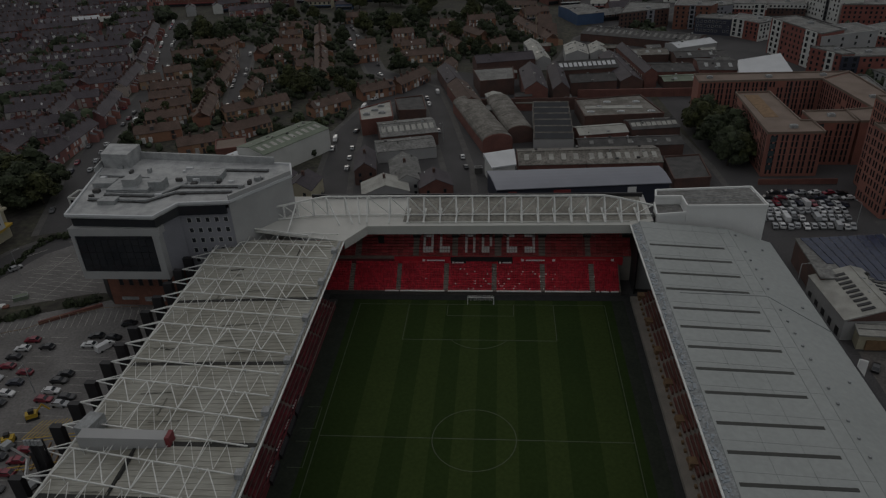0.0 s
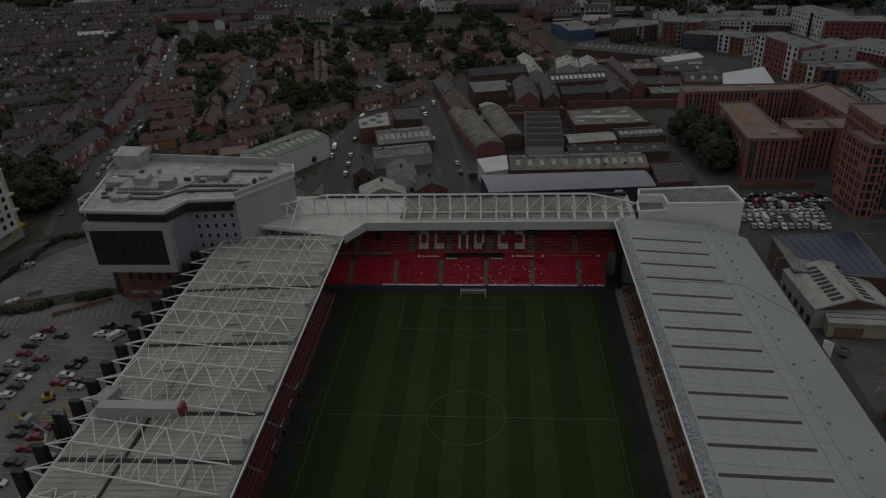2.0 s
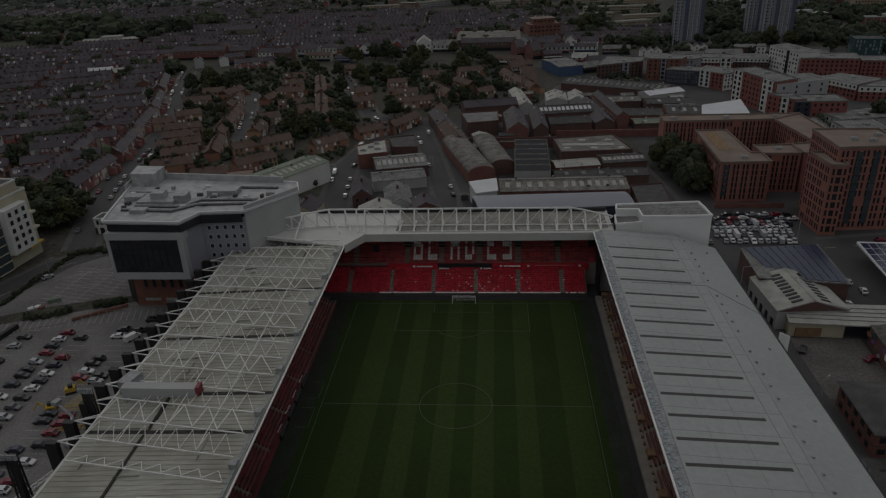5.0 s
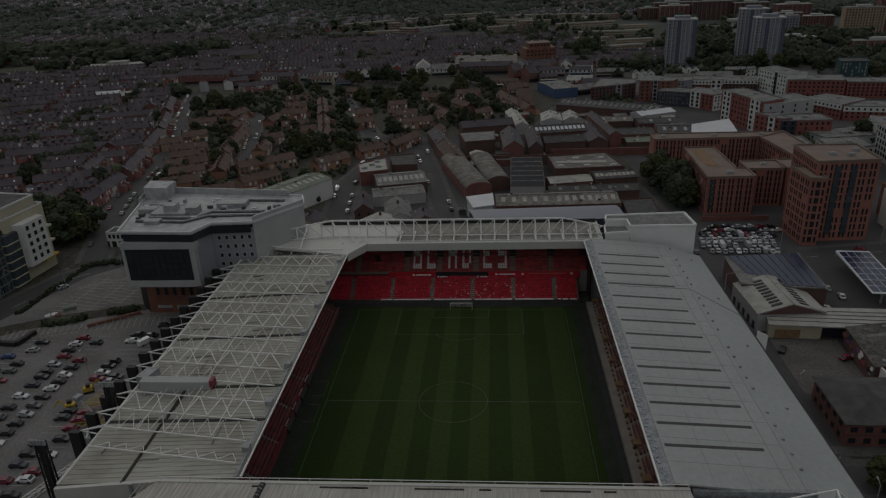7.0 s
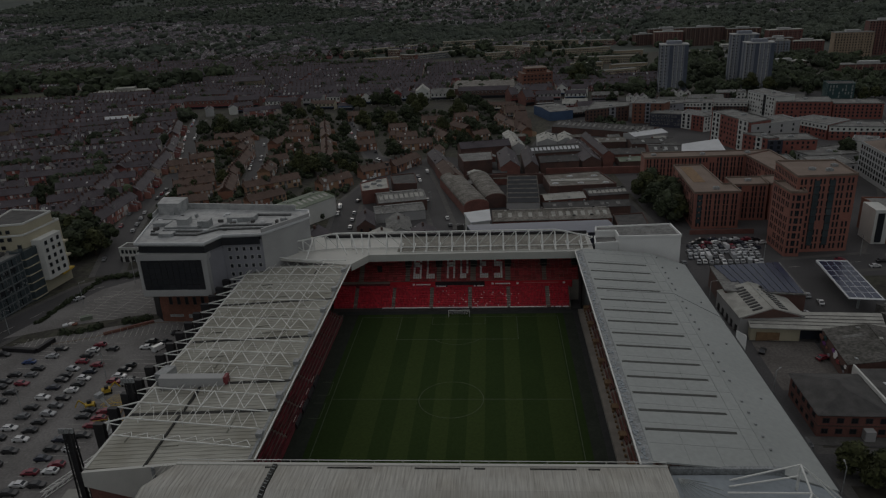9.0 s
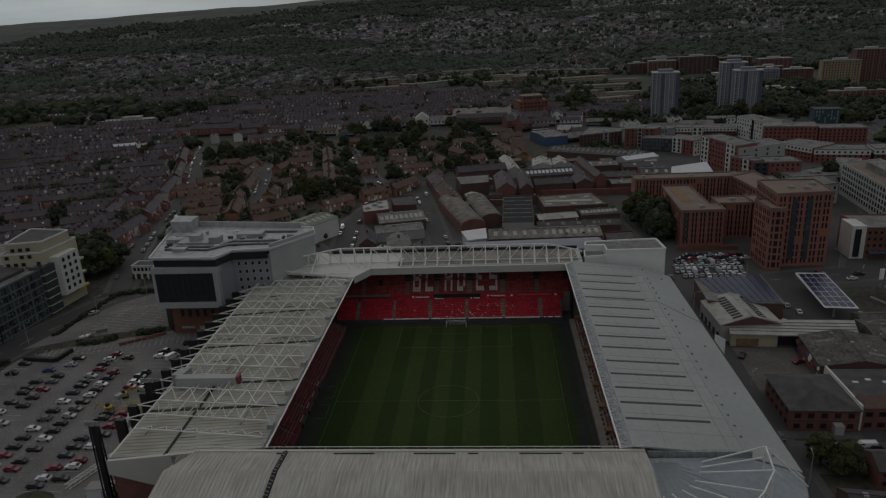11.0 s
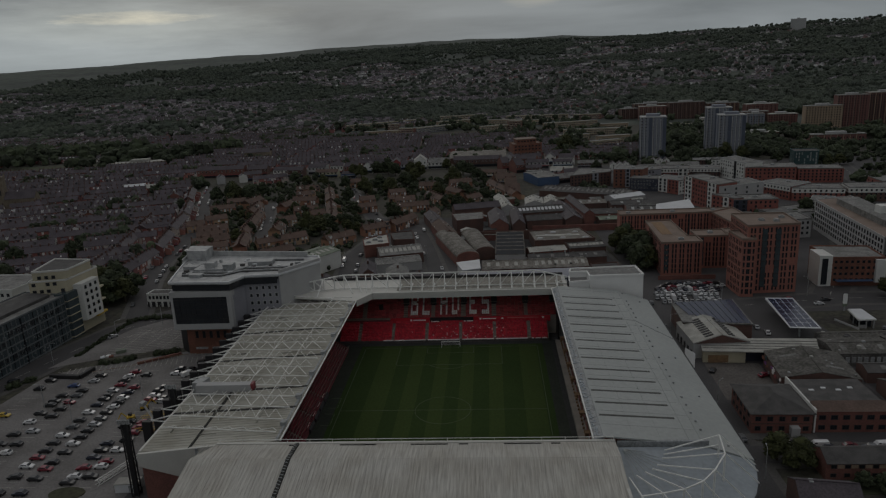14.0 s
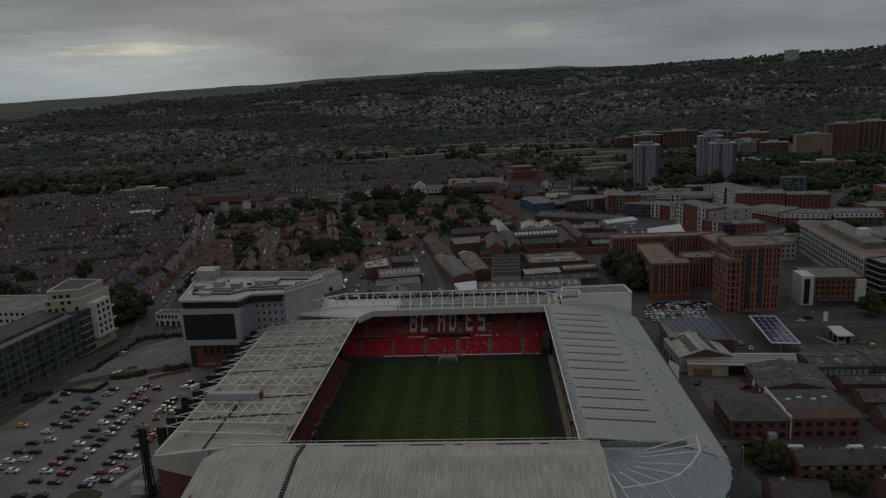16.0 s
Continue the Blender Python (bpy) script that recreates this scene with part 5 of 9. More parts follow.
def pairs(a, b, z0, z1, floors, n, skip=0.0, seed=1):
    """Tall narrow window strips in russet brick, in pairs."""
    n = max(2, round(math.dist(a, b) / 3.7))
    facade(court, a, b, z0, z1, floors, n, 1.0, 2.4, skip=skip * 0.5, seed=seed, mesh=PAIR)


TWR = [(133.6, 108.8), (157.2, 110.3), (158.6, 133), (134.2, 134)]
brick_block(TWR, 32.2)
pairs(TWR[0], TWR[1], 1.0, 31.6, 10, 7, 0.1, 2)
pairs(TWR[3], TWR[0], 1.0, 31.6, 10, 7, 0.1, 3)
for x in (141.4, 147.6):
    y = 108.8 + (x - 133.6) * 0.064
    strip = part("recess", one(box, x - 1.1, x + 1.1, y - 0.35, y, 3, 30.6), M["glass_blue"], court, "glazed recessed balcony strip")
    for f in range(9):
        part("balcony_edge", one(box, x - 1.1, x + 1.1, y - 0.5, y - 0.3, 3.0 + 3.1 * f, 3.35 + 3.1 * f), M["dark"], strip)
STEP = [(130.2, 104.8), (136.0, 104.4), (136.2, 121), (129.2, 121)]
brick_block(STEP, 27.0)
pairs(STEP[0], STEP[1], 1.0, 26.4, 8, 2, 0.0, 11)
pairs(STEP[3], STEP[0], 1.0, 26.4, 8, 8, 0.08, 12)
WING = [(103.0, 140.0), (123.3, 140.4), (123.3, 153.0), (119.1, 153.2), (119.3, 190), (105.3, 189.6)]
brick_block(WING, 17.0)
pairs(WING[0], WING[1], 1.0, 16.6, 6, 6, 0.1, 4)
pairs(WING[5], WING[0], 1.0, 16.6, 6, 14, 0.1, 5)
for f in range(5):
    part("balcony", one(box, 104.2, 106.2, 139.7, 140.3, 2.8 + 2.8 * f, 4.8 + 2.8 * f), M["glass_blue"], court, "small glazed balcony")
part("sedum", one(prism, [(107.2, 158), (112.6, 158), (113.4, 186), (107.8, 186)], 17.0, 17.25), M["rust"], court, "brown sedum roof strip")
brick_block([(123.4, 151.4), (139, 150.8), (140, 164), (123.4, 163.6)], 17.1)
pairs((123.4, 151.4), (139, 150.8), 1.0, 16.7, 6, 4, 0.1, 7)
strip = part("recess", one(box, 124.4, 127.0, 150.9, 151.3, 2, 16.4), M["glass_blue"], court, "dark blue recessed balcony strip")
for f in range(5):
    part("balcony_edge", one(box, 124.2, 127.2, 150.5, 151.0, 2.6 + 2.8 * f, 3.0 + 2.8 * f), M["navy"], strip)
brick_block([(94.0, 206.0), (147.2, 207.0), (163.1, 217.6), (94.5, 218)], 17.2)
pairs((94.0, 206.0), (147.2, 207), 1.0, 16.8, 6, 16, 0.12, 8)
for x in (123.0, 134.0):
    part("recess", one(box, x - 1.1, x + 1.1, 206.0 + (x - 94) * 0.019, 206.5 + (x - 94) * 0.019, 2, 16.6), M["glass_blue"], court, "dark blue recessed balcony strip")
brick_block([(140.1, 150.7), (165, 150), (163.1, 217.4), (147.4, 207), (151.0, 166), (140.1, 164.2)], 17.25)
pairs((147.4, 207), (151.0, 166), 1.0, 16.8, 6, 14, 0.12, 9)
units(court, [(114, 146), (132, 158), (100, 212), (126, 212), (150, 213), (157, 180)], 17.2, (2.6, 1.8, 1.0))
units(court, [(143, 119), (149, 117), (154, 124)], 32.2, (2.4, 1.8, 1.1))
part("front_wall", one(box, 100, 128, 132.6, 133.0, -0.05, 2.2), M["brick_red"], court, "low brick wall before the court")

# ---- orange block on the corner, pale office with a window grid ----
orange = block("corner_block", "orange brick student block with a pale stair tower", "flats", [(176, 117.5), (199, 116), (201, 136), (175, 139)], 13.5, "brick_or", "roof_flat", kind="structure")
part("stair_tower", one(prism, [(170.2, 117.0), (176, 116.8), (176.4, 128), (170.8, 129)], -0.05, 15), M["render_white"], orange, "white stair tower")
part("stair_glass", one(box, 171.4, 174.0, 116.6, 117.0, 1, 13.6), M["glass"], orange)
facade(orange, (176, 117.5), (199, 116), 1.5, 13.2, 4, 9, 1.3, 1.3, "dark", "glass")
part("bay", one(box, 195, 199.5, 114.8, 116.5, 2, 13), M["render_white"], orange)
part("shop_canopy", one(box, 178, 194, 114.6, 117.2, 2.7, 3.1), M["blue_sheet"], orange)
grid = block("grid_office", "long pale office block with a grid of deep windows", "office", [(207.8, 134), (233, 142), (241, 236), (216.8, 229)], 18, "render_lt", "roof_flat_brown", kind="structure")
facade(grid, (216.8, 229), (207.8, 134), 2, 17.6, 5, 28, 2.2, 2.4, "render_lt", "glass", margin=0.8)
facade(grid, (207.8, 134), (233, 142), 2, 17.6, 5, 7, 2.2, 2.4, "render_lt", "glass")
part("upper_storey", one(prism, [(219, 156), (231, 158), (236, 218), (223, 216)], 18, 21.5), M["roof_flat"], grid)
part("plant_tower", one(box, 225, 230, 172, 178, 21, 25.5), M["render_white"], grid)
glass_off = block("glass_office", "dark curved glass office corner", "office", [(210, 121), (244, 119), (246, 143), (208.4, 133)], 18.6, "glass", "roof_flat", kind="structure")
for f in range(6):
    part("floor_band", bars(((210, 120.9, 1.5 + 3 * f), (244, 118.9, 1.5 + 3 * f)), ((208.3, 133, 1.5 + 3 * f), (209.9, 121, 1.5 + 3 * f)), w=0.5), M["render_lt"], glass_off)

# ---- student blocks ----
STUDENT_LOOK = {"render_white": "white rendered student block with a flat roof", "brick_student": "red brick student block with a flat roof", "brick_or": "orange brick student block with a flat roof",
                "navy": "navy clad student block with a flat roof", "render_lt": "pale grey student block with a flat roof", "brick_dk": "dark brick student block with a flat roof",
                "render_grey": "grey rendered student block with a flat roof"}
# footprint, height, wall, floors, windows on the front, windows on the end, white bays along the front, white top storey
STUDENT = [
    ([(122, 392), (145, 387), (152, 397), (130, 415)], 15.8, "brick_or", 5, 6, 5, ((0.42, 0.58, "render_grey"),), False),
    ([(146, 409), (168, 416), (172, 436), (150, 430)], 10.5, "render_grey", 3, 7, 4, (), False),
    ([(169, 423), (192, 417), (197, 434), (176, 441)], 9.8, "brick_student", 3, 9, 4, ((0.62, 0.95, "render_white"),), True),
    ([(194, 429), (221, 423), (226, 442), (200, 448)], 8.0, "brick_dk", 3, 10, 4, (), True),
    ([(85, 388), (121, 402), (125, 420), (98, 428)], 12.0, "brick_dk", 4, 12, 5, ((0.55, 0.7, "render_grey"),), False),
    ([(133, 377), (154, 368), (162, 382), (140, 391)], 10.2, "navy", 3, 9, 3, (), False),
    ([(154, 367.5), (166, 351), (182, 361), (162, 381)], 11.3, "brick_student", 4, 6, 4, ((0.02, 0.45, "render_white"),), False),
    ([(166, 350.8), (182, 360.6), (178, 364), (165, 354)], 11.0, "render_white", 4, 6, 1, (), False),
    ([(163, 324), (174.5, 281), (190, 290), (178, 328)], 19.8, "brick_student", 6, 12, 5, ((0.04, 0.24, "render_white"), (0.72, 0.94, "render_white")), False),
    ([(175, 281), (210, 294), (206, 313), (190, 309)], 18.0, "render_lt", 5, 4, 3, (), False),
    ([(170, 280), (179, 263), (186, 264), (182, 280)], 13.4, "brick_student", 4, 5, 3, ((0.55, 0.8, "render_white"),), False),
    ([(179, 262), (208, 262), (208, 279), (186, 279)], 12.4, "brick_student", 4, 9, 3, ((0.0, 0.30, "navy"),), False),
    ([(222, 428), (230.8, 393), (247, 397), (238, 436)], 16.7, "render_white", 5, 10, 4, ((0.60, 0.68, "dark"),), False),
    ([(231.2, 391), (270, 384), (277, 408), (247.4, 410)], 13.2, "brick_student", 4, 12, 4, (), False),
    ([(272, 386), (306, 380), (310, 400), (278, 406)], 11.5, "brick_student", 4, 11, 4, (), False),
    ([(225, 340), (237, 315), (258, 330), (242, 350)], 10.1, "brick_student", 3, 9, 6, (), True),
    ([(238, 314), (272, 306), (276, 324), (259, 330)], 9.2, "brick_student", 3, 10, 4, (), True),
    ([(274, 305), (306, 300), (310, 320), (278, 324)], 10.0, "brick_dk", 3, 10, 4, (), True),
    ([(215, 490), (231, 487), (236, 500), (219, 502)], 6.5, "brick_dk", 2, 6, 3, (), False),
    ([(231.4, 484), (239, 482), (243, 496), (237, 498)], 7.2, "render_white", 2, 2, 2, (), False),
    ([(194, 262), (198, 246), (228, 250), (226, 273)], 6.0, "render_lt", 2, 4, 8, (), False),
    ([(228, 262), (238, 256), (248, 270), (236, 276)], 11.0, "render_white", 3, 3, 3, (), False),
    ([(184, 206), (206, 208), (206, 228), (184, 226)], 11, "render_lt", 3, 7, 4, (), False),
    ([(166, 216), (180, 216), (182, 240), (168, 240)], 9, "render_grey", 3, 5, 4, (), False),
    ([(258, 212), (300, 214), (300, 240), (258, 238)], 12, "render_lt", 4, 14, 5, (), False),
    ([(310, 330), (352, 326), (356, 352), (312, 356)], 9, "brick_student", 2, 9, 4, (), False),
    ([(362, 390), (420, 384), (424, 424), (366, 430)], 11, "brick_student", 3, 9, 4, (), False),
]
for k, (pts, h, wall, floors, n, n_end, bays, cap) in enumerate(STUDENT):
    b = block("student_block", STUDENT_LOOK[wall], "flats", pts, h, wall, "roof_flat", group="student blocks", rim="render_lt" if k % 3 == 0 else "roof_flat")
    wall_top = h - 0.4
    frame_mat = "render_lt" if wall == "navy" else "dark"
    facade(b, pts[0], pts[1], 1.2, wall_top, floors, n, 1.3, 1.6, frame_mat, "glass", seed=k, skip=0.08)
    facade(b, pts[-1], pts[0], 1.2, wall_top, floors, n_end, 1.3, 1.6, frame_mat, "glass", seed=k + 40)
    a, c = Vector(pts[0]), Vector(pts[1])
    d = (c - a).normalized()
    q = Vector((d.y, -d.x)) * 0.4
    turn = math.degrees(math.atan2(d.y, d.x))
    for s0, s1, bay_wall in bays:
        e, f = a + (c - a) * s0, a + (c - a) * s1
        bay = part("bay", one(prism, [tuple(e + q), tuple(f + q), tuple(f - q), tuple(e - q)], 0.4, h + 0.25), M[bay_wall], b, "projecting stair bay")
        across = max(1, int((f - e).length / 3.4))
        for fl in range(floors):
            for i in range(across):
                p = e + (f - e) * (i + 0.5) / across + q
                share("window", window_mesh(2.0, 2.1, "dark", "glass"), bay, pose(p.x, p.y, 0.9 + (h - 0.6) * (fl + 0.5) / floors, 0, 0, turn))
    if cap:                                       # white rendered top storey with its own windows
        z0 = h * (1 - 1.05 / floors)
        u = q.normalized() * 0.16
        for p0, p1, out, count in ((a, c, u, n), (Vector(pts[-1]), a, Vector((-d.x, -d.y)) * 0.16, n_end)):
            top = part("top_storey", one(prism, [tuple(p0 + out), tuple(p1 + out), tuple(p1 - out), tuple(p0 - out)], z0, h + 0.55), M["render_white"], b, "white rendered top storey")
            e2 = (p1 - p0).normalized()
            for i in range(count):
                p = p0 + (p1 - p0) * (i + 0.5) / count + out
                share("window", window_mesh(1.3, 1.4, "dark", "glass"), top, pose(p.x, p.y, (z0 + h) / 2, 0, 0, math.degrees(math.atan2(e2.y, e2.x))))
    units(b, [((pts[0][0] + pts[2][0]) / 2 + 2, (pts[0][1] + pts[2][1]) / 2)], h, (3, 2, 1.2))
gabled = thing("white_terrace", "white rendered terrace with three gables", "houses", 145, 492, 0, -5, group="white gabled terraces")
for k in range(3):
    part("wall", one(gable_wall, -9 + 6 * k, -3 + 6 * k, -5, 5, 5.4, 8.0, "y"), M["render_white"], gabled)
    part("roof", one(gable, -9 + 6 * k, -3.2 + 6 * k, -4.9, 5.1, 5.4, 8.0, 0.05, "y"), M["slate"], gabled)
    for i in range(2):
        share("window", window_mesh(1.0, 1.5, "dark", "glass"), gabled, pose(-6 + 6 * k, -5.0, 1.8 + 2.6 * i, 0, 0, 0))
copy_thing(gabled, pose(188, 508, 0, 0, 0, -8))
white_shed = thing("white_shed", "big white sheet-roofed shed", "shed")
part("wall", one(prism, [(124, 245), (151, 247), (154, 278), (130, 268)], -0.05, 8), M["render_lt"], white_shed)
part("roof", one(prism, [(123.6, 244.6), (151.4, 246.6), (154.4, 278.4), (129.6, 268.4)], 7.9, (8.2, 8.4, 11, 10.5)), M["roof_white"], white_shed)
teal = block("teal_block", "teal panelled office block", "office", [(291, 441), (311, 438), (316, 455), (295, 460)], 18, "teal", "roof_dk", kind="structure")
facade(teal, (295, 460), (291, 441), 1, 17.6, 6, 6, 1.4, 2.4, "teal", "glass_light", skip=0.45, seed=9)
facade(teal, (291, 441), (311, 438), 1, 17.6, 6, 8, 1.4, 2.4, "teal", "glass_light", skip=0.45, seed=8)

def window_rows(parent, spots, w, h, frame_mat="render_lt"):
    """Windows of a far facade facing -y, joined: frames and panes."""
    bm, pane = bmesh.new(), bmesh.new()
    for x, y, z in spots:
        box(bm, x - w / 2, x + w / 2, y - 0.07, y + 0.05, z - h / 2, z + h / 2)
        box(pane, x - w / 2 + 0.15, x + w / 2 - 0.15, y - 0.10, y, z - h / 2 + 0.15, z + h / 2 - 0.15)
    f = part("window_framing", bm, M[frame_mat], parent)
    f["kind"] = "stuff"
    g = part("window_glazing", pane, M["glass"], parent)
    g["kind"] = "stuff"


# ---- tower blocks and far flats ----
def tower(x, y, h, turn):
    t = thing("tower_block", "tall blue-grey panelled tower block of flats", "tower block", x, y, land(x, y), turn, group="tower blocks")
    part("wall", one(box, -13, 13, -9, 9, -1, h), M["tower_blue"], t)
    for x0, x1 in ((-4.5, -1.0), (9.5, 13.0)):
        part("panel_strip", one(box, x0, x1, -9.3, -8.9, 0, h), M["tower_dk"], t, "dark blue panel strip")
    part("core", one(box, -13.3, -12.9, -4, 1, 0, h), M["tower_dk"], t)
    part("roof_room", one(box, -7, 7, -5, 5, h - 0.1, h + 3), M["tower_blue"], t)
    part("roof_edge", one(box, -13.4, 13.4, -9.4, 9.4, h - 0.5, h + 0.4), M["render_lt"], t)
    for x0 in (-12.9, -8.9, -0.6, 3.2, 7.0):
        part("balcony_fin", one(box, x0, x0 + 0.7, -9.5, -8.9, 0, h), M["render_lt"], t, "pale vertical balcony fin")
    window_rows(t, [(-11.4 + 3.8 * k, -9.02, h * (f + 0.55) / 15) for f in range(15) for k in range(7)], 1.9, 1.5)


tower(190, 553, 45, -8), tower(277, 616, 47, -8), tower(272, 557, 43.5, -8)


def slab(x, y, length, turn, h, wall="brick_buff", name="flats_row"):
    """A long low block of flats with pale gallery bands."""
    z = land(x, y)
    s = thing(name, "long low brick flats with pale balcony bands", "flats", x, y, z, turn, group="low flats")
    part("wall", one(box, -length / 2, length / 2, -5, 5, -2, h), M[wall], s)
    part("roof", one(box, -length / 2 - 0.4, length / 2 + 0.4, -5.4, 5.4, h - 0.05, h + 0.3), M["roof_flat"], s)
    part("roof_edge", one(box, -length / 2 - 0.5, length / 2 + 0.5, -5.5, -5.2, h - 0.2, h + 0.45), M["render_cream"], s)
    for f in range(int(h / 2.8)):
        part("gallery", one(box, -length / 2, length / 2, -5.35, -4.9, 2.35 + 2.8 * f, 2.75 + 2.8 * f), M["render_cream"], s, "pale gallery band")
    window_rows(s, [(-length / 2 + 1.6 + 3.0 * i, -5.02, 1.4 + 2.8 * f) for f in range(int(h / 2.8)) for i in range(int((length - 1) / 3.0))], 2.1, 1.5, "render_white")


FLATS_ROWS = (("brick_buff", -173, 1065, 145, 32, 9), ("tower_blue", -86, 951, 98, 40, 9), ("brick_buff", -154, 920, 57, 3, 8), ("brick_red", -110, 886, 25, -20, 14), ("brick_red", -147, 1000, 19, 9, 12), ("brick_buff", -46, 1047, 60, 21, 9), ("brick_buff", 25, 925, 46, 13, 9),
              ("brick_red", 58, 928, 22, 10, 15), ("brick_buff", 39, 984, 48, -15, 13), ("brick_buff", 104, 1083, 110, -8, 9), ("brick_buff", 147, 941, 88, 12, 9), ("brick_buff", 166, 814, 85, -3, 9), ("brick_red", 190, 1061, 48, -2, 9), ("brick_buff", 158, 667, 40, 20, 9),
              ("brick_buff", 179, 727, 44, 10, 8), ("brick_buff", 203, 890, 51, 5, 8), ("render_lt", 300, 860, 70, -20, 7), ("brick_buff", 130, 745, 40, 5, 9), ("brick_buff", -30, 1130, 90, 8, 9), ("brick_buff", 90, 1010, 60, -4, 8))
for wall, x, y, length, turn, h in FLATS_ROWS:
    slab(x, y, length, turn, h, wall)
HILL_FLATS = ((292, 1012, 44, -6, 22, "brick_hill"), (345, 1003, 58, -2, 27, "brick_dk"), (400, 990, 50, -3, 24, "brick_dk"), (452, 965, 50, 2, 22, "brick_hill"), (300, 1060, 60, 0, 22, "brick_dk"), (258, 1040, 30, 8, 17, "brick_dk"), (355, 880, 40, 0, 12, "render_lt"), (385, 800, 22, -10, 22, "tower_blue"),
              (405, 860, 36, -10, 20, "brick_dk"), (440, 850, 40, -6, 16, "brick_hill"), (470, 790, 46, -8, 30, "brick_buff"), (512, 800, 40, -8, 42, "brick_hill"), (556, 800, 46, -4, 44, "brick_dk"), (610, 780, 60, -4, 40, "brick_hill"),
              (330, 770, 40, 8, 10, "render_lt"), (350, 690, 44, 0, 9, "brick_dk"), (420, 640, 60, -4, 9, "brick_hill"), (480, 560, 70, -6, 8, "render_lt"))
for k, (x, y, length, turn, h, wall) in enumerate(HILL_FLATS):
    z = land(x, y)
    b = thing("apartment_slab", {"brick_dk": "dark brick apartment slab below the hill", "brick_hill": "dark red brick apartment slab below the hill", "render_lt": "pale flat-roofed block below the hill",
                                 "tower_blue": "grey-blue apartment tower below the hill", "brick_buff": "buff brick apartment slab below the hill"}[wall], "apartments", x, y, z, turn, group="hill apartments")
    part("wall", one(box, -length / 2, length / 2, -8, 8, -3, h), M[wall], b)
    part("roof", one(box, -length / 2 - 0.3, length / 2 + 0.3, -8.3, 8.3, h - 0.05, h + 0.5), M["roof_flat" if k % 3 else "roof_lt"], b)
    part("roof_room", one(box, -length / 5, length / 6, -4, 4, h + 0.4, h + 3), M["render_lt"], b)
    window_rows(b, [(-length / 2 + 3.4 * i + 1.9, -8.02, 2.0 + 3.2 * f) for f in range(max(2, int(h / 3.2))) for i in range(int(length / 3.4))], 1.7, 2.0, wall)
    for i in range(int(length / 7)):
        part("rib", one(box, -length / 2 + 7 * i + 0.1, -length / 2 + 7 * i + 0.8, -8.35, -7.9, -1, h), M["roof_flat_brown" if k % 2 else "brick_buff"], b)
office_brick = block("brick_office", "orange brick office with stepped storeys and tall windows", "office", [(44, 583), (76, 592), (72, 616), (40, 608)], 17, "brick_or", "roof_flat_brown", kind="structure")
facade(office_brick, (44, 583), (76, 592), 1, 9, 1, 8, 2.0, 6.0, "brick_buff", "glass")
facade(office_brick, (44, 583), (76, 592), 9.5, 16.5, 2, 8, 2.4, 1.8, "brick_or", "glass")
facade(office_brick, (40, 608), (44, 583), 1, 9, 1, 5, 2.0, 6.0, "brick_buff", "glass")
part("upper_storey", one(prism, [(48, 590), (70, 596), (67, 612), (45, 606)], 16.9, 22), M["brick_or"], office_brick)
facade(office_brick, (48, 590), (70, 596), 18, 21.6, 1, 6, 2.4, 1.8, "brick_or", "glass")
part("upper_roof", one(prism, [(47.4, 589.4), (70.6, 595.6), (67.4, 612.6), (44.4, 606.4)], 21.9, 22.4), M["roof_flat_brown"], office_brick)
hill_tower = thing("tower_block", "pale tower block on the skyline", "tower block", 1371, 3076, land(1371, 3076), -20)
part("wall", one(box, -30, 30, -9, 9, -4, 44), M["render_lt"], hill_tower)
part("roof_room", one(box, -6, 6, -4, 4, 43.9, 47), M["render_lt"], hill_tower)
church = thing("church", "sandstone church with a square tower", "church", -426, 392, 0.0, 12, kind="structure")
part("tower", one(box, -4, 4, -4, 4, -0.2, 29), M["stone"], church)
for x in (-4, 3.2):
    for y in (-4, 3.2):
        part("pinnacle", one(prism, [(x, y), (x + 0.8, y), (x + 0.8, y + 0.8), (x, y + 0.8)], 28.9, 31.5), M["stone"], church)
for z in (12.5, 21.5):
    for x in (-1.9, 0.5):
        part("belfry_opening", one(box, x, x + 1.4, -4.08, -3.9, z, z + 4.6), M["dark"], church)
part("nave_wall", one(gable_wall, 4, 30, -6, 6, 9, 15, "x"), M["stone"], church)
part("nave_roof", one(gable, 4, 30, -6, 6, 9, 15, 0.4, "x"), M["slate"], church)
# ---- workshops, sheds and offices behind the far stand ----
def edge_frame(pts):
    """Local frame of a four-cornered plan: near-left, near-right, far-right, far-left."""
    a, b, c, d = (Vector(p) for p in pts)
    x = ((b - a) + (c - d)) / 2
    y = ((d - a) + (c - b)) / 2
    o = (a + b + c + d) / 4
    turn = math.atan2(x.y, x.x) if x.length >= y.length else math.atan2(y.y, y.x) - math.pi / 2
    u = Vector((math.cos(turn), math.sin(turn)))
    return o, math.degrees(turn), abs(x.dot(u)), abs(y.dot(Vector((-u.y, u.x))))


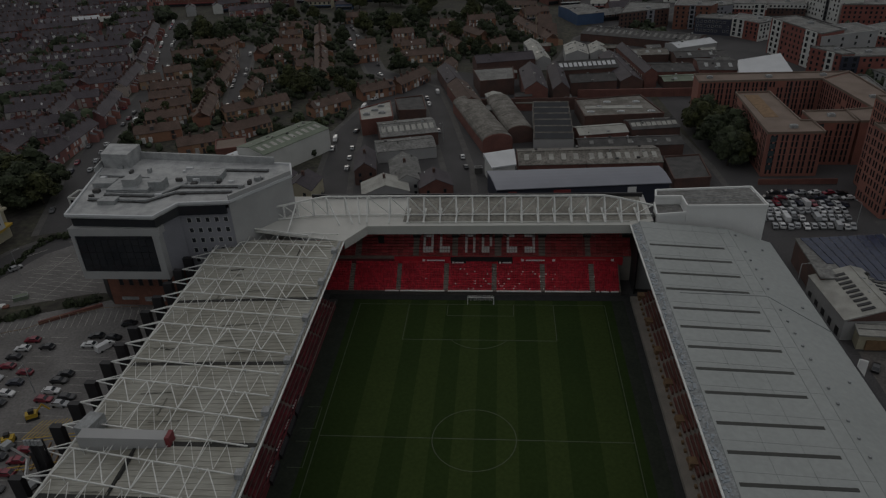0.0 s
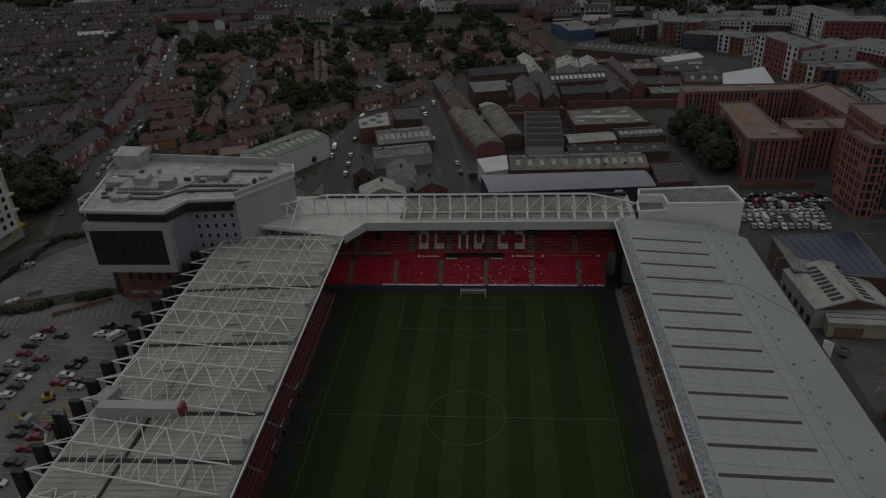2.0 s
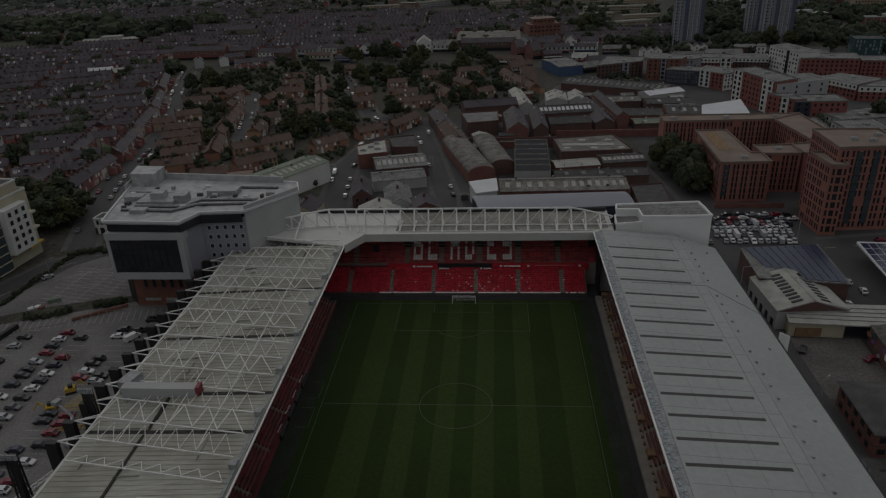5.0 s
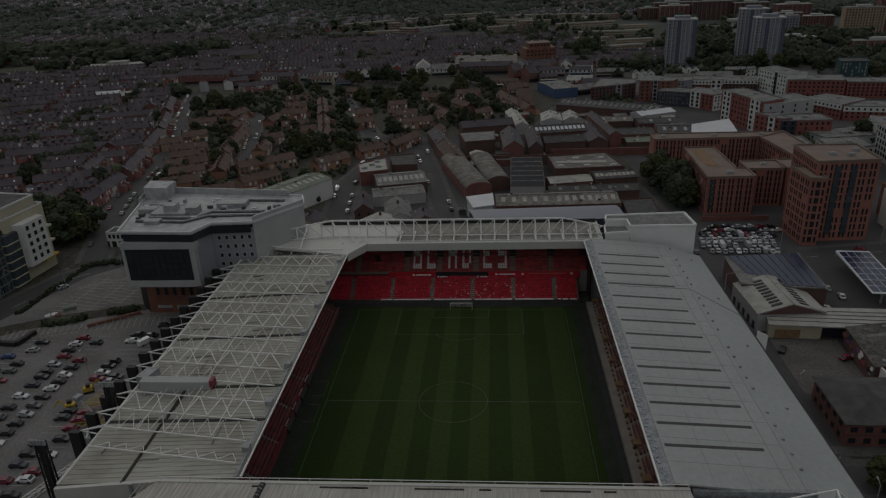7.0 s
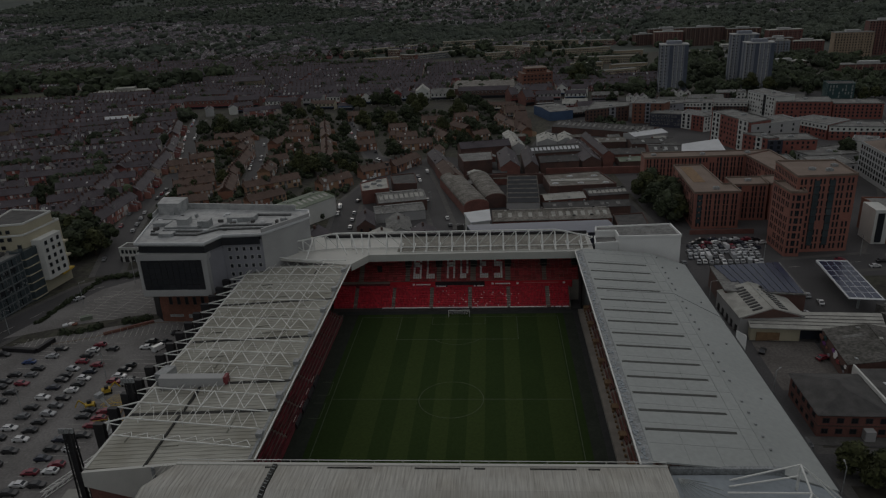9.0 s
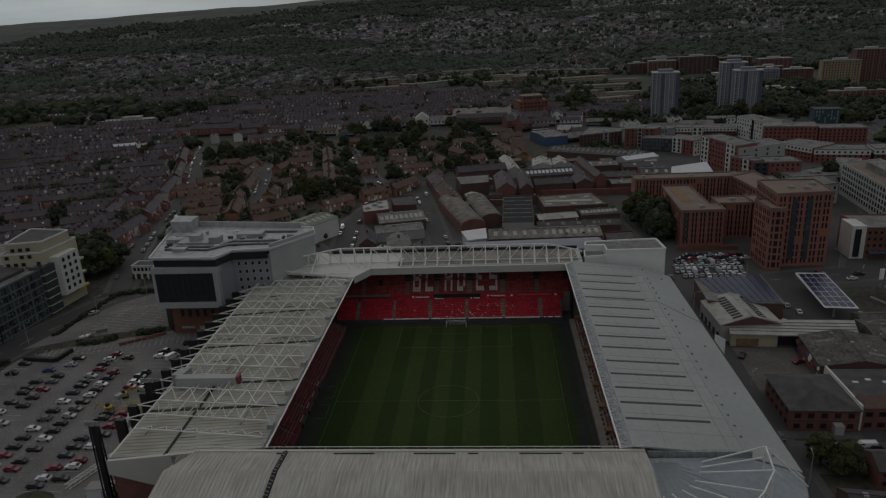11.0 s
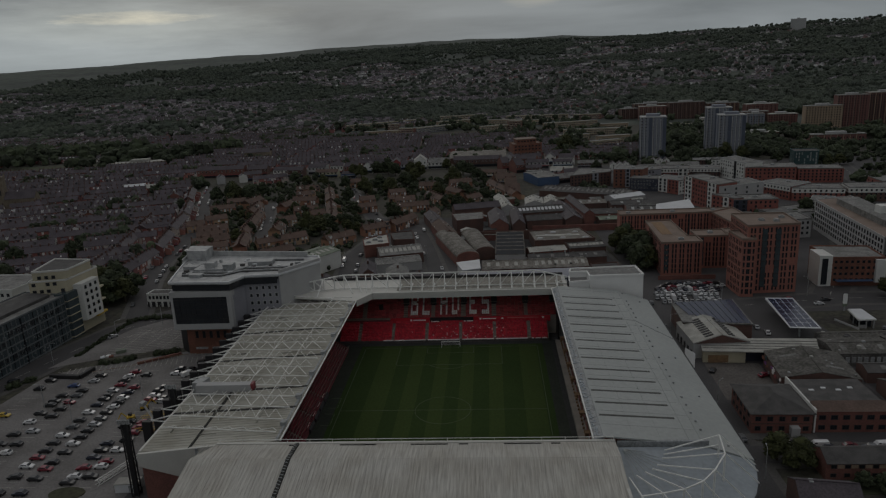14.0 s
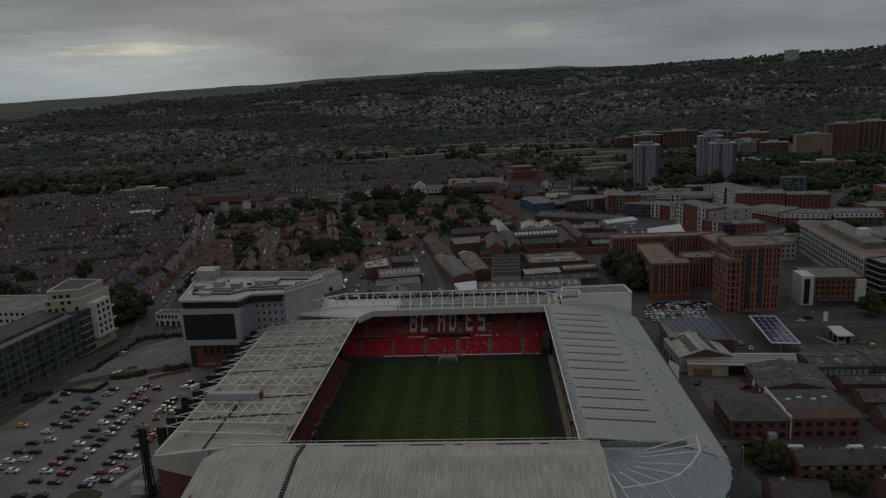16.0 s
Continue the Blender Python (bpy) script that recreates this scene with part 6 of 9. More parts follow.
def shed(name, label, pts, eaves, ridge, wall, roof, along="y", lights=0, light_mat="glass_light", category="shed", group=""):
    """A pitched shed on a plan."""
    o, turn, w, d = edge_frame(pts)
    s = thing(name, label, category, o.x, o.y, 0, turn, group=group, kind="" if group else "structure")
    x0, x1, y0, y1 = -w / 2, w / 2, -d / 2, d / 2
    part("wall", one(gable_wall, x0, x1, y0, y1, eaves, ridge, along), M[wall], s)
    part("roof", one(gable, x0, x1, y0, y1, eaves, ridge, 0.25, along), M[roof], s)
    slope = (ridge - eaves) / ((w if along == "y" else d) / 2)
    rng = random.Random(int(abs(o.x * 7 + o.y)))
    for k in range(lights):
        side = -1 if k % 2 else 1
        if along == "y":
            cx, cy = side * w * 0.25, y0 + d * (k + 0.7) / (lights + 0.4)
            z = ridge - abs(cx) * slope + 0.06
            bm = bmesh.new()
            hw, hd = w * 0.11, min(0.8, d * 0.03 + 0.4)
            v = [bm.verts.new((cx + sx * hw, cy + sy * hd, ridge - abs(cx + sx * hw) * slope + 0.07)) for sx, sy in ((-1, -1), (1, -1), (1, 1), (-1, 1))]
            bm.faces.new(v)
            low = [bm.verts.new((q.co.x, q.co.y, q.co.z - 0.15)) for q in v]
            for i in range(4):
                bm.faces.new((low[i], low[(i + 1) % 4], v[(i + 1) % 4], v[i]))
        else:
            cx, cy = x0 + w * (k + 0.7) / (lights + 0.4), -d * 0.22
            bm = bmesh.new()
            hw, hd = min(0.9, w * 0.03 + 0.3), d * 0.11
            v = [bm.verts.new((cx + sx * hw, cy + sy * hd, ridge - abs(cy + sy * hd) * slope + 0.07)) for sx, sy in ((-1, -1), (1, -1), (1, 1), (-1, 1))]
            bm.faces.new(v)
            low = [bm.verts.new((q.co.x, q.co.y, q.co.z - 0.15)) for q in v]
            for i in range(4):
                bm.faces.new((low[i], low[(i + 1) % 4], v[(i + 1) % 4], v[i]))
        part("rooflight", bm, M[light_mat], s)
    big = w * d > 200
    for k in range(int(w * d / 55) if big else 1):
        ux, uy = rng.uniform(-0.46, 0.46) * w, rng.uniform(-0.46, 0.46) * d
        off = abs(ux) if along == "y" else abs(uy)
        zz = ridge - off * slope
        sx, sy = rng.uniform(0.4, 1.4), rng.uniform(0.4, 1.6)
        part("roof_vent" if k % 2 else "roof_patch", one(box, ux - sx / 2, ux + sx / 2, uy - sy / 2, uy + sy / 2, zz - 0.6, zz + (rng.uniform(0.3, 0.9) if k % 2 else 0.12)), M[rng.choice(("plant", "roof_dk", "roof_lt", "roof_flat"))], s)
    part("ridge_cap", bars(((0, y0, ridge + 0.03), (0, y1, ridge + 0.03)) if along == "y" else ((x0, 0, ridge + 0.03), (x1, 0, ridge + 0.03)), w=0.3), M[roof], s)
    return s


def barrel(name, label, pts, eaves, rise, wall, roof):
    """A shed with a rounded roof along its length."""
    o, turn, w, d = edge_frame(pts)
    s = thing(name, label, "shed", o.x, o.y, 0, turn, kind="structure")
    arcp = [(w / 2 * math.cos(a), eaves + rise * math.sin(a)) for a in (math.pi * k / 10 for k in range(11))]
    part("wall", one(profile, [(-w / 2, 0), (w / 2, 0), *[(x * 0.99, z - 0.1) for x, z in arcp]], "y", -d / 2, d / 2), M[wall], s)
    outer = [(x * 1.02, z + 0.08) for x, z in arcp]
    inner = [(x * 1.0, z - 0.05) for x, z in arcp][::-1]
    part("roof", one(profile, outer + inner, "y", -d / 2 + 0.5, d / 2 - 0.5), M[roof], s)
    for k in range(7):
        y = -d / 2 + d * (k + 0.5) / 7
        part("rib", bars(*[((p[0], y, p[1] + 0.02), (q[0], y, q[1] + 0.02)) for p, q in zip(outer, outer[1:])], w=0.14), M[roof], s)
    return s


def sawtooth(name, label, pts, h, teeth, wall, roof, light="glass_light"):
    o, turn, w, d = edge_frame(pts)
    s = thing(name, label, "factory", o.x, o.y, 0, turn, kind="structure")
    part("wall", one(box, -w / 2, w / 2, -d / 2, d / 2, -0.05, h), M[wall], s)
    t = d / teeth
    for k in range(teeth):
        y = -d / 2 + t * k
        part("roof_tooth", one(profile, [(y, h - 0.05), (y + t * 0.96, h - 0.05), (y + t * 0.96, h + 0.3), (y + t * 0.25, h + t * 0.32), (y, h + 0.2)], "x", -w / 2, w / 2), M[roof], s)
        part("north_light", one(profile, [(y + 0.02, h + 0.25), (y + t * 0.2, h + t * 0.27), (y + t * 0.17, h + t * 0.28), (y - 0.02, h + 0.3)], "x", -w / 2 + 0.5, w / 2 - 0.5), M[light], s)
    return s


flat_works = block("workshop", "flat-roofed workshop with a white roof", "workshop", [(-58, 189.4), (-44, 194.3), (-48.8, 218), (-62, 206)], 7, "brick_red", "roof_lt", kind="structure")
units(flat_works, [(-54, 204), (-50, 200), (-52, 210), (-57, 198)], 7, (3, 2, 1))
shed("workshop", "grey factory unit with rows of small rooflights", [(-47, 170), (-23, 178), (-26, 196), (-50.5, 191.5)], 6, 8.2, "brick_dk", "roof_flat", "x", 9, "roof_lt")
shed("workshop", "long grey shed with a shallow sheet roof", [(-46.5, 157), (-22.5, 161), (-24, 177), (-48, 169)], 5, 6.4, "render_lt", "roof_flat", "x", 0)
block("workshop", "dark flat-roofed workshop", "workshop", [(-43, 206), (-30, 206.5), (-34, 229), (-47.5, 225)], 6, "brick_dk", "roof_dk", kind="structure")
barrel("barrel_shed", "brick shed with a rounded stained roof", [(-2, 165), (10, 171), (-6.2, 226), (-17.9, 220)], 5.0, 3.0, "brick_red", "roof_asb")
barrel("barrel_shed", "smaller brick shed with a rounded roof", [(8.6, 175), (18.7, 181.6), (9.2, 227), (-2.3, 224)], 5.0, 2.8, "brick_dk", "roof_asb")
sawtooth("sawtooth_factory", "factory with a sawtooth roof and glazed strips", [(19.3, 164.3), (35.2, 167), (37.2, 215.3), (19.8, 214.5)], 6.2, 6, "render_lt", "roof_asb", "glass")
shed("street_terrace", "row of brick workshops along the street", [(-13, 212), (-5, 222), (-13, 253), (-23, 248)], 6, 9, "brick_red", "tile_brown", "y")
shed("street_terrace", "row of brick workshops along the street", [(-22.5, 250), (-14.5, 254), (-22, 284), (-31, 280)], 6, 9, "brick_dk", "slate", "y")
shed("gabled_works", "tall sooty brick works with a steep gable", [(17, 226), (28, 229), (26, 268), (15, 262)], 9, 13, "brick_red", "slate", "y")
shed("gabled_works", "sooty brick works with a slate roof", [(31, 229), (39, 232), (38, 275), (30, 270)], 8, 11.5, "brick_dk", "slate", "y")
block("brick_works", "dark brick courtyard works", "works", [(-5.5, 245), (12, 249), (11.5, 272), (-10, 268)], 8, "brick_dk", "roof_flat", kind="structure")
shed("brick_range", "dark brick workshop range with many windows", [(-8, 282), (24, 290), (22, 302), (-12, 294)], 8, 11, "brick_dk", "slate", "x", 0)
shed("brick_range", "courtyard range with a row of white rooflights", [(36, 264), (68, 268), (66, 283), (34, 277)], 8, 11, "brick_dk", "roof_dk", "x", 12, "roof_white")
shed("brick_range", "courtyard range with arched windows", [(40, 244), (64, 247), (63, 259), (40, 256)], 7, 9.5, "brick_dk", "roof_dk", "x", 0)
shed("brick_range", "slate-roofed range along the works street", [(66, 248), (78, 250), (72, 305), (62, 300)], 6, 9, "brick_dk", "slate", "y", 0)
street_range = shed("brick_range", "long red brick range along the works street", [(80, 254), (86, 259), (79, 316), (73, 312)], 8, 10.5, "brick_red", "slate", "y", 0)
facade(street_range, (-4.6, 30), (-4.6, -30), 1, 7.6, 2, 16, 1.1, 1.7, "win_white", "glass", margin=1)
shed("workshop", "workshop with a dark felt roof", [(86, 267), (108, 270), (109, 284), (87, 287)], 5, 6.8, "brick_red", "roof_dk", "x", 0)
shed("workshop", "red brick works with a low roof", [(110, 264), (131, 269), (134, 292), (112, 288)], 6, 7.6, "brick_red", "roof_dk", "x", 3)
shed("workshop", "low works with patched sheet roofs", [(79, 306), (101, 308), (104, 321), (79, 322)], 4.5, 6, "brick_dk", "roof_asb", "x", 3)
shed("workshop", "low works with a felt roof", [(103, 296), (132, 298), (134, 313), (105, 312)], 5, 6.5, "brick_dk", "roof_dk", "x", 2)
shed("workshop", "white-roofed shed", [(107, 316), (133, 331), (133, 342), (108, 334)], 5, 6.6, "render_lt", "roof_white", "x", 0)
shed("workshop", "low shed with a mossy green roof", [(88, 253), (111, 256), (113, 266), (90, 266)], 4, 5, "brick_dk", "green_roof", "x", 2)
structure("yard_wall", one(box, 44, 112, 240.6, 241.4, -0.1, 4.2), M["brick_red"], "long red brick yard wall", "wall")
structure("yard_wall", one(box, -8, 42, 222.4, 223.0, -0.1, 6.0), M["brick_dk"], "tall sooty brick wall between the works", "wall")
shed("white_roofed_shed", "shed with a white sheet roof", [(25, 292), (34, 297), (27, 342), (20, 336)], 6, 8.5, "render_lt", "roof_lt", "y", 6, "glass")
shed("white_roofed_shed", "shed with a white sheet roof", [(43, 302), (56, 308), (57, 332), (43, 326)], 6, 8.5, "render_lt", "roof_lt", "y", 4, "glass")
shed("white_roofed_shed", "shed with a white sheet roof", [(57, 304), (67, 308), (68, 331), (58, 325)], 6, 8.5, "render_lt", "roof_lt", "y", 4, "glass")
rng = random.Random(616)
for k in range(26):                               # lean-tos, stores and containers in the works yards
    x, y = rng.uniform(-4, 128), rng.uniform(176, 345)
    if road_gap(x, y) < 3 or x > 128 - (y - 240) * 0.05 or (84 < x and y < 245):
        continue
    eaves = rng.uniform(2.6, 6.6)
    shed("lean_to_store", "small store between the works", [(x, y), (x + rng.uniform(5, 11), y + 1), (x + rng.uniform(5, 11), y + rng.uniform(5, 9)), (x, y + rng.uniform(5, 8))], eaves, eaves + 1.1, rng.choice(("brick_red", "brick_dk", "render_lt")), rng.choice(("roof_asb", "roof_lt", "roof_dk", "roof_flat", "slate")), rng.choice("xy"), 0, group="stores in the yards")
blue = shed("blue_warehouse", "blue clad warehouse with a red side wall", [(50, 440), (61, 406), (77, 423), (66, 458)], 7.6, 8.6, "blue_sheet", "roof_flat", "y")
part("side_wall", one(prism, [(49.6, 440), (60.8, 405.6), (61.2, 406.2), (50.2, 440.4)], -0.05, 4.6), M["red_sheet"], blue)
shed("long_market_hall", "long grey low-pitched hall", [(61, 356), (128, 332), (129, 348), (65, 394)], 5, 7.4, "brick_dk", "roof_dk", "x", 18, "roof_flat")
shed("works_hall", "low dark-roofed hall between the workshops", [(36.8, 160), (78, 162), (80, 173.5), (36.8, 170)], 4.8, 6.4, "brick_dk", "roof_dk", "x", 5, "roof_flat")
shed("works_hall", "hall with a pale sheet roof", [(37.2, 172.4), (58, 176.5), (59.2, 187.3), (37.8, 184)], 5.2, 6.6, "brick_red", "roof_lt", "x", 0)
shed("works_hall", "works hall with two rows of pale rooflights", [(60.0, 178), (80.5, 181), (81.6, 194), (60.6, 191)], 5.4, 7.0, "brick_dk", "roof_dk", "x", 9, "roof_lt")
block("flat_works", "low dark flat-roofed stores beside the long hall", "works", [(68.5, 128), (82, 130), (83, 152), (69, 150)], 4, "brick_dk", "roof_dk", kind="structure")
tops = block("flat_works", "flat-roofed works with white rooflights", "works", [(42.7, 193.5), (78, 196.5), (72, 224), (40.5, 218)], 6, "brick_dk", "roof_asb", kind="structure")
units(tops, [(46 + 4.5 * k, 200 + (k % 3) * 7) for k in range(7)], 6, (3.2, 1.2, 0.5), "roof_white")
part("roof_strip", one(box, 44, 70, 204, 208, 5.9, 6.5), M["roof_lt"], tops)
shed("works_hall", "long fibre-cement hall with pale rooflights", [(37.6, 139.4), (66, 141), (67, 158), (38, 157)], 6.0, 8.2, "brick_red", "roof_asb", "x", 8, "roof_lt")
shed("works_hall", "long grey hall with patched roof sheets", [(11.8, 139.4), (37.4, 139.2), (37.8, 157), (12, 155.2)], 6.0, 8.2, "brick_red", "roof_asb", "x", 5, "roof_lt")
lil = thing("distribution_shed", "lilac-grey curved roof shed with a navy front", "warehouse", kind="structure")
part("wall", one(prism, [(4, 113.2), (64.5, 118.4), (63, 132.5), (0.4, 129.2)], -0.05, 7.0), M["navy"], lil)
bm = bmesh.new()
rows = []
for k in range(7):
    a = k / 6
    rows.append([bm.verts.new((4.2 + a * (0.3 - 4.2) - 0.3, 112.6 + a * 16.9, 7.0 + 1.3 * math.sin(math.pi * (0.12 + a * 0.75)))), bm.verts.new((64.8 + a * (63.2 - 64.8) + 0.3, 117.8 + a * 15.2, 7.0 + 1.3 * math.sin(math.pi * (0.12 + a * 0.75))))])
for p, q in zip(rows, rows[1:]):
    bm.faces.new((p[0], p[1], q[1], q[0]))
geom = bmesh.ops.extrude_face_region(bm, geom=list(bm.faces))
bmesh.ops.translate(bm, verts=[v for v in geom["geom"] if isinstance(v, bmesh.types.BMVert)], vec=(0, 0, 0.25))
bmesh.ops.recalc_face_normals(bm, faces=bm.faces)
part("roof", bm, M["roof_lilac"], lil, "curved lilac-grey roof")
for k, (x0, x1) in enumerate(((8, 11), (24, 30), (50, 53))):
    part("sign_panel", one(box, x0, x1, 113.0 + 0.085 * x0 - 0.3, 113.4 + 0.085 * x0 - 0.3, 4.5, 6.5), M["red_sheet"] if k < 2 else M["white_clad"], lil)
wtent = thing("white_canopy", "white sheet canopy beside the sheds", "canopy", kind="structure")
part("roof", one(prism, [(2, 131.4), (11.3, 135), (10.6, 149.4), (-1.5, 144.4)], 7.6, (8.2, 8.0, 8.6, 8.8)), M["roof_white"], wtent)
part("wall", one(prism, [(2.4, 132), (10.8, 135.4), (10.2, 148.8), (-1, 144)], -0.05, 7.7), M["render_white"], wtent)
shed("white_hall", "tall white hall with a green-grey roof", [(-89.6, 140.6), (-71, 169), (-81, 185), (-101.7, 152.6)], 10, 11.5, "render_white", "green_roof", "x", 10, "roof_lt")
shed("white_annex", "low white annex with a pale roof", [(-106, 135.6), (-93.4, 150.6), (-105, 160.5), (-115.3, 143.3)], 5.6, 6.6, "render_white", "roof_white", "x")
block("brick_store", "low red brick store", "store", [(-116, 160), (-104, 164), (-108, 176), (-120, 172)], 5, "brick_red", "roof_flat_brown", kind="structure")
for pts, wall, roof in (([(-51, 134), (-42.8, 136), (-46, 155), (-54, 153)], "brick_dk", "slate"), ([(-34.9, 121), (-22.9, 125.5), (-29, 149), (-38, 143)], "render_lt", "roof_flat"),
                        ([(-44.3, 113), (-27.2, 115), (-29.7, 127.6), (-46, 122.7)], "render_lt", "roof_lt"), ([(-74, 118), (-64, 116), (-62, 128), (-73, 131)], "render_cream", "slate"),
                        ([(-86, 122), (-76, 119), (-73, 133), (-84, 136)], "render_white", "slate"), ([(-24, 118), (-12, 120), (-14, 132), (-26, 129)], "brick_red", "slate")):
    s = shed("corner_house", "gabled house by the workshops", pts, 6.0, 9.2, wall, roof, "y", category="house", group="gabled houses")
    o, turn, w, d = edge_frame(pts)
    for x in (-w * 0.25, w * 0.25):
        for z in (1.6, 4.3):
            share("window", window_mesh(1.1, 1.4, "dark", "glass"), s, pose(x, -d / 2 - 0.02, z, 0, 0, 0))
    part("chimney", one(box, -0.5, 0.5, 0.4, 1.4, 8.4, 10.6), M["brick_dk"], s)

# ---- yards and works beside the right stand ----
sol = thing("solar_warehouse", "brick warehouse with solar panels on its roof", "warehouse", kind="structure")
part("wall", one(prism, [(91.6, 55.4), (116.6, 51.2), (118.2, 79.2), (92.4, 76.4)], -0.05, 7.6), M["brick_dk"], sol)
part("roof", one(prism, [(91.2, 54.9), (116.8, 50.7), (118.5, 79.5), (92.2, 76.6)], 7.5, 7.95), M["roof_flat"], sol)
SOL = [Vector(p) for p in ((96.4, 54.6), (116.2, 51.4), (117.9, 78.9), (93.4, 76.4))]
for i in range(9):
    for j in range(6):
        if i == 0 and j < 2:
            continue
        u0, u1, v0, v1 = (i + 0.06) / 9, (i + 0.94) / 9, (j + 0.03) / 6, (j + 0.97) / 6
        q = [SOL[0] * (1 - u) * (1 - v) + SOL[1] * u * (1 - v) + SOL[2] * u * v + SOL[3] * (1 - u) * v for u, v in ((u0, v0), (u1, v0), (u1, v1), (u0, v1))]
        part("solar_panel", one(prism, [tuple(p) for p in q], 7.9, (8.1, 8.1, 8.25, 8.25)), M["solar"], sol)
car_solar = thing("solar_canopy", "car canopy covered in solar panels with a white rim", "canopy", kind="structure")
CAN = [(131, 52), (142.1, 50.6), (145.1, 84.2), (134.1, 85.1)]
part("roof", one(prism, CAN, 5.5, (5.7, 5.7, 6.3, 6.3)), M["roof_white"], car_solar)
for i in range(4):
    for j in range(7):
        a, b, c, d = (Vector(p) for p in CAN)
        q = [a + (b - a) * u + (d - a) * v + (c - d - b + a) * u * v for u, v in ((0.05 + 0.23 * i, 0.03 + 0.135 * j), (0.26 + 0.23 * i, 0.03 + 0.135 * j), (0.26 + 0.23 * i, 0.155 + 0.135 * j), (0.05 + 0.23 * i, 0.155 + 0.135 * j))]
        zz = 5.72 + 0.6 * (0.09 + 0.135 * j)
        part("solar_panel", one(prism, [tuple(p) for p in q], zz - 0.2, (zz - 0.02, zz - 0.02, zz + 0.07, zz + 0.07)), M["solar"], car_solar)
for x, y in ((136.5, 56), (139, 79)):
    part("post", one(box, x - 0.3, x + 0.3, y - 0.3, y + 0.3, 0, 5.6), M["plant"], car_solar)
gs = shed("gabled_shed", "white shed with a stone-coloured roof and dark vents", [(91.4, 37.4), (110.6, 38.4), (110.8, 59.2), (89.4, 58.8)], 6.2, 9.2, "render_lt", "roof_lt", "y")
part("gable_brick", one(profile, [(-9.6, 5.9), (9.6, 5.9), (0, 8.9)], "y", -10.75, -10.5), M["brick_dk"], gs, "brick gable")
for k in range(9):
    y = -9 + 2.0 * k
    part("roof_vent", one(profile, [(-5.6, 7.62), (-2.6, 8.55), (-2.6, 8.75), (-5.6, 7.82)], "y", y, y + 0.95), M["dark"], gs)
    part("roof_vent", one(profile, [(2.6, 8.5), (5.4, 7.62), (5.4, 7.82), (2.6, 8.7)], "y", y, y + 0.8), M["dark"], gs)
for k in range(5):
    part("side_door", one(box, -10.3, -10.1, -9 + 4 * k, -7.4 + 4 * k, 0.1, 2.6), M["dark"], gs)
tyre_shop = thing("low_depot", "low depot with a pale roof and an open dark front", "depot", kind="structure")
part("roof", one(prism, [(92.6, 33.0), (132.4, 29.5), (136.0, 41.0), (94.5, 43.5)], 4.6, (5.0, 5.0, 5.6, 5.6)), M["roof_lt"], tyre_shop)
part("wall", one(prism, [(93.2, 33.8), (108, 32.8), (108.4, 42.8), (94.9, 43)], -0.05, 4.7), M["render_cream"], tyre_shop)
part("front_wall", one(prism, [(108, 34.6), (132.6, 32.4), (134.6, 40.6), (108.2, 42.6)], -0.05, 4.5), M["navy"], tyre_shop, "dark navy shop front")
part("shutter", one(box, 95, 106, 33.2, 33.6, 0.2, 3.0), M["rust"], tyre_shop, "brown timber shutter")
for k in range(4):
    part("roof_seam", bars(((93.4 + 0.45 * k, 35.4 + 2.0 * k, 5.2 + 0.12 * k), (133 + 0.7 * k, 31.8 + 2.2 * k, 5.2 + 0.12 * k)), w=0.2), M["roof_flat"], tyre_shop)
lot = thing("garage_kiosk", "small garage kiosk with a white canopy roof and dark glass", "garage", kind="structure")
part("roof", one(prism, [(162.3, 63.2), (168.9, 63.4), (169.1, 75.2), (164.0, 75.2)], 3.75, 4.1), M["roof_white"], lot, "white canopy roof")
part("fascia", bars(((162.2, 63.1, 3.8), (169.0, 63.3, 3.8)), ((162.2, 63.1, 3.8), (163.9, 75.2, 3.8)), w=0.5), M["render_white"], lot)
part("wall", one(prism, [(163.6, 65.2), (168.3, 65.4), (168.5, 74.6), (164.6, 74.6)], -0.05, 3.8), M["glass"], lot, "dark glazed kiosk wall")
for x, y in ((162.8, 63.7), (168.5, 63.9), (163.4, 69.4), (165.6, 63.8)):
    part("post", one(box, x - 0.18, x + 0.18, y - 0.18, y + 0.18, -0.02, 3.8), M["render_lt"], lot)
part("counter", one(box, 163.0, 166.0, 63.9, 64.6, -0.02, 1.2), M["render_lt"], lot)
part("low_wall", one(prism, [(157.6, 73.0), (162.0, 62.0), (162.3, 62.1), (157.9, 73.1)], -0.02, 0.8), M["render_lt"], lot)
pylon = thing("garage_sign", "tall white and green garage price sign", "sign", 166.8, 84.0, 0)
part("panel", one(box, -0.85, 0.85, -0.2, 0.2, 3.2, 7.6), M["white_clad"], pylon)
part("band", one(box, -0.87, 0.87, -0.22, 0.22, 2.0, 3.2), M["green_roof"], pylon)
part("post", one(box, -0.2, 0.2, -0.15, 0.15, -0.02, 2.1), M["plant"], pylon)
front_works = shed("low_factory", "long low factory with a stained dark roof", [(136.6, 28.4), (158.4, 28.2), (159.6, 42.6), (137.2, 42.8)], 5, 6.2, "works_wall", "works_roof", "x", 3, "roof_flat")
shed("low_factory", "long low factory with a dark ribbed roof", [(158.8, 27.6), (190, 26), (192, 42), (160, 43)], 5.4, 6.4, "works_wall", "works_roof", "x", 6, "dark")
shed("low_factory", "long low factory with a dark roof", [(139, 43.6), (200, 43.4), (202, 52), (140, 50)], 4.2, 5.2, "works_wall", "works_roof", "x", 4, "dark")
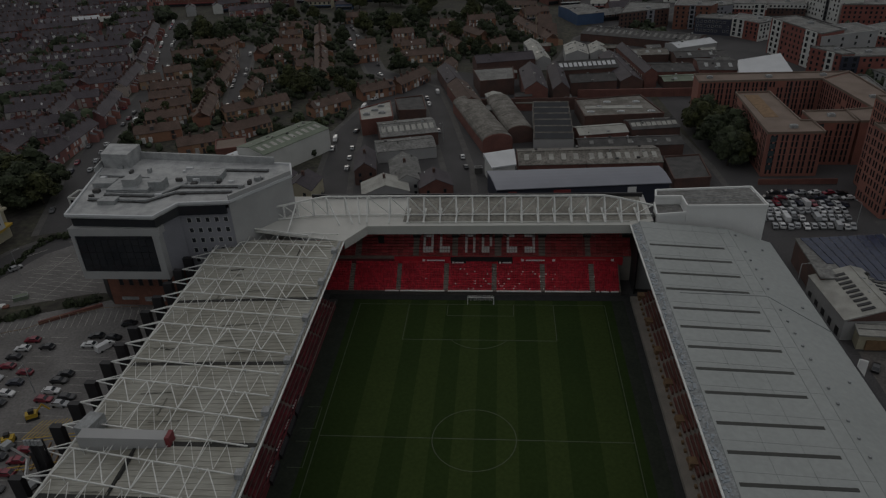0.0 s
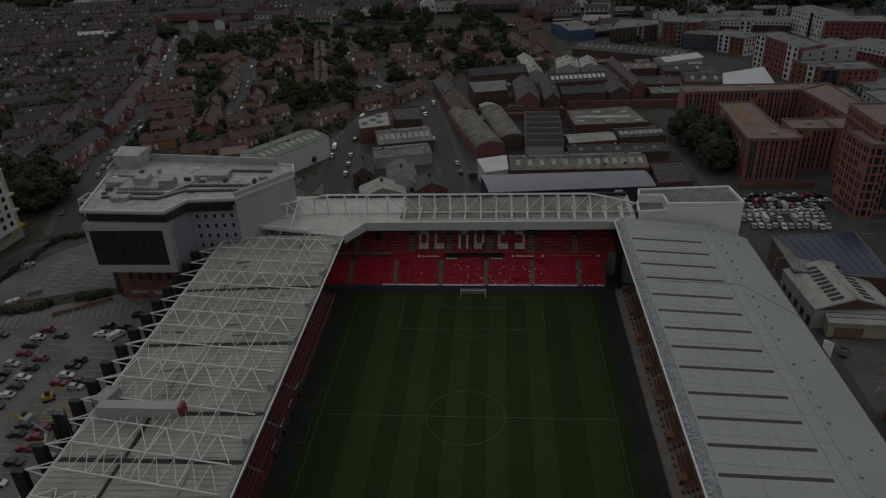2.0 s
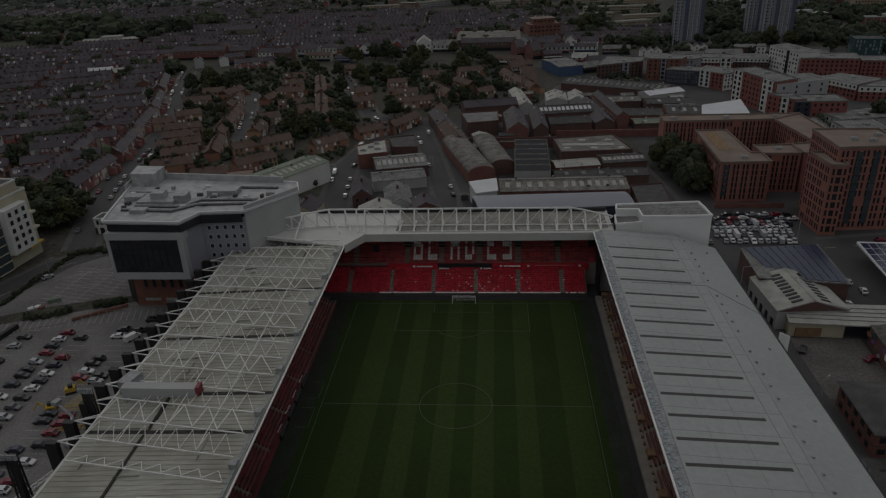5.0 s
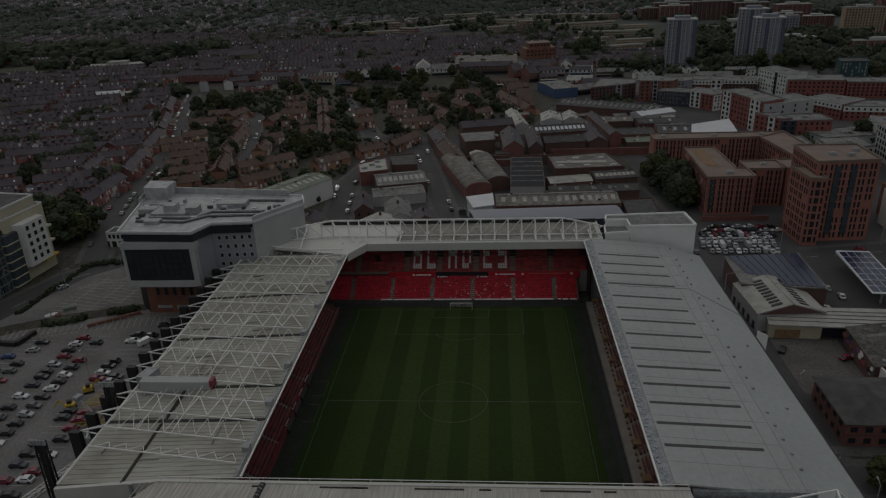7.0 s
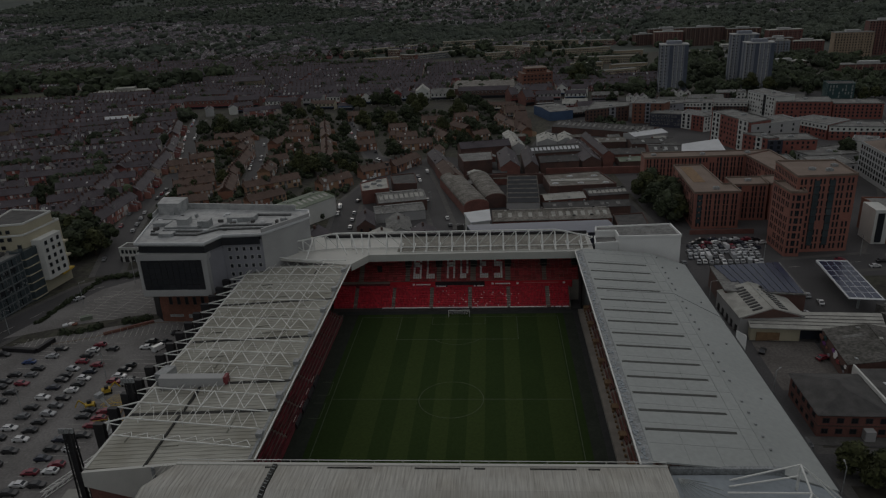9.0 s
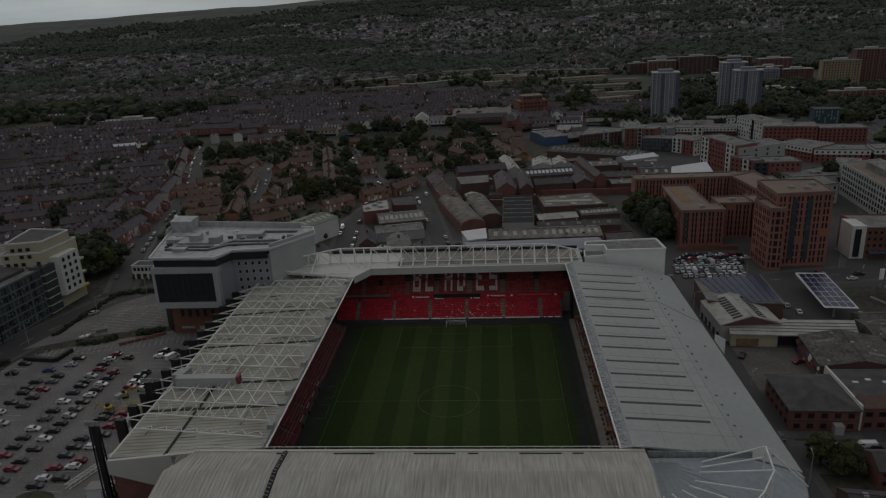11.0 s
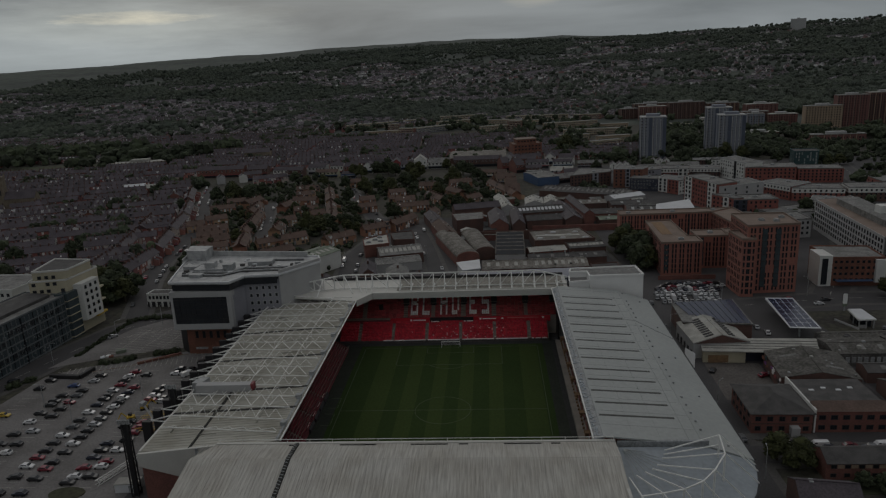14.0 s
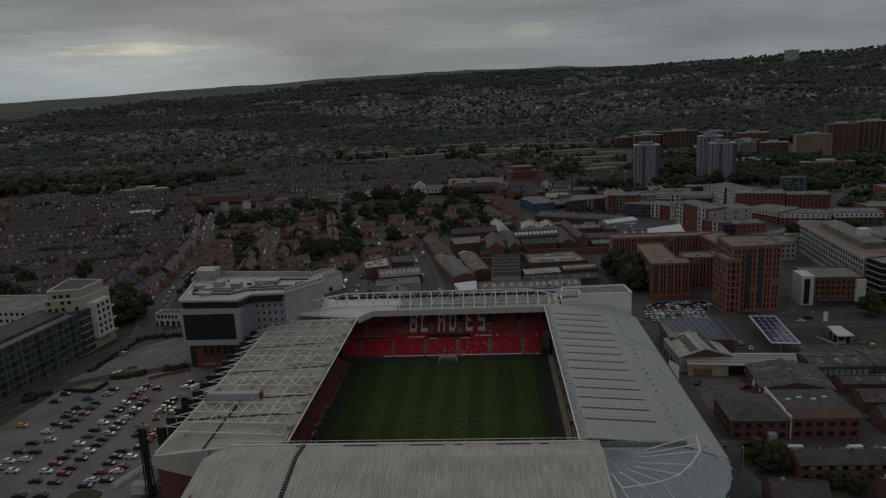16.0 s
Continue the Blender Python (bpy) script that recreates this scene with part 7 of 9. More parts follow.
for k in range(9):                                 # shuttered bays along the factory front
    x = 138.6 + 2.1 * k
    shut = part("shutter", one(box, x, x + 1.3, 28.05, 28.4, 1.6, 3.6), M["plant"], front_works, "grey shuttered bay")
    shut.matrix_parent_inverse = front_works.matrix_basis.inverted()
works = shed("brick_terrace", "brick works with a dark hipped roof and graffiti side", [(111, 8), (134, 6), (138, 27), (113, 30)], 6, 8.3, "brick_dk", "works_roof", "y", 2, "roof_flat")
rng = random.Random(303)
for k in range(26):                                # sprayed lettering-like shapes on the side and front walls
    if k < 16:
        y, z, r = rng.uniform(9, 29), rng.uniform(0.9, 4.8), rng.uniform(0.5, 1.2)
        x = 110.82 + (y - 8) * 0.091
        pts = [(y + r * rng.uniform(0.6, 1.3) * math.cos(a), z + r * 0.7 * rng.uniform(0.6, 1.3) * math.sin(a)) for a in (2 * math.pi * i / 7 for i in range(7))]
        bm = profile(bmesh.new(), pts, "x", x - 0.10 - 0.004 * k, x)
    else:
        x, z, r = rng.uniform(112, 124), rng.uniform(0.9, 4.0), rng.uniform(0.5, 1.1)
        y = 7.85 - (x - 111) * 0.087
        pts = [(x + r * rng.uniform(0.6, 1.3) * math.cos(a), z + r * 0.7 * rng.uniform(0.6, 1.3) * math.sin(a)) for a in (2 * math.pi * i / 7 for i in range(7))]
        bm = profile(bmesh.new(), pts, "y", y - 0.14 - 0.004 * k, y)
    mark = part("spray_paint", bm, M[("white_clad", "purple", "brick_or", "teal", "dark", "render_grey", "red_sheet", "white_clad")[k % 8]], works, "sprayed graffiti shape")
    mark.matrix_parent_inverse = works.matrix_basis.inverted()
cb = thing("corner_offices", "red brick corner offices with a grey hipped roof", "office", 101.4, -7.4, 0, -1.5, kind="structure")
part("wall", one(box, -8.6, 8.6, -9.4, 9.4, -0.05, 6.6), M["brick_red"], cb)
bm = bmesh.new()
base = [bm.verts.new((sx * 9.3, sy * 10.1, 6.55)) for sx, sy in ((-1, -1), (1, -1), (1, 1), (-1, 1))]
peak = [bm.verts.new((0, sy * 2.0, 9.6)) for sy in (-1, 1)]
bm.faces.new((base[0], base[1], peak[0])), bm.faces.new((base[1], base[2], peak[1], peak[0])), bm.faces.new((base[2], base[3], peak[1])), bm.faces.new((base[3], base[0], peak[0], peak[1])), bm.faces.new(base[::-1])
part("roof", bm, M["roof_dk"], cb, "dark grey hipped roof")
for z in (1.7, 4.8):
    for k in range(5):
        share("window", window_mesh(1.7, 1.5, "dark", "glass", 1), cb, pose(-6.8 + 3.4 * k, -9.42, z, 0, 0, 0))
        share("window", window_mesh(1.7, 1.5, "dark", "glass", 1), cb, pose(-8.62, 7.0 - 3.4 * k, z, 0, 0, -90))
part("band_course", one(box, -8.7, 8.7, -9.5, 9.5, 3.1, 3.4), M["brick_dk"], cb)
part("eaves", one(box, -9.2, 9.2, -10.0, 10.0, 6.4, 6.62), M["dark"], cb)
part("porch", one(box, 2.2, 4.6, -11.4, -9.4, 0, 2.8), M["render_lt"], cb)
part("forecourt", one(box, -11.5, 9.5, -13.0, -9.6, -0.02, 0.12), M["pave"], cb)
br2 = thing("brick_offices", "two-storey red brick offices with a flat dark roof", "office", 122, -6.5, 0, -0.6, kind="structure")
part("wall", one(box, -11, 9.6, -10, 10, -0.05, 7.0), M["brick_red"], br2)
part("roof", one(box, -11.2, 9.8, -6, 10.2, 6.9, 7.4), M["roof_dk"], br2)
part("front_roof", one(profile, [(-10.4, 6.9), (-6, 8.3), (-5.6, 6.9)], "x", -11.2, 9.8), M["tile_brown"], br2)
part("side_wall", one(box, -11.5, -11.0, -10.2, 12, -0.05, 7.6), M["render_white"], br2, "white gable wall")
for z in (1.7, 4.9):
    for k in range(6):
        share("window", window_mesh(2.0, 1.5, "dark", "glass", 2), br2, pose(-9.2 + 3.4 * k, -10.02, z, 0, 0, 0))
for k in range(4):
    part("rooflight", one(box, -8 + 4 * k, -6.6 + 4 * k, 2 + 1.4 * (k % 2), 3 + 1.4 * (k % 2), 7.3, 7.6), M["roof_white"], br2)
rh = thing("brick_terrace_row", "row of low brick houses with a dark tiled roof", "houses", 130, -36.5, 0, 0, kind="structure")
part("wall", one(gable_wall, -27, 30, -4, 4, 5.0, 7.4, "x"), M["brick_red"], rh)
part("roof", one(gable, -27, 30, -4, 4, 5.0, 7.4, 0.5, "x"), M["roof_dk"], rh)
for z in (1.4, 3.9):
    for k in range(16):
        share("window", window_mesh(1.5, 1.1, "dark", "glass", 1), rh, pose(-25 + 3.5 * k, -4.02, z, 0, 0, 0))
for k in range(15):
    part("panel", one(box, -24.1 + 3.5 * k, -22.4 + 3.5 * k, -4.06, -3.95, 3.4, 4.4), M["brick_buff"], rh, "tan panel between the windows")
shed("slate_house", "dark slate-roofed house by the lane", [(88.5, -60), (102.5, -62), (104.2, -49.5), (90.4, -47.5)], 5.5, 9, "brick_dk", "slate", "x", category="house", group="gabled houses")
shed("slate_house", "dark slate-roofed house by the lane", [(118, -62), (134, -64), (136, -50), (119, -48)], 5.5, 9, "brick_dk", "slate", "x", category="house", group="gabled houses")
structure("verge", one(prism, [(100, -47), (168, -47), (168, -41), (101, -41)], -0.05, 0.11), M["verge"], "rough grass verge before the brick row", "verge")
shed("brick_terrace", "low brick terrace with a slate roof", [(140, -14), (178, -16), (178, -7), (140, -5)], 5, 7.6, "brick_dk", "slate", "x", 4, "dark")
shed("brick_terrace", "low brick workshop with a dark roof", [(141, 0), (176, -2), (177, 8), (142, 10)], 4.2, 6, "brick_dk", "works_roof", "x", 5, "dark")
shed("brick_terrace", "narrow brick store with a dark roof", [(141, 15), (170, 14), (171, 22), (142, 23)], 4, 5.4, "brick_dk", "roof_dk", "x", 3, "roof_flat")
# ---- houses ----
class Houses:
    """Collects many small gabled houses as plain lists for three meshes: walls, roofs, trim."""

    def __init__(self):
        self.wall, self.roof, self.trim, self.chimney, self.lean_to, self.back = [([], []) for _ in range(6)]

    @staticmethod
    def add(store, verts, faces):
        n = len(store[0])
        store[0].extend(verts)
        store[1].extend([tuple(n + i for i in f) for f in faces])

    def house(self, x, y, z, turn, w, d, ze, zr, rng, chimney=True, windows=True, ext=True, dormer=0.05):
        c, s = math.cos(turn), math.sin(turn)

        def at(px, py, pz):
            return (x + c * px - s * py, y + s * px + c * py, z + pz)
        a, b = w / 2, d / 2
        self.add(self.wall, [at(-a, -b, -1), at(a, -b, -1), at(a, b, -1), at(-a, b, -1), at(-a, -b, ze), at(a, -b, ze), at(a, b, ze), at(-a, b, ze), at(-a, 0, zr - 0.1), at(a, 0, zr - 0.1)],
                 [(0, 1, 5, 4), (1, 2, 6, 9, 5), (2, 3, 7, 6), (3, 0, 4, 8, 7)])
        e = 0.3
        zo = ze - e * (zr - ze) / b
        self.add(self.roof, [at(-a, -b - e, zo), at(a, -b - e, zo), at(a, 0, zr), at(-a, 0, zr), at(a, b + e, zo), at(-a, b + e, zo), at(-a, -b - e, zo - 0.2), at(a, -b - e, zo - 0.2), at(a, b + e, zo - 0.2), at(-a, b + e, zo - 0.2)],
                 [(0, 1, 2, 3), (3, 2, 4, 5), (6, 7, 1, 0), (8, 9, 5, 4), (0, 3, 5, 9, 6), (1, 7, 8, 4, 2)])
        if ext and rng.random() < 0.4:
            ew, ed = w * 0.45, 3.4
            ex = rng.choice((-1, 1)) * (a - ew / 2)
            p = [at(ex - ew / 2, b, -1), at(ex + ew / 2, b, -1), at(ex + ew / 2, b + ed, -1), at(ex - ew / 2, b + ed, -1), at(ex - ew / 2, b, ze * 0.8), at(ex + ew / 2, b, ze * 0.8), at(ex + ew / 2, b + ed, ze * 0.6), at(ex - ew / 2, b + ed, ze * 0.6)]
            self.add(self.back, p, [(0, 1, 5, 4), (1, 2, 6, 5), (2, 3, 7, 6), (3, 0, 4, 7)])
            self.add(self.lean_to, [(q[0], q[1], q[2] + 0.05) for q in p[4:]], [(0, 1, 2, 3)])
        if chimney:
            cx, cy = -a + 0.3, rng.uniform(-0.3, 0.3)
            p = [at(cx + dx, cy + dy, pz) for pz in (zr - 0.8, zr + 1.3) for dx, dy in ((-0.35, -0.6), (0.35, -0.6), (0.35, 0.6), (-0.35, 0.6))]
            self.add(self.chimney, p, [(0, 1, 5, 4), (1, 2, 6, 5), (2, 3, 7, 6), (3, 0, 4, 7), (4, 5, 6, 7)])
        if windows:
            for side in (-1, 1):
                for wx, wz, ww, wh in ((-a * 0.45, ze * 0.74, 0.70, 0.85), (a * 0.45, ze * 0.74, 0.70, 0.85), (-a * 0.4, ze * 0.28, 0.95, 0.95), (a * 0.55, ze * 0.22, 0.52, 1.1)):
                    if rng.random() < 0.7:
                        yy = side * (b + 0.06)
                        p = [at(wx - ww, yy, wz - wh), at(wx + ww, yy, wz - wh), at(wx + ww, yy, wz + wh), at(wx - ww, yy, wz + wh)]
                        q = [at(wx - ww, side * b, wz - wh), at(wx + ww, side * b, wz - wh), at(wx + ww, side * b, wz + wh), at(wx - ww, side * b, wz + wh)]
                        self.add(self.trim, p + q, [(0, 1, 2, 3), (0, 1, 5, 4), (1, 2, 6, 5), (2, 3, 7, 6), (3, 0, 4, 7)])
        if windows and rng.random() < 0.35:      # bay window on the front
            bx = rng.choice((-1, 1)) * a * 0.4
            p = [at(bx + dx, -b + dy, pz) for pz in (0.3, 2.9) for dx, dy in ((-0.9, 0), (-0.6, -0.7), (0.6, -0.7), (0.9, 0))]
            self.add(self.trim, p, [(0, 1, 5, 4), (1, 2, 6, 5), (2, 3, 7, 6), (4, 5, 6, 7)])
        for side in (-1, 1):
            if rng.random() < dormer:            # dormer with a pale front and cheeks
                rx = a * 0.2
                k = (zr - ze) / b
                y0, y1, top = b * 0.78, b * 0.2, zr - 0.5
                p = [at(rx + dx, side * yy, pz) for dx in (-0.8, 0.8) for yy, pz in ((y0, zr - k * y0), (y0, top), (y1, top), (y1, zr - k * y1))]
                self.add(self.trim, p, [(0, 4, 5, 1), (0, 1, 2, 3), (4, 7, 6, 5)])
                self.add(self.lean_to, [(q[0], q[1], q[2] + 0.06) for q in (p[1], p[5], p[6], p[2])], [(0, 1, 2, 3)])
            if rng.random() < 0.09:              # rooflight
                rx = rng.uniform(-a * 0.6, a * 0.6)
                p = [at(rx + dx, side * (b * 0.5 + dy), zr - (zr - ze) * (b * 0.5 + dy) / b + 0.1) for dx, dy in ((-0.4, -0.5), (0.4, -0.5), (0.4, 0.5), (-0.4, 0.5))]
                self.add(self.trim, p, [(0, 1, 2, 3)])

    def link(self, parent, wall, roof, trim, stuff):
        """Walls house by house and one long roof for a row; a single mesh of each for what is far."""
        for nm, store, material in (("wall", self.wall, wall), ("roof", self.roof, roof), ("window_trim", self.trim, trim), ("chimney_brickwork", self.chimney, M["brick_dk"]), ("back_wall", self.back, wall), ("lean_to", self.lean_to, roof)):
            if not store[0]:
                continue
            if nm == "wall" and not stuff:
                for k in range(len(store[0]) // 10):
                    me = bpy.data.meshes.new(nm)
                    me.from_pydata(store[0][10 * k:10 * k + 10], [], [(0, 1, 5, 4), (1, 2, 6, 9, 5), (2, 3, 7, 6), (3, 0, 4, 8, 7)])
                    me.materials.append(material)
                    new(nm, me).parent = parent
                continue
            me = bpy.data.meshes.new(nm)
            if nm == "roof" and not stuff:
                v = store[0]
                n = len(v) // 10
                if n > 1 and (Vector(v[1]) - Vector(v[10])).length > (Vector(v[0]) - Vector(v[11])).length:
                    starts, left, right = range(n - 1, -1, -1), (0, 3, 5, 9, 6), (1, 2, 4, 8, 7)
                else:
                    starts, left, right = range(n), (0, 3, 5, 9, 6), (1, 2, 4, 8, 7)
                rings = [[v[10 * k + i] for i in left] for k in starts] + [[v[10 * starts[-1] + i] for i in right]]
                faces = [(0, 1, 2, 3, 4), tuple(5 * n + i for i in (4, 3, 2, 1, 0))]
                for k in range(n):
                    faces += [(5 * k + i, 5 * k + 5 + i, 5 * k + 5 + (i + 1) % 5, 5 * k + (i + 1) % 5) for i in range(5)]
                me.from_pydata([p for r in rings for p in r], [], faces)
            else:
                me.from_pydata(store[0], [], store[1])
            me.materials.append(material)
            ob = new(nm, me)
            ob.parent = parent
            if stuff or nm not in ("wall", "roof"):
                ob["kind"] = "stuff"


M["trim_mix"] = pick("window_trim", [(0.60, 0.60, 0.59), (0.03, 0.03, 0.035), (0.09, 0.085, 0.085), (0.42, 0.41, 0.40), (0.04, 0.04, 0.045), (0.66, 0.65, 0.64), (0.22, 0.21, 0.21)], 0.6)


def row_of(name, label, a, b, width, d, ze, zr, walls, roofs, seed, group):
    """A terrace from a to b: one thing with its walls, roofs, trim and chimneys."""
    rng = random.Random(seed)
    a, b = Vector(a), Vector(b)
    n = max(1, round((b - a).length / width))
    t = thing(name, label, "houses", group=group)
    h = Houses()
    turn = math.atan2(b.y - a.y, b.x - a.x)
    step = (b - a) / n
    for k in range(n):
        p = a + step * (k + 0.5)
        h.house(p.x, p.y, land(p.x, p.y), turn, step.length, d, ze, zr + rng.uniform(-0.15, 0.15), rng)
    h.link(t, M[walls], M[roofs], M["trim_mix"], False)
    return t


# the brown brick estate: short rows and pairs with gardens
ESTATE_A = [(-189, 257, -169, 264.6), (-177, 220, -156, 231.6), (-164, 184.5, -145, 192.8), (-196, 290, -182, 298), (-132.4, 214.5, -104.7, 233.3), (-137, 169, -120.6, 176.9), (-170, 312, -172, 344),
            (-151, 243, -160.5, 310), (-140, 205, -146.8, 236), (-148, 360, -127, 358), (-135.6, 316, -118, 323), (-138, 279, -126, 286), (-130.7, 247, -131.5, 266), (-159, 412, -139, 417)]
ESTATE_B = [(-128, 408, -114, 350), (-111, 338, -97, 278), (-89, 217.5, -73.6, 232.7), (-69.3, 244, -53, 255), (-51.5, 255, -38, 279), (-121, 185.5, -105, 200.4), (-87, 320, -73, 327), (-56.5, 318, -31, 323.7),
            (-65, 353, -58, 352), (-34.4, 368, -20, 338), (-19, 386.5, -6, 366), (-28, 288, -24, 300), (-46.5, 411, -29, 409), (17, 415, 38, 352)]
ESTATE_C = [(-208, 330, -190, 338), (-203, 272, -192, 278), (-180, 372, -186, 350), (-205, 360, -190, 365), (-168, 205, -150, 213), (-182, 240, -163, 247), (-150, 330, -146, 345), (-118, 300, -108, 304),
            (-90, 350, -78, 354), (-70, 380, -56, 384), (-20, 420, 0, 424), (-3, 340, 8, 350), (-120, 440, -100, 446), (-152, 385, -136, 388), (20, 440, 40, 446), (-60, 345, -44, 348)]
for k, (x0, y0, x1, y1) in enumerate(ESTATE_A + ESTATE_B + ESTATE_C):
    row_of("estate_houses", "brown brick houses with tiled roofs and gardens", (x0, y0), (x1, y1), 5.4, 8.0, 5.0, 7.8, "estate_brick", "tile_brown", k, "estate houses")

# terraces facing the long side street
for k, (a, b) in enumerate((((-189, 150), (-191, 196)), ((-193, 204), (-203, 244)), ((-207, 256), (-217, 300)), ((-220, 308), (-236, 356)), ((-244, 372), (-262, 424)), ((-212, 160), (-216, 200)), ((-218, 206), (-228, 250)), ((-232, 262), (-242, 300)))):
    row_of("street_terrace", "brick terrace with slate roofs along the street", b, a, 4.8, 8.2, 5.8, 9.0, "house_brick", "slate", 100 + k, "street terraces")

NO_HOUSES = [
    [(-214, 120), (-186, 150), (-262, 470), (-190, 480), (60, 480), (60, 90), (-120, 90)],            # estate and works
    [(-260, 60), (420, 60), (420, 540), (90, 560), (30, 460), (-190, 140), (-280, 160)],              # blocks
    [(-660, 570), (-460, 620), (-430, 720), (-640, 710)],                                             # field
    [(-260, 915), (-60, 870), (100, 850), (140, 640), (260, 640), (260, 1100), (-60, 1120), (-260, 1000)],                                 # flats
    [(150, 500), (460, 480), (640, 900), (300, 1120), (230, 700)],
    [(-440, 370), (-390, 380), (-395, 410), (-440, 405)],
    [(-345, 440), (-300, 440), (-300, 462), (-345, 462)],
    [(-312, 495), (60, 480), (110, 560), (-60, 568), (-300, 572)],                                    # shopping street
    [(-35, 560), (45, 560), (45, 660), (-35, 660)],
    [(-470, 615), (-380, 640), (-390, 690), (-480, 670)],
]


def cell_angle(i, j, x, y):
    rng = random.Random(i * 7919 + j * 104729)
    if y < 470 and x < -180:
        return radians(23 + rng.choice((0, 0, 3, -4)))
    if y < 930:
        return radians(rng.choice((1, 4, 92, 3, 6)))
    return radians(rng.choice((0, 30, 60, 90, 120, 150)) + rng.uniform(-10, 10))


def houses_in_cells():
    """Streets of terraces in patches, each with a direction of its own; the near ones as rows of their own."""
    near_rows, far_store, garden_spots = [], Houses(), []
    size = 150
    for i in range(-9, 9):
        for j in range(0, 13):
            cx, cy = (i + 0.5) * size, 80 + (j + 0.5) * size
            dist = math.hypot(cx - 15, cy + 150)
            if dist > 1750 or abs(math.atan2(cx - 15, cy + 150)) > radians(43):
                continue
            ang = cell_angle(i, j, cx, cy)
            rng = random.Random(i * 31 + j * 57 + 3)
            c, s = math.cos(ang), math.sin(ang)
            v, flip = -112.0, False
            while v < 112:
                run = []
                u = -112.0
                while u < 113:
                    x, y = cx + c * u - s * v, cy + s * u + c * v
                    ok = abs(x - cx) <= size / 2 and abs(y - cy) <= size / 2 and not any(in_poly(x, y, q) for q in NO_HOUSES) and road_gap(x, y) > 12 and y > 150
                    if ok and dist > 1000:
                        ok = noise.noise(Vector((x / 260, y / 260, 7.7))) < 0.14 - (dist - 1000) / 700
                    if not ok or (len(run) and u % 83 < 4.9):
                        if len(run) > 2:
                            if math.hypot(run[0][0] - 15, run[0][1] + 150) < 610:
                                near_rows.append((run, ang + (math.pi if flip else 0)))
                            else:
                                some = rng.choice((0.0, 0.03, 0.06, 0.7))
                                for q in run:
                                    far_store.house(q[0], q[1], land(*q), ang + (math.pi if flip else 0), 4.9, 8.4, 5.8, 8.8, rng, windows=dist < 1150, ext=dist < 800, dormer=some)
                        run = []
                        if not ok and rng.random() < 0.12 and y > 150 and not any(in_poly(x, y, q) for q in NO_HOUSES):
                            garden_spots.append((x, y))
                    else:
                        run.append((x, y))
                        if rng.random() < 0.04:
                            garden_spots.append((x - s * (9 if not flip else -9), y + c * (9 if not flip else -9)))
                    u += 4.9
                v += 21.0 if flip else 29.0
                flip = not flip
    return near_rows, far_store, garden_spots


NEAR_ROWS, FAR_STORE, GARDENS = houses_in_cells()
for k, (run, ang) in enumerate(NEAR_ROWS):
    rng = random.Random(500 + k)
    t = thing("terrace_row", "brick terrace with slate roofs and chimneys", "houses", group="terrace rows")
    h = Houses()
    some = rng.choice((0.02, 0.05, 0.1, 0.75))
    for q in run:
        h.house(q[0], q[1], land(*q), ang, 4.9, 8.4, 5.8, 8.7, rng, dormer=some)
    h.link(t, M["house_brick"], M["slate"], M["trim_mix"], False)
far_town = thing("far_terraces", "distant brick terraces covering the valley", "houses", kind="stuff")
FAR_STORE.link(far_town, M["house_brick"], M["slate"], M["trim_mix"], True)


def hill_density(az, d, x, y):
    """Where the hillside is built up: above 0 there are houses, below it woods."""
    n = noise.noise(Vector((x / 330, y / 330, 4.1))) + 0.4 * noise.noise(Vector((x / 110, y / 110, 1.1)))
    slope = math.exp(-((az + 1) / 7) ** 2 - ((d - 2350) / 520) ** 2)                # steep terraced slope in the middle
    left = math.exp(-((az + 27) / 8) ** 2 - ((d - 1500) / 380) ** 2)                # close-built suburb below the moor
    dip = math.exp(-((az - 8) / 5) ** 2 - ((d - 1900) / 400) ** 2)
    belt = math.exp(-((d - 1480 - 60 * math.sin(az * 0.4)) / 130) ** 2) * (1 if az > -14 else 0)
    right = 0.16 if az > 6 else 0.0
    return n * 0.9 - 0.03 + right + 0.95 * slope + 0.65 * left + 0.6 * dip + 0.45 * math.exp(-((az + 9) / 9) ** 2 - ((d - 1750) / 330) ** 2) - 0.55 * belt


# houses up the hillsides, in short rows along the slopes
hill_town = thing("hillside_houses", "distant pale houses among the trees of the hills", "houses", kind="stuff")
HILL = Houses()
rng = random.Random(77)
made = 0
while made < 10500:
    az, d = rng.uniform(-39, 36), 1230 + 2500 * rng.random() ** 1.1
    x, y = 15 + d * math.sin(radians(az)), -150 + d * math.cos(radians(az))
    if hill_density(az, d, x, y) < rng.uniform(-0.02, 0.25) or (d > 2850 and az < 6):
        continue
    ang = radians(round((30 + 110 * noise.noise(Vector((x / 420, y / 420, 9)))) / 15) * 15)
    for k in range(rng.randint(3, 10)):
        px, py = x + math.cos(ang) * 9.0 * k, y + math.sin(ang) * 9.0 * k
        HILL.house(px, py, land(px, py), ang, rng.uniform(6.5, 9.0), 8.0, 5.4, 8.2, rng, chimney=False, windows=False, ext=False)
        made += 1
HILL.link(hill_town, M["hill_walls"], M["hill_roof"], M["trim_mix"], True)


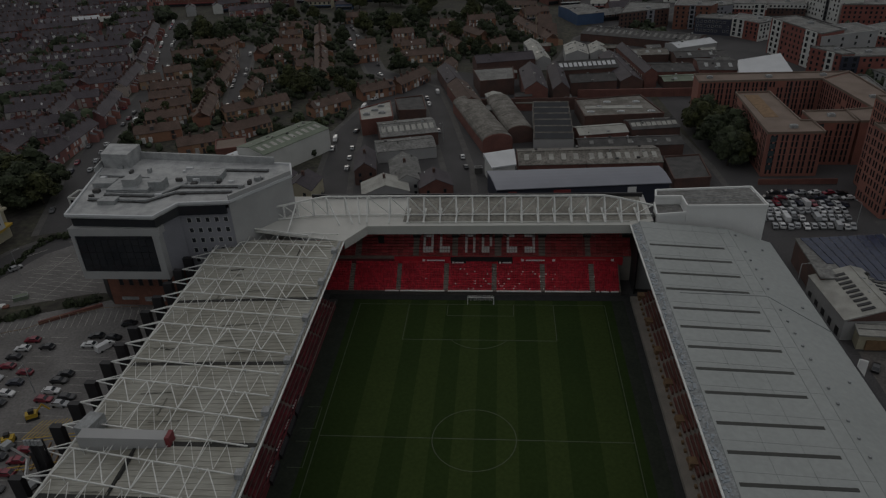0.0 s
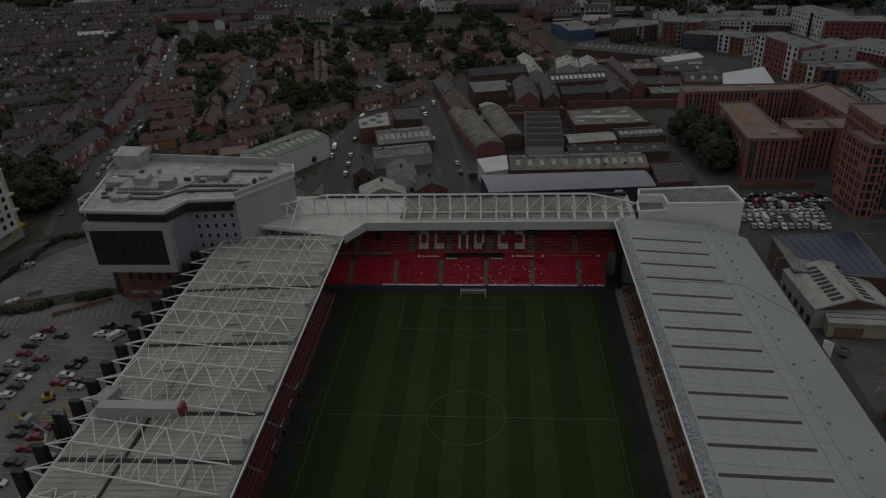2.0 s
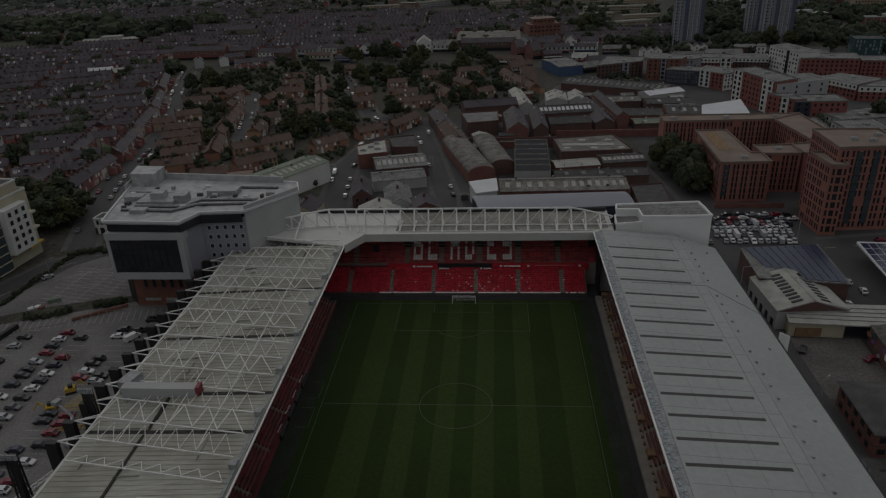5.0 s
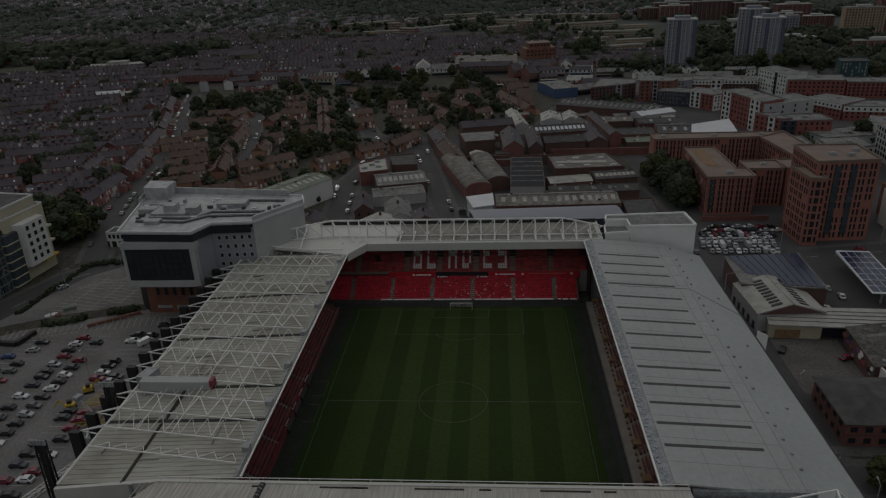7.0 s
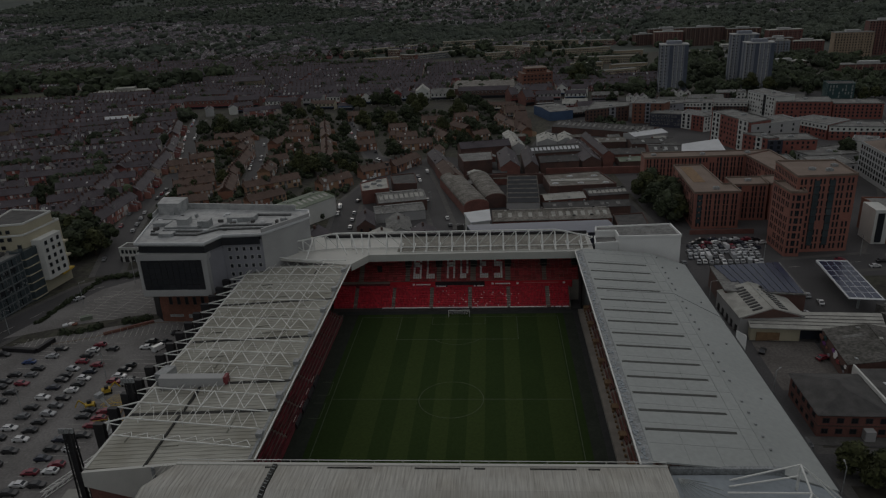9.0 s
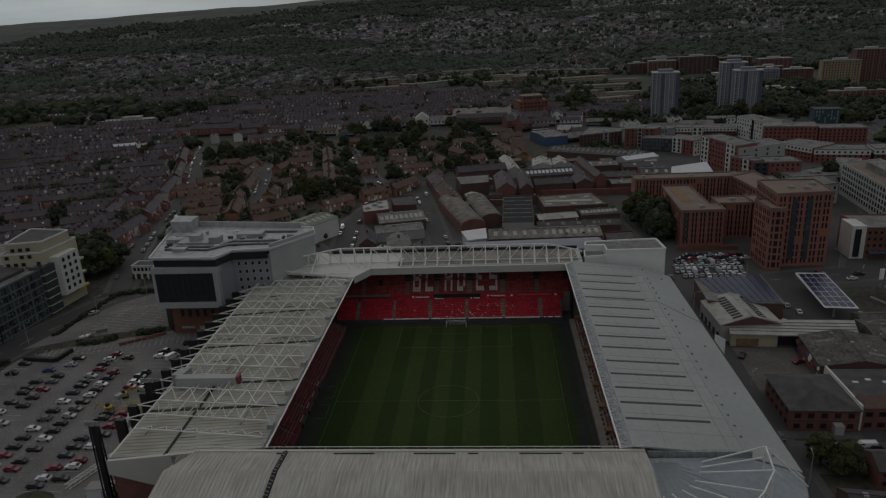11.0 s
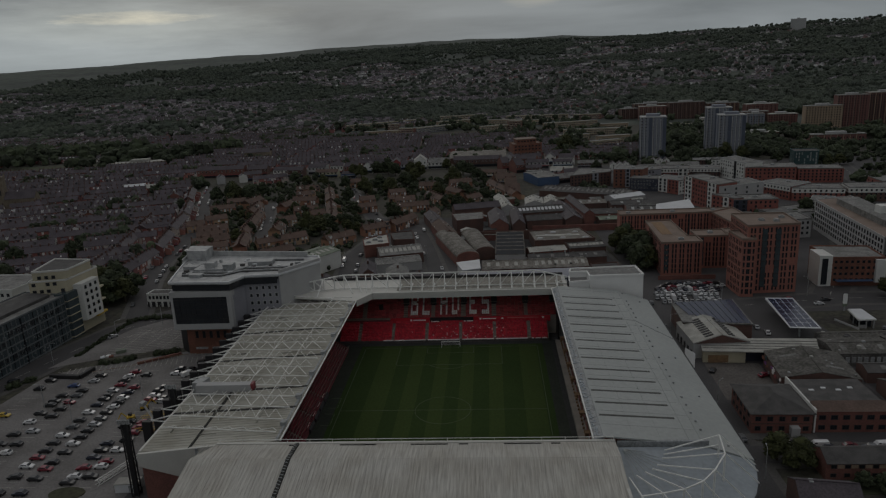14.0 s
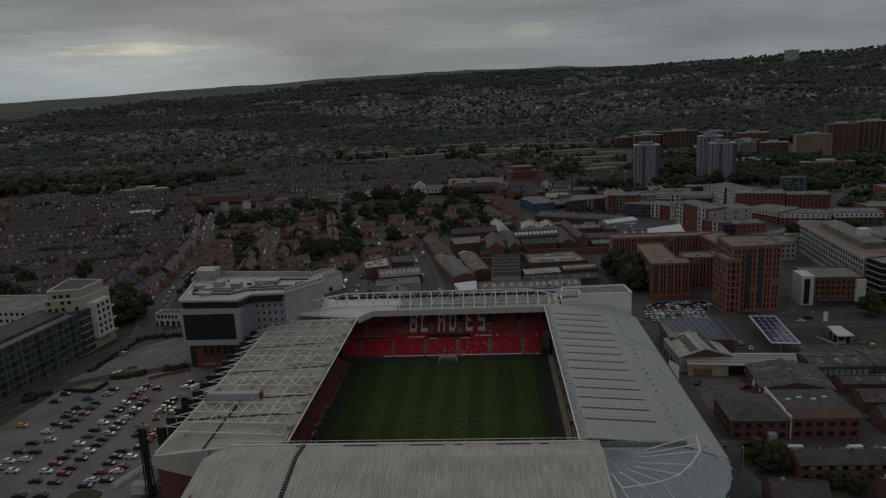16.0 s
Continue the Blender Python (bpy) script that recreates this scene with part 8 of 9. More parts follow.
# ---- the shopping street beyond the estate ----
def shop_house(x, y, w, d, h, turn, wall, roof, floors, n, label, gable_front=False, z=0.0):
    """A shop or pub with rooms above: walls, pitched roof, windows and a fascia board; its front faces -y."""
    t = thing("shop_house", label, "shop", x, y, z, turn, group="shopping street")
    rise = d * 0.30 if not gable_front else w * 0.38
    way = "y" if gable_front else "x"
    part("wall", one(gable_wall, -w / 2, w / 2, -d / 2, d / 2, h, h + rise, way), M[wall], t)
    part("roof", one(gable, -w / 2, w / 2, -d / 2, d / 2, h, h + rise, 0.25 if not gable_front else 0.05, way), M[roof], t)
    frame_mat = "dark" if wall.startswith("render") else "win_white"
    if floors > 1:
        window_rows(t, [(-w / 2 + w * (k + 0.5) / n, -d / 2 - 0.01, h * (f + 0.5) / floors + 0.2) for f in range(1, floors) for k in range(n)], 1.5, 1.8, frame_mat)
    part("shop_front", one(box, -w / 2 + 0.4, w / 2 - 0.4, -d / 2 - 0.15, -d / 2 + 0.05, 0.3, 2.5), M["glass"], t)
    part("fascia_board", one(box, -w / 2 + 0.2, w / 2 - 0.2, -d / 2 - 0.35, -d / 2 + 0.05, 2.5, 3.2), M[("white_clad", "red_sheet", "blue_sheet", "render_grey", "dark")[int(abs(x)) % 5]], t)
    if not gable_front:
        part("chimney", one(box, -w / 2 + 0.2, -w / 2 + 1.0, -0.8, 0.8, h + rise - 1.2, h + rise + 1.3), M["brick_dk"], t)
    return t


BRICK_SHOP, WHITE_SHOP, SLATE_SHOP = "red brick shops with slate roofs", "white rendered shops with a slate roof", "brick shop with a pale gable front"
shop_house(-276, 538, 52, 12, 8.5, 2, "brick_red", "slate", 2, 12, BRICK_SHOP)
shop_house(-236, 541, 22, 12, 7.5, 2, "brick_dk", "slate", 2, 5, BRICK_SHOP)
shop_house(-206, 528, 16, 11, 7.0, -4, "render_white", "slate", 2, 4, WHITE_SHOP)
shop_house(-188, 521, 17, 11, 7.5, -6, "brick_dk", "slate", 2, 4, BRICK_SHOP)
shop_house(-168, 536, 20, 11, 7.5, -8, "render_lt", "slate", 2, 5, WHITE_SHOP)
shop_house(-146, 534, 14, 11, 8.5, -6, "render_white", "slate", 2, 4, WHITE_SHOP)
shop_house(-130, 531, 15, 12, 8.0, -4, "brick_red", "slate", 2, 4, BRICK_SHOP)
shop_house(-112, 532, 10, 14, 8.0, -4, "render_white", "slate", 2, 2, SLATE_SHOP, True)
shop_house(-98, 531, 14, 11, 7.0, -2, "brick_dk", "slate", 2, 4, BRICK_SHOP)
shop_house(-84, 548, 9, 18, 8.5, 4, "red_sheet", "slate", 2, 2, SLATE_SHOP, True)
shop_house(-58, 546, 14, 18, 9.5, 4, "render_white", "roof_lt", 2, 3, WHITE_SHOP, True)
shop_house(-38, 548, 24, 14, 6.5, 2, "render_white", "roof_flat", 2, 6, WHITE_SHOP)
shop_house(-72, 545, 15, 12, 6.0, 4, "render_lt", "slate", 2, 4, WHITE_SHOP)
shop_house(4, 548, 52, 12, 8.0, -1, "brick_dk", "slate", 2, 14, BRICK_SHOP)
shop_house(38, 545, 12, 14, 9.0, -10, "render_lt", "slate", 3, 3, WHITE_SHOP, True)
shop_house(58, 535, 18, 12, 8.5, -20, "brick_red", "slate", 2, 5, BRICK_SHOP)
shop_house(82, 548, 10, 14, 8.0, -10, "render_white", "slate", 2, 2, SLATE_SHOP, True)
shop_house(98, 538, 16, 12, 8.0, -10, "render_white", "slate", 2, 4, WHITE_SHOP)
shop_house(-152, 508, 24, 9, 6.0, -4, "render_cream", "tile_brown", 2, 6, "cream rendered shops with tiled roofs")
shop_house(-128, 500, 14, 8, 4.5, 0, "blue_sheet", "slate", 1, 3, "bright blue single-storey shop")
shop_house(-232, 505, 20, 10, 7, 30, "brick_red", "slate", 2, 6, BRICK_SHOP)
for k in range(6):
    shop_house(-290 + 44 * k, 590 + 7 * (k % 3), 26 + 3 * (k % 2), 11, 7.5, 4 - 2 * k, ("brick_red", "render_white", "brick_dk")[k % 3], "slate", 2, 7, (BRICK_SHOP, WHITE_SHOP, BRICK_SHOP)[k % 3])
long_hall = thing("long_hall", "long grey-roofed depot hall", "hall", 4, 606, 0, -1)
part("wall", one(gable_wall, -32, 32, -32, 32, 6, 9, "x"), M["brick_dk"], long_hall)
part("roof", one(gable, -32, 32, -32, 32, 6, 9, 0.3, "x"), M["roof_asb"], long_hall)
marquee = thing("peaked_hall", "white peaked roof of a hall among the terraces", "hall", -323, 451, 0, 20)
part("wall", one(box, -17, 17, -6, 6, -0.2, 5), M["brick_red"], marquee)
part("roof", one(profile, [(-6.4, 5), (6.4, 5), (0, 9.5)], "x", -17, 3), M["roof_white"], marquee)
part("roof", one(profile, [(-6.4, 5), (6.4, 5), (0, 8)], "x", 3, 17), M["roof_lt"], marquee)
pavilion = thing("sports_hall", "pale flat-roofed school halls beside the field", "school", -428, 652, 0, 12)
part("wall", one(box, -34, 34, -9, 9, -0.2, 6), M["brick_buff"], pavilion)
part("roof", one(box, -34.5, 34.5, -9.5, 9.5, 5.9, 6.6), M["roof_lt"], pavilion)
part("upper_hall", one(box, -8, 14, -6, 8, 6.5, 9.5), M["roof_lt"], pavilion)
big_school = thing("old_school", "stone-coloured school with a hipped roof", "school", -275, 662, 0, 5)
part("wall", one(box, -16, 16, -8, 8, -0.2, 12), M["stone"], big_school)
part("roof", one(gable, -16, 16, -8, 8, 12, 16, 0.3, "x"), M["slate"], big_school)
window_rows(big_school, [(-14 + 3.5 * i, -8.02, 3.2 + 4.4 * f) for f in range(2) for i in range(9)], 1.6, 2.4, "render_lt")
# houses and small works between the estate and the blue warehouse
for x, y, w, d, h, turn, wall, roof, n in ((28, 436, 11, 16, 5, 4, "brick_buff", "tile_brown", 3), (35, 403, 10, 18, 5, 4, "brick_buff", "tile_brown", 3), (35, 371, 13, 18, 5, 2, "brick_buff", "tile_brown", 4), (20, 470, 26, 8, 5.5, -6, "brick_buff", "tile_brown", 7), (44, 500, 9, 20, 8, 20, "brick_red", "slate", 3),
                                           (31, 518, 8, 18, 8, 16, "brick_red", "slate", 2), (66, 520, 24, 9, 6.5, -4, "render_lt", "slate", 6), (92, 520, 20, 9, 6, -4, "render_white", "slate", 5), (118, 508, 24, 9, 5.5, -6, "brick_dk", "roof_flat", 6), (86, 470, 22, 12, 5, -8, "render_lt", "roof_lt", 5),
                                           (98, 452, 26, 12, 5.5, 10, "brick_red", "slate", 7), (60, 490, 16, 9, 5.5, 8, "brick_dk", "slate", 4), (84, 430, 18, 12, 4.5, 20, "brick_dk", "roof_flat", 4), (200, 470, 30, 12, 5, -6, "brick_dk", "roof_flat", 8), (262, 466, 40, 10, 4.5, -10, "render_lt", "roof_flat", 8), (170, 466, 26, 10, 5, -4, "brick_red", "roof_flat", 6)):
    shop_house(x, y, w, d, h, turn, wall, roof, 2, n, "small two-storey building between the works and houses")
# bigger pale-fronted houses standing out among the terraces
rng = random.Random(5150)
for k in range(26):
    x, y = rng.uniform(-420, -200), rng.uniform(260, 500)
    if road_gap(x, y) < 14 or in_poly(x, y, NO_HOUSES[0]) or math.hypot(x + 323, y - 451) < 24:
        continue
    shop_house(x, y, rng.uniform(8, 13), 8, rng.uniform(5.5, 7), 23 + rng.choice((0, 90)), rng.choice(("render_white", "brick_or", "brick_red", "render_lt")), "slate", 2, 3, "larger house among the terraces")
# ---- trees ----
def leaf_crown(rng, lobes, size, leaves):
    """Many small leaves on the shells of several lobes, with gaps between them."""
    verts, faces = [], []
    for cx, cy, cz, r in lobes:
        for _ in range(leaves):
            v = Vector((rng.gauss(0, 1), rng.gauss(0, 1), rng.gauss(0, 1))).normalized()
            if v.z < -0.5:
                continue
            q = r * rng.uniform(0.62, 1.08)
            p = Vector((cx, cy, cz)) + Vector((v.x * q, v.y * q, v.z * q * 0.85))
            t = Vector((rng.gauss(0, 1), rng.gauss(0, 1), rng.gauss(0, 0.6))).normalized()
            b = t.cross(v + Vector((rng.gauss(0, 0.5), rng.gauss(0, 0.5), rng.gauss(0, 0.5)))).normalized()
            s = size * rng.uniform(0.6, 1.3)
            n = len(verts)
            verts += [p - t * s, p + b * s * 0.55, p + t * s, p - b * s * 0.55]
            faces.append((n, n + 1, n + 2, n + 3))
    me = bpy.data.meshes.new("crown")
    me.from_pydata([tuple(v) for v in verts], [], faces)
    return me


def core_mesh(rng, lobes):
    """The dark inside of the crown: uneven lumps."""
    bm = bmesh.new()
    for cx, cy, cz, r in lobes:
        made = bmesh.ops.create_icosphere(bm, subdivisions=2, radius=r * 0.72, matrix=Matrix.Translation((cx, cy, cz)))
        for v in made["verts"]:
            v.co += Vector((rng.gauss(0, 1), rng.gauss(0, 1), rng.gauss(0, 1))) * r * 0.08
    return bm


def make_tree(seed, h, leaf):
    rng = random.Random(seed)
    t = thing("tree", "broad leafy green tree in full summer leaf" if leaf == "leaf" else "yellow-green leafy tree in summer leaf", "tree", 0, 0, -500, group="trees")
    bm = bmesh.new()
    base = h * 0.028
    rings = []
    for z, r in ((-0.3, base * 1.3), (0.6, base), (h * 0.25, base * 0.75), (h * 0.45, base * 0.5), (h * 0.7, base * 0.22)):
        rings.append([bm.verts.new((r * math.cos(a), r * math.sin(a), z)) for a in (math.pi / 4 * k for k in range(8))])
    for p, q in zip(rings, rings[1:]):
        for k in range(8):
            bm.faces.new((p[k], p[(k + 1) % 8], q[(k + 1) % 8], q[k]))
    lobes = []
    for k in range(12):
        a, el = k * 2.4 + rng.uniform(-0.5, 0.5), rng.uniform(0.0, 1.0)
        rad = h * rng.uniform(0.17, 0.34) * (1.1 - 0.55 * el)
        p = (rad * math.cos(a), rad * math.sin(a), h * (0.26 + 0.46 * el))
        lobes.append((*p, h * rng.uniform(0.14, 0.21)))
        beam(bm, (0, 0, h * rng.uniform(0.22, 0.42)), (p[0] * 0.9, p[1] * 0.9, p[2]), base * 0.5)
    lobes.append((0, 0, h * 0.74, h * 0.22))
    lobes.append((0, 0, h * 0.45, h * 0.26))
    part("trunk", bm, M["trunk"], t)
    me = leaf_crown(rng, lobes, h * 0.052, 120)
    me.materials.append(M[leaf])
    crown = new("crown", me)
    crown.parent = t
    part("inner_foliage", core_mesh(rng, lobes), M[leaf], crown)
    return t


KINDS = [make_tree(900 + k, 10.0, "leaf" if k % 4 else "leaf2") for k in range(5)]


def plant_tree(x, y, h, k):
    rng = random.Random(int(x * 13 + y * 7))
    c = copy_thing(KINDS[k % 5], pose(x, y, land(x, y), 0, 0, rng.uniform(0, 360)))
    c.scale = (h / 10, h / 10, h / 10 * rng.uniform(0.85, 1.1))
    return c


BIG = [(-208, 389, 17), (-200, 398, 15), (-222, 382, 15), (-214, 396, 18), (-101, 252, 17), (-111, 262, 15), (-96, 262, 16), (-103, 370, 13), (-87, 310, 14), (-71, 396, 18), (-95, 405, 17), (-60, 424, 18), (-83, 414, 19),
       (-118, 433, 13), (-56, 456, 16), (-17, 436, 19), (-54, 293, 14), (-2, 370, 14), (4, 352, 13), (-27, 372, 14)]
BIG2 = [(96, 178, 17), (100, 170, 18), (95, 192, 17), (96, 160, 16), (99, 152, 15), (91, 186, 16), (112, 628, 22), (122, 640, 20), (-177, 122, 19), (-186, 130, 18), (-192, 120, 17), (-170, 130, 14), (-242, 196, 16), (226, 262, 14),
        (94.5, -31, 11), (98, -36, 10), (101, -31.5, 8), (111, -44, 6), (115.5, -46, 7), (124, -45, 5), (194, 99, 13), (205, 102, 12), (-268, 160, 17), (-255, 150, 16), (276, 530, 17), (262, 540, 18), (240, 600, 20), (150, 520, 15), (300, 500, 14), (345, 470, 14), (330, 460, 12), (-276, 190, 15)]
BIG3 = [(-189, 118, 20), (-177, 114, 18), (-170, 119, 17), (-198, 123, 19), (-191, 133, 20), (-182, 137, 19), (-200, 138, 18), (-124, 503, 15), (-115, 498, 16), (-99, 506, 17), (-89, 512, 18), (-80, 500, 16), (-64, 500, 16), (-54, 488, 17), (-10, 488, 18), (-2, 482, 16), (5, 460, 14), (-29, 532, 13), (106, 623, 24), (99, 560, 16), (123, 497, 11), (-300, 440, 13), (-290, 452, 12), (-215, 402, 17), (-196, 388, 15), (-188, 404, 16), (-228, 396, 14),
        (-160, 455, 14), (-146, 462, 13), (-176, 470, 15), (-136, 640, 16), (93, 170, 17), (99, 184, 17), (92, 199, 13), (94, 151, 14), (100, 162, 16)]
for k, (x, y, h) in enumerate(BIG + BIG2 + BIG3):
    plant_tree(x, y, h, k)
rng = random.Random(31)
count = 0
while count < 110:
    x, y = rng.uniform(-215, 20), rng.uniform(160, 450)
    if x < -186 - (y - 150) * 0.24 + 12 or y < 150 + (x + 215) * 0.0 or (x > -60 and y < 300) or road_gap(x, y) < 4:
        continue
    plant_tree(x, y, rng.uniform(4.5, 10), rng.randint(0, 4))
    count += 1
for x, y in GARDENS:
    if math.hypot(x - 15, y + 150) < 400 and road_gap(x, y) > 5:
        plant_tree(x, y, rng.uniform(5, 11), rng.randint(0, 4))


def hedge(pts, w, h, seed):
    """A clipped or wild hedge: leaves round a line of lumps."""
    rng = random.Random(seed)
    t = thing("hedge", "low straggling brown-green bushes beside the car park", "hedge", group="hedges")
    lobes = []
    for a, b in zip(pts, pts[1:]):
        n = max(2, int(math.dist(a, b) / (w * 0.6)))
        lobes += [(a[0] + (b[0] - a[0]) * k / n + rng.uniform(-1, 1), a[1] + (b[1] - a[1]) * k / n + rng.uniform(-1, 1), h * 0.35, w * rng.uniform(0.4, 0.6)) for k in range(n)]
    me = leaf_crown(rng, lobes, 0.45, 120)
    me.materials.append(M["leaf"])
    c = new("crown", me)
    c.parent = t
    part("inner_foliage", core_mesh(rng, lobes), M["leaf"], t)


hedge([(-139, 41), (-130.5, 42.4)], 3.2, 1.6, 1), hedge([(-130, 43), (-128.6, 50)], 4, 2.4, 8), hedge([(-121.5, 48.4), (-111.5, 53.4)], 3.6, 2.2, 2), hedge([(-151.5, 88), (-143, 93), (-131, 93)], 2.6, 2, 3), hedge([(-118, 96), (-108, 92)], 5, 4, 4), hedge([(-164, 20), (-158, 30)], 3, 2, 5), hedge([(-154.6, 50), (-153.2, 70), (-151.4, 88)], 1.5, 0.9, 6)
for a, b in (((-153.4, 29.6), (-141.0, 28.2)), ((-141.0, 28.2), (-139.6, 36.0))):
    bed = thing("planting_bed", "low dark brick planter round the car park corner", "planter")
    part("wall", one(beam, (*a, 0.75), (*b, 0.75), 1.5, 1.5), M["dark"], bed)
    part("soil", one(beam, (*a, 1.52), (*b, 1.52), 1.2, 0.06), M["dark"], bed)
bm = bmesh.new()
bmesh.ops.create_cone(bm, cap_ends=True, segments=28, radius1=1.0, radius2=0.97, depth=0.3, matrix=Matrix.Translation((-101.5, -45.5, 0.15)) @ Matrix.Diagonal((5.2, 3.0, 1, 1)))
structure("grass_island", bm, M["verge"], "kerbed grass island in the car park", "lawn")


# groves: middle, spread across and along, number of trees
GROVES = [(60, 905, 30, 10, 16), (0, 955, 30, 12, 16), (-70, 985, 30, 14, 16), (100, 965, 30, 14, 18), (130, 870, 24, 12, 14), (150, 775, 20, 10, 10), (-120, 1010, 30, 14, 14), (60, 1040, 40, 14, 16), (150, 1000, 30, 16, 14), (196, 780, 14, 14, 10), (205, 690, 12, 14, 10), (-200, 980, 24, 18, 14), (-610, 745, 40, 12, 60), (-545, 770, 36, 10, 50), (-500, 640, 14, 6, 8), (-660, 700, 24, 20, 24), (-395, 695, 18, 14, 18), (-362, 770, 14, 16, 12), (-454, 675, 14, 6, 8), (-480, 720, 30, 10, 14), (29, 1240, 60, 40, 60), (-12, 1000, 14, 40, 26), (-150, 1160, 60, 30, 30), (176, 870, 10, 14, 10), (262, 700, 16, 34, 36),
          (320, 610, 22, 34, 40), (226, 640, 8, 30, 16), (450, 670, 34, 16, 26), (400, 740, 40, 24, 26), (330, 360, 8, 8, 6), (-250, 1200, 50, 30, 26), (120, 640, 8, 12, 8), (116, 700, 10, 22, 10), (330, 500, 14, 12, 8), (345, 540, 20, 24, 18), (105, 655, 7, 26, 14),
          (400, 560, 30, 40, 20), (520, 690, 40, 20, 24), (235, 545, 20, 10, 14), (-60, 1000, 20, 30, 14), (240, 1120, 50, 60, 40), (330, 940, 40, 30, 20), (150, 560, 20, 12, 10)]


def far_woods():
    """Woods and garden trees of the valley and hills: lumpy crowns, too many to count."""
    ico = bmesh.new()
    bmesh.ops.create_icosphere(ico, subdivisions=1, radius=1.0)
    base = np.array([v.co[:] for v in ico.verts])
    tri = np.array([[v.index for v in f.verts] for f in ico.faces])
    fine = bmesh.new()
    bmesh.ops.create_icosphere(fine, subdivisions=2, radius=1.0)
    base2 = np.array([v.co[:] for v in fine.verts])
    tri2 = np.array([[v.index for v in f.verts] for f in fine.faces])
    ico.free(), fine.free()
    gen = np.random.default_rng(4)
    rng = random.Random(8)
    stores = {True: ([], [], [0]), False: ([], [], [0])}      # valley trees and hillside woods

    def clump(x, y, h):
        d = math.hypot(x - 15, y + 150)
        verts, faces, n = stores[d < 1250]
        full = d < 1250 and h > 5
        for _ in range(6 if full else 3 if d < 1400 else 2):
            b, t = (base2, tri2) if d < 950 else (base, tri)
            r = h * (rng.uniform(0.18, 0.32) if full else rng.uniform(0.3, 0.48))
            p = b * (1 + gen.normal(0, 0.2 if full else 0.16, (len(b), 1))) * (r, r, r * rng.uniform(0.8, 1.2))
            verts.append(p + (x + rng.uniform(-0.4, 0.4) * h, y + rng.uniform(-0.4, 0.4) * h, land(x, y) + h * (rng.uniform(0.2, 0.75) if full else rng.uniform(0.3, 0.55))))
            faces.append(t + n[0])
            n[0] += len(b)
    made = 0
    while made < 1500:                       # garden shrubs of the estate and scrub between the blocks
        if made < 1050:
            x, y = rng.uniform(-222, 40), rng.uniform(165, 470)
            if x < -186 - (y - 150) * 0.24 + 14 or road_gap(x, y) < 3.5 or (x > -62 and y < 305):
                continue
        else:
            x, y = rng.uniform(90, 470), rng.uniform(230, 640)
            if noise.noise(Vector((x / 60, y / 60, 3))) < 0.12 or road_gap(x, y) < 3:
                continue
        clump(x, y, rng.uniform(1.6, 4.2) if made < 1050 else rng.uniform(3, 8))
        made += 1
    for x, y in GARDENS:
        if math.hypot(x - 15, y + 150) >= 400 and road_gap(x, y) > 5:
            clump(x, y, rng.uniform(6, 12))
    total = 0
    while total < 24000:
        deg, d = rng.uniform(-40, 37), 600 + 3300 * rng.random() ** 0.72
        az = radians(deg)
        x, y = 15 + d * math.sin(az), -150 + d * math.cos(az)
        belt = noise.noise(Vector((x / 200, y / 200, 7.7)))
        if d < 1230 and (belt < (0.22 if d < 950 else 0.04) or any(in_poly(x, y, q) for q in NO_HOUSES[:3]) or (any(in_poly(x, y, q) for q in NO_HOUSES[3:]) and (in_poly(x, y, NO_HOUSES[3]) or rng.random() < 0.2)) or road_gap(x, y) < 8):
            continue
        if d >= 1230 and hill_density(deg, d, x, y) > 0.12 and rng.random() < 0.80:
            continue
        if d > 2600 and deg < 12 and rng.random() < smooth((d - 2980 - 34 * max(0, deg + 30)) / 350):
            continue
        clump(x, y, rng.uniform(9, 15) * (1.0 + 0.6 * max(0, belt)) if d > 1230 else rng.uniform(6, 13))
        total += 1
    for x, y, spread_x, spread_y, count in GROVES:
        for _ in range(count if y < 860 else int(count * 0.55)):
            clump(x + rng.gauss(0, spread_x), y + rng.gauss(0, spread_y), rng.uniform(8, 16) * (1.6 if x < -300 else 1.0))
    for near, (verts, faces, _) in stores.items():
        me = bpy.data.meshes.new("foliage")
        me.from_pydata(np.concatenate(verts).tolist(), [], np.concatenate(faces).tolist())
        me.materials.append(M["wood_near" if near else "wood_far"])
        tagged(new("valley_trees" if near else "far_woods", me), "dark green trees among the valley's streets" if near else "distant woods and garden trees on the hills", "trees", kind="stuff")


far_woods()
for t in KINDS:
    for o in [*t.children_recursive, t]:
        bpy.data.objects.remove(o)
# ---- vehicles ----
PAINT = {"k": ("black", (0.015, 0.015, 0.017)), "g": ("grey", (0.10, 0.105, 0.11)), "s": ("silver", (0.36, 0.37, 0.38)), "w": ("white", (0.62, 0.62, 0.62)),
         "r": ("red", (0.20, 0.012, 0.028)), "b": ("blue", (0.03, 0.06, 0.17)), "d": ("dark blue", (0.018, 0.022, 0.04)), "y": ("yellow", (0.55, 0.38, 0.04)), "m": ("maroon", (0.12, 0.015, 0.025))}
for letter, (nm, col) in PAINT.items():
    m = mat("car_paint_" + nm.replace(" ", "_"), col, 0.3, 0.08, 0.6)
    m.node_tree.nodes["Principled BSDF"].inputs["Coat Weight"].default_value = 0.6
    M["car_" + letter] = m


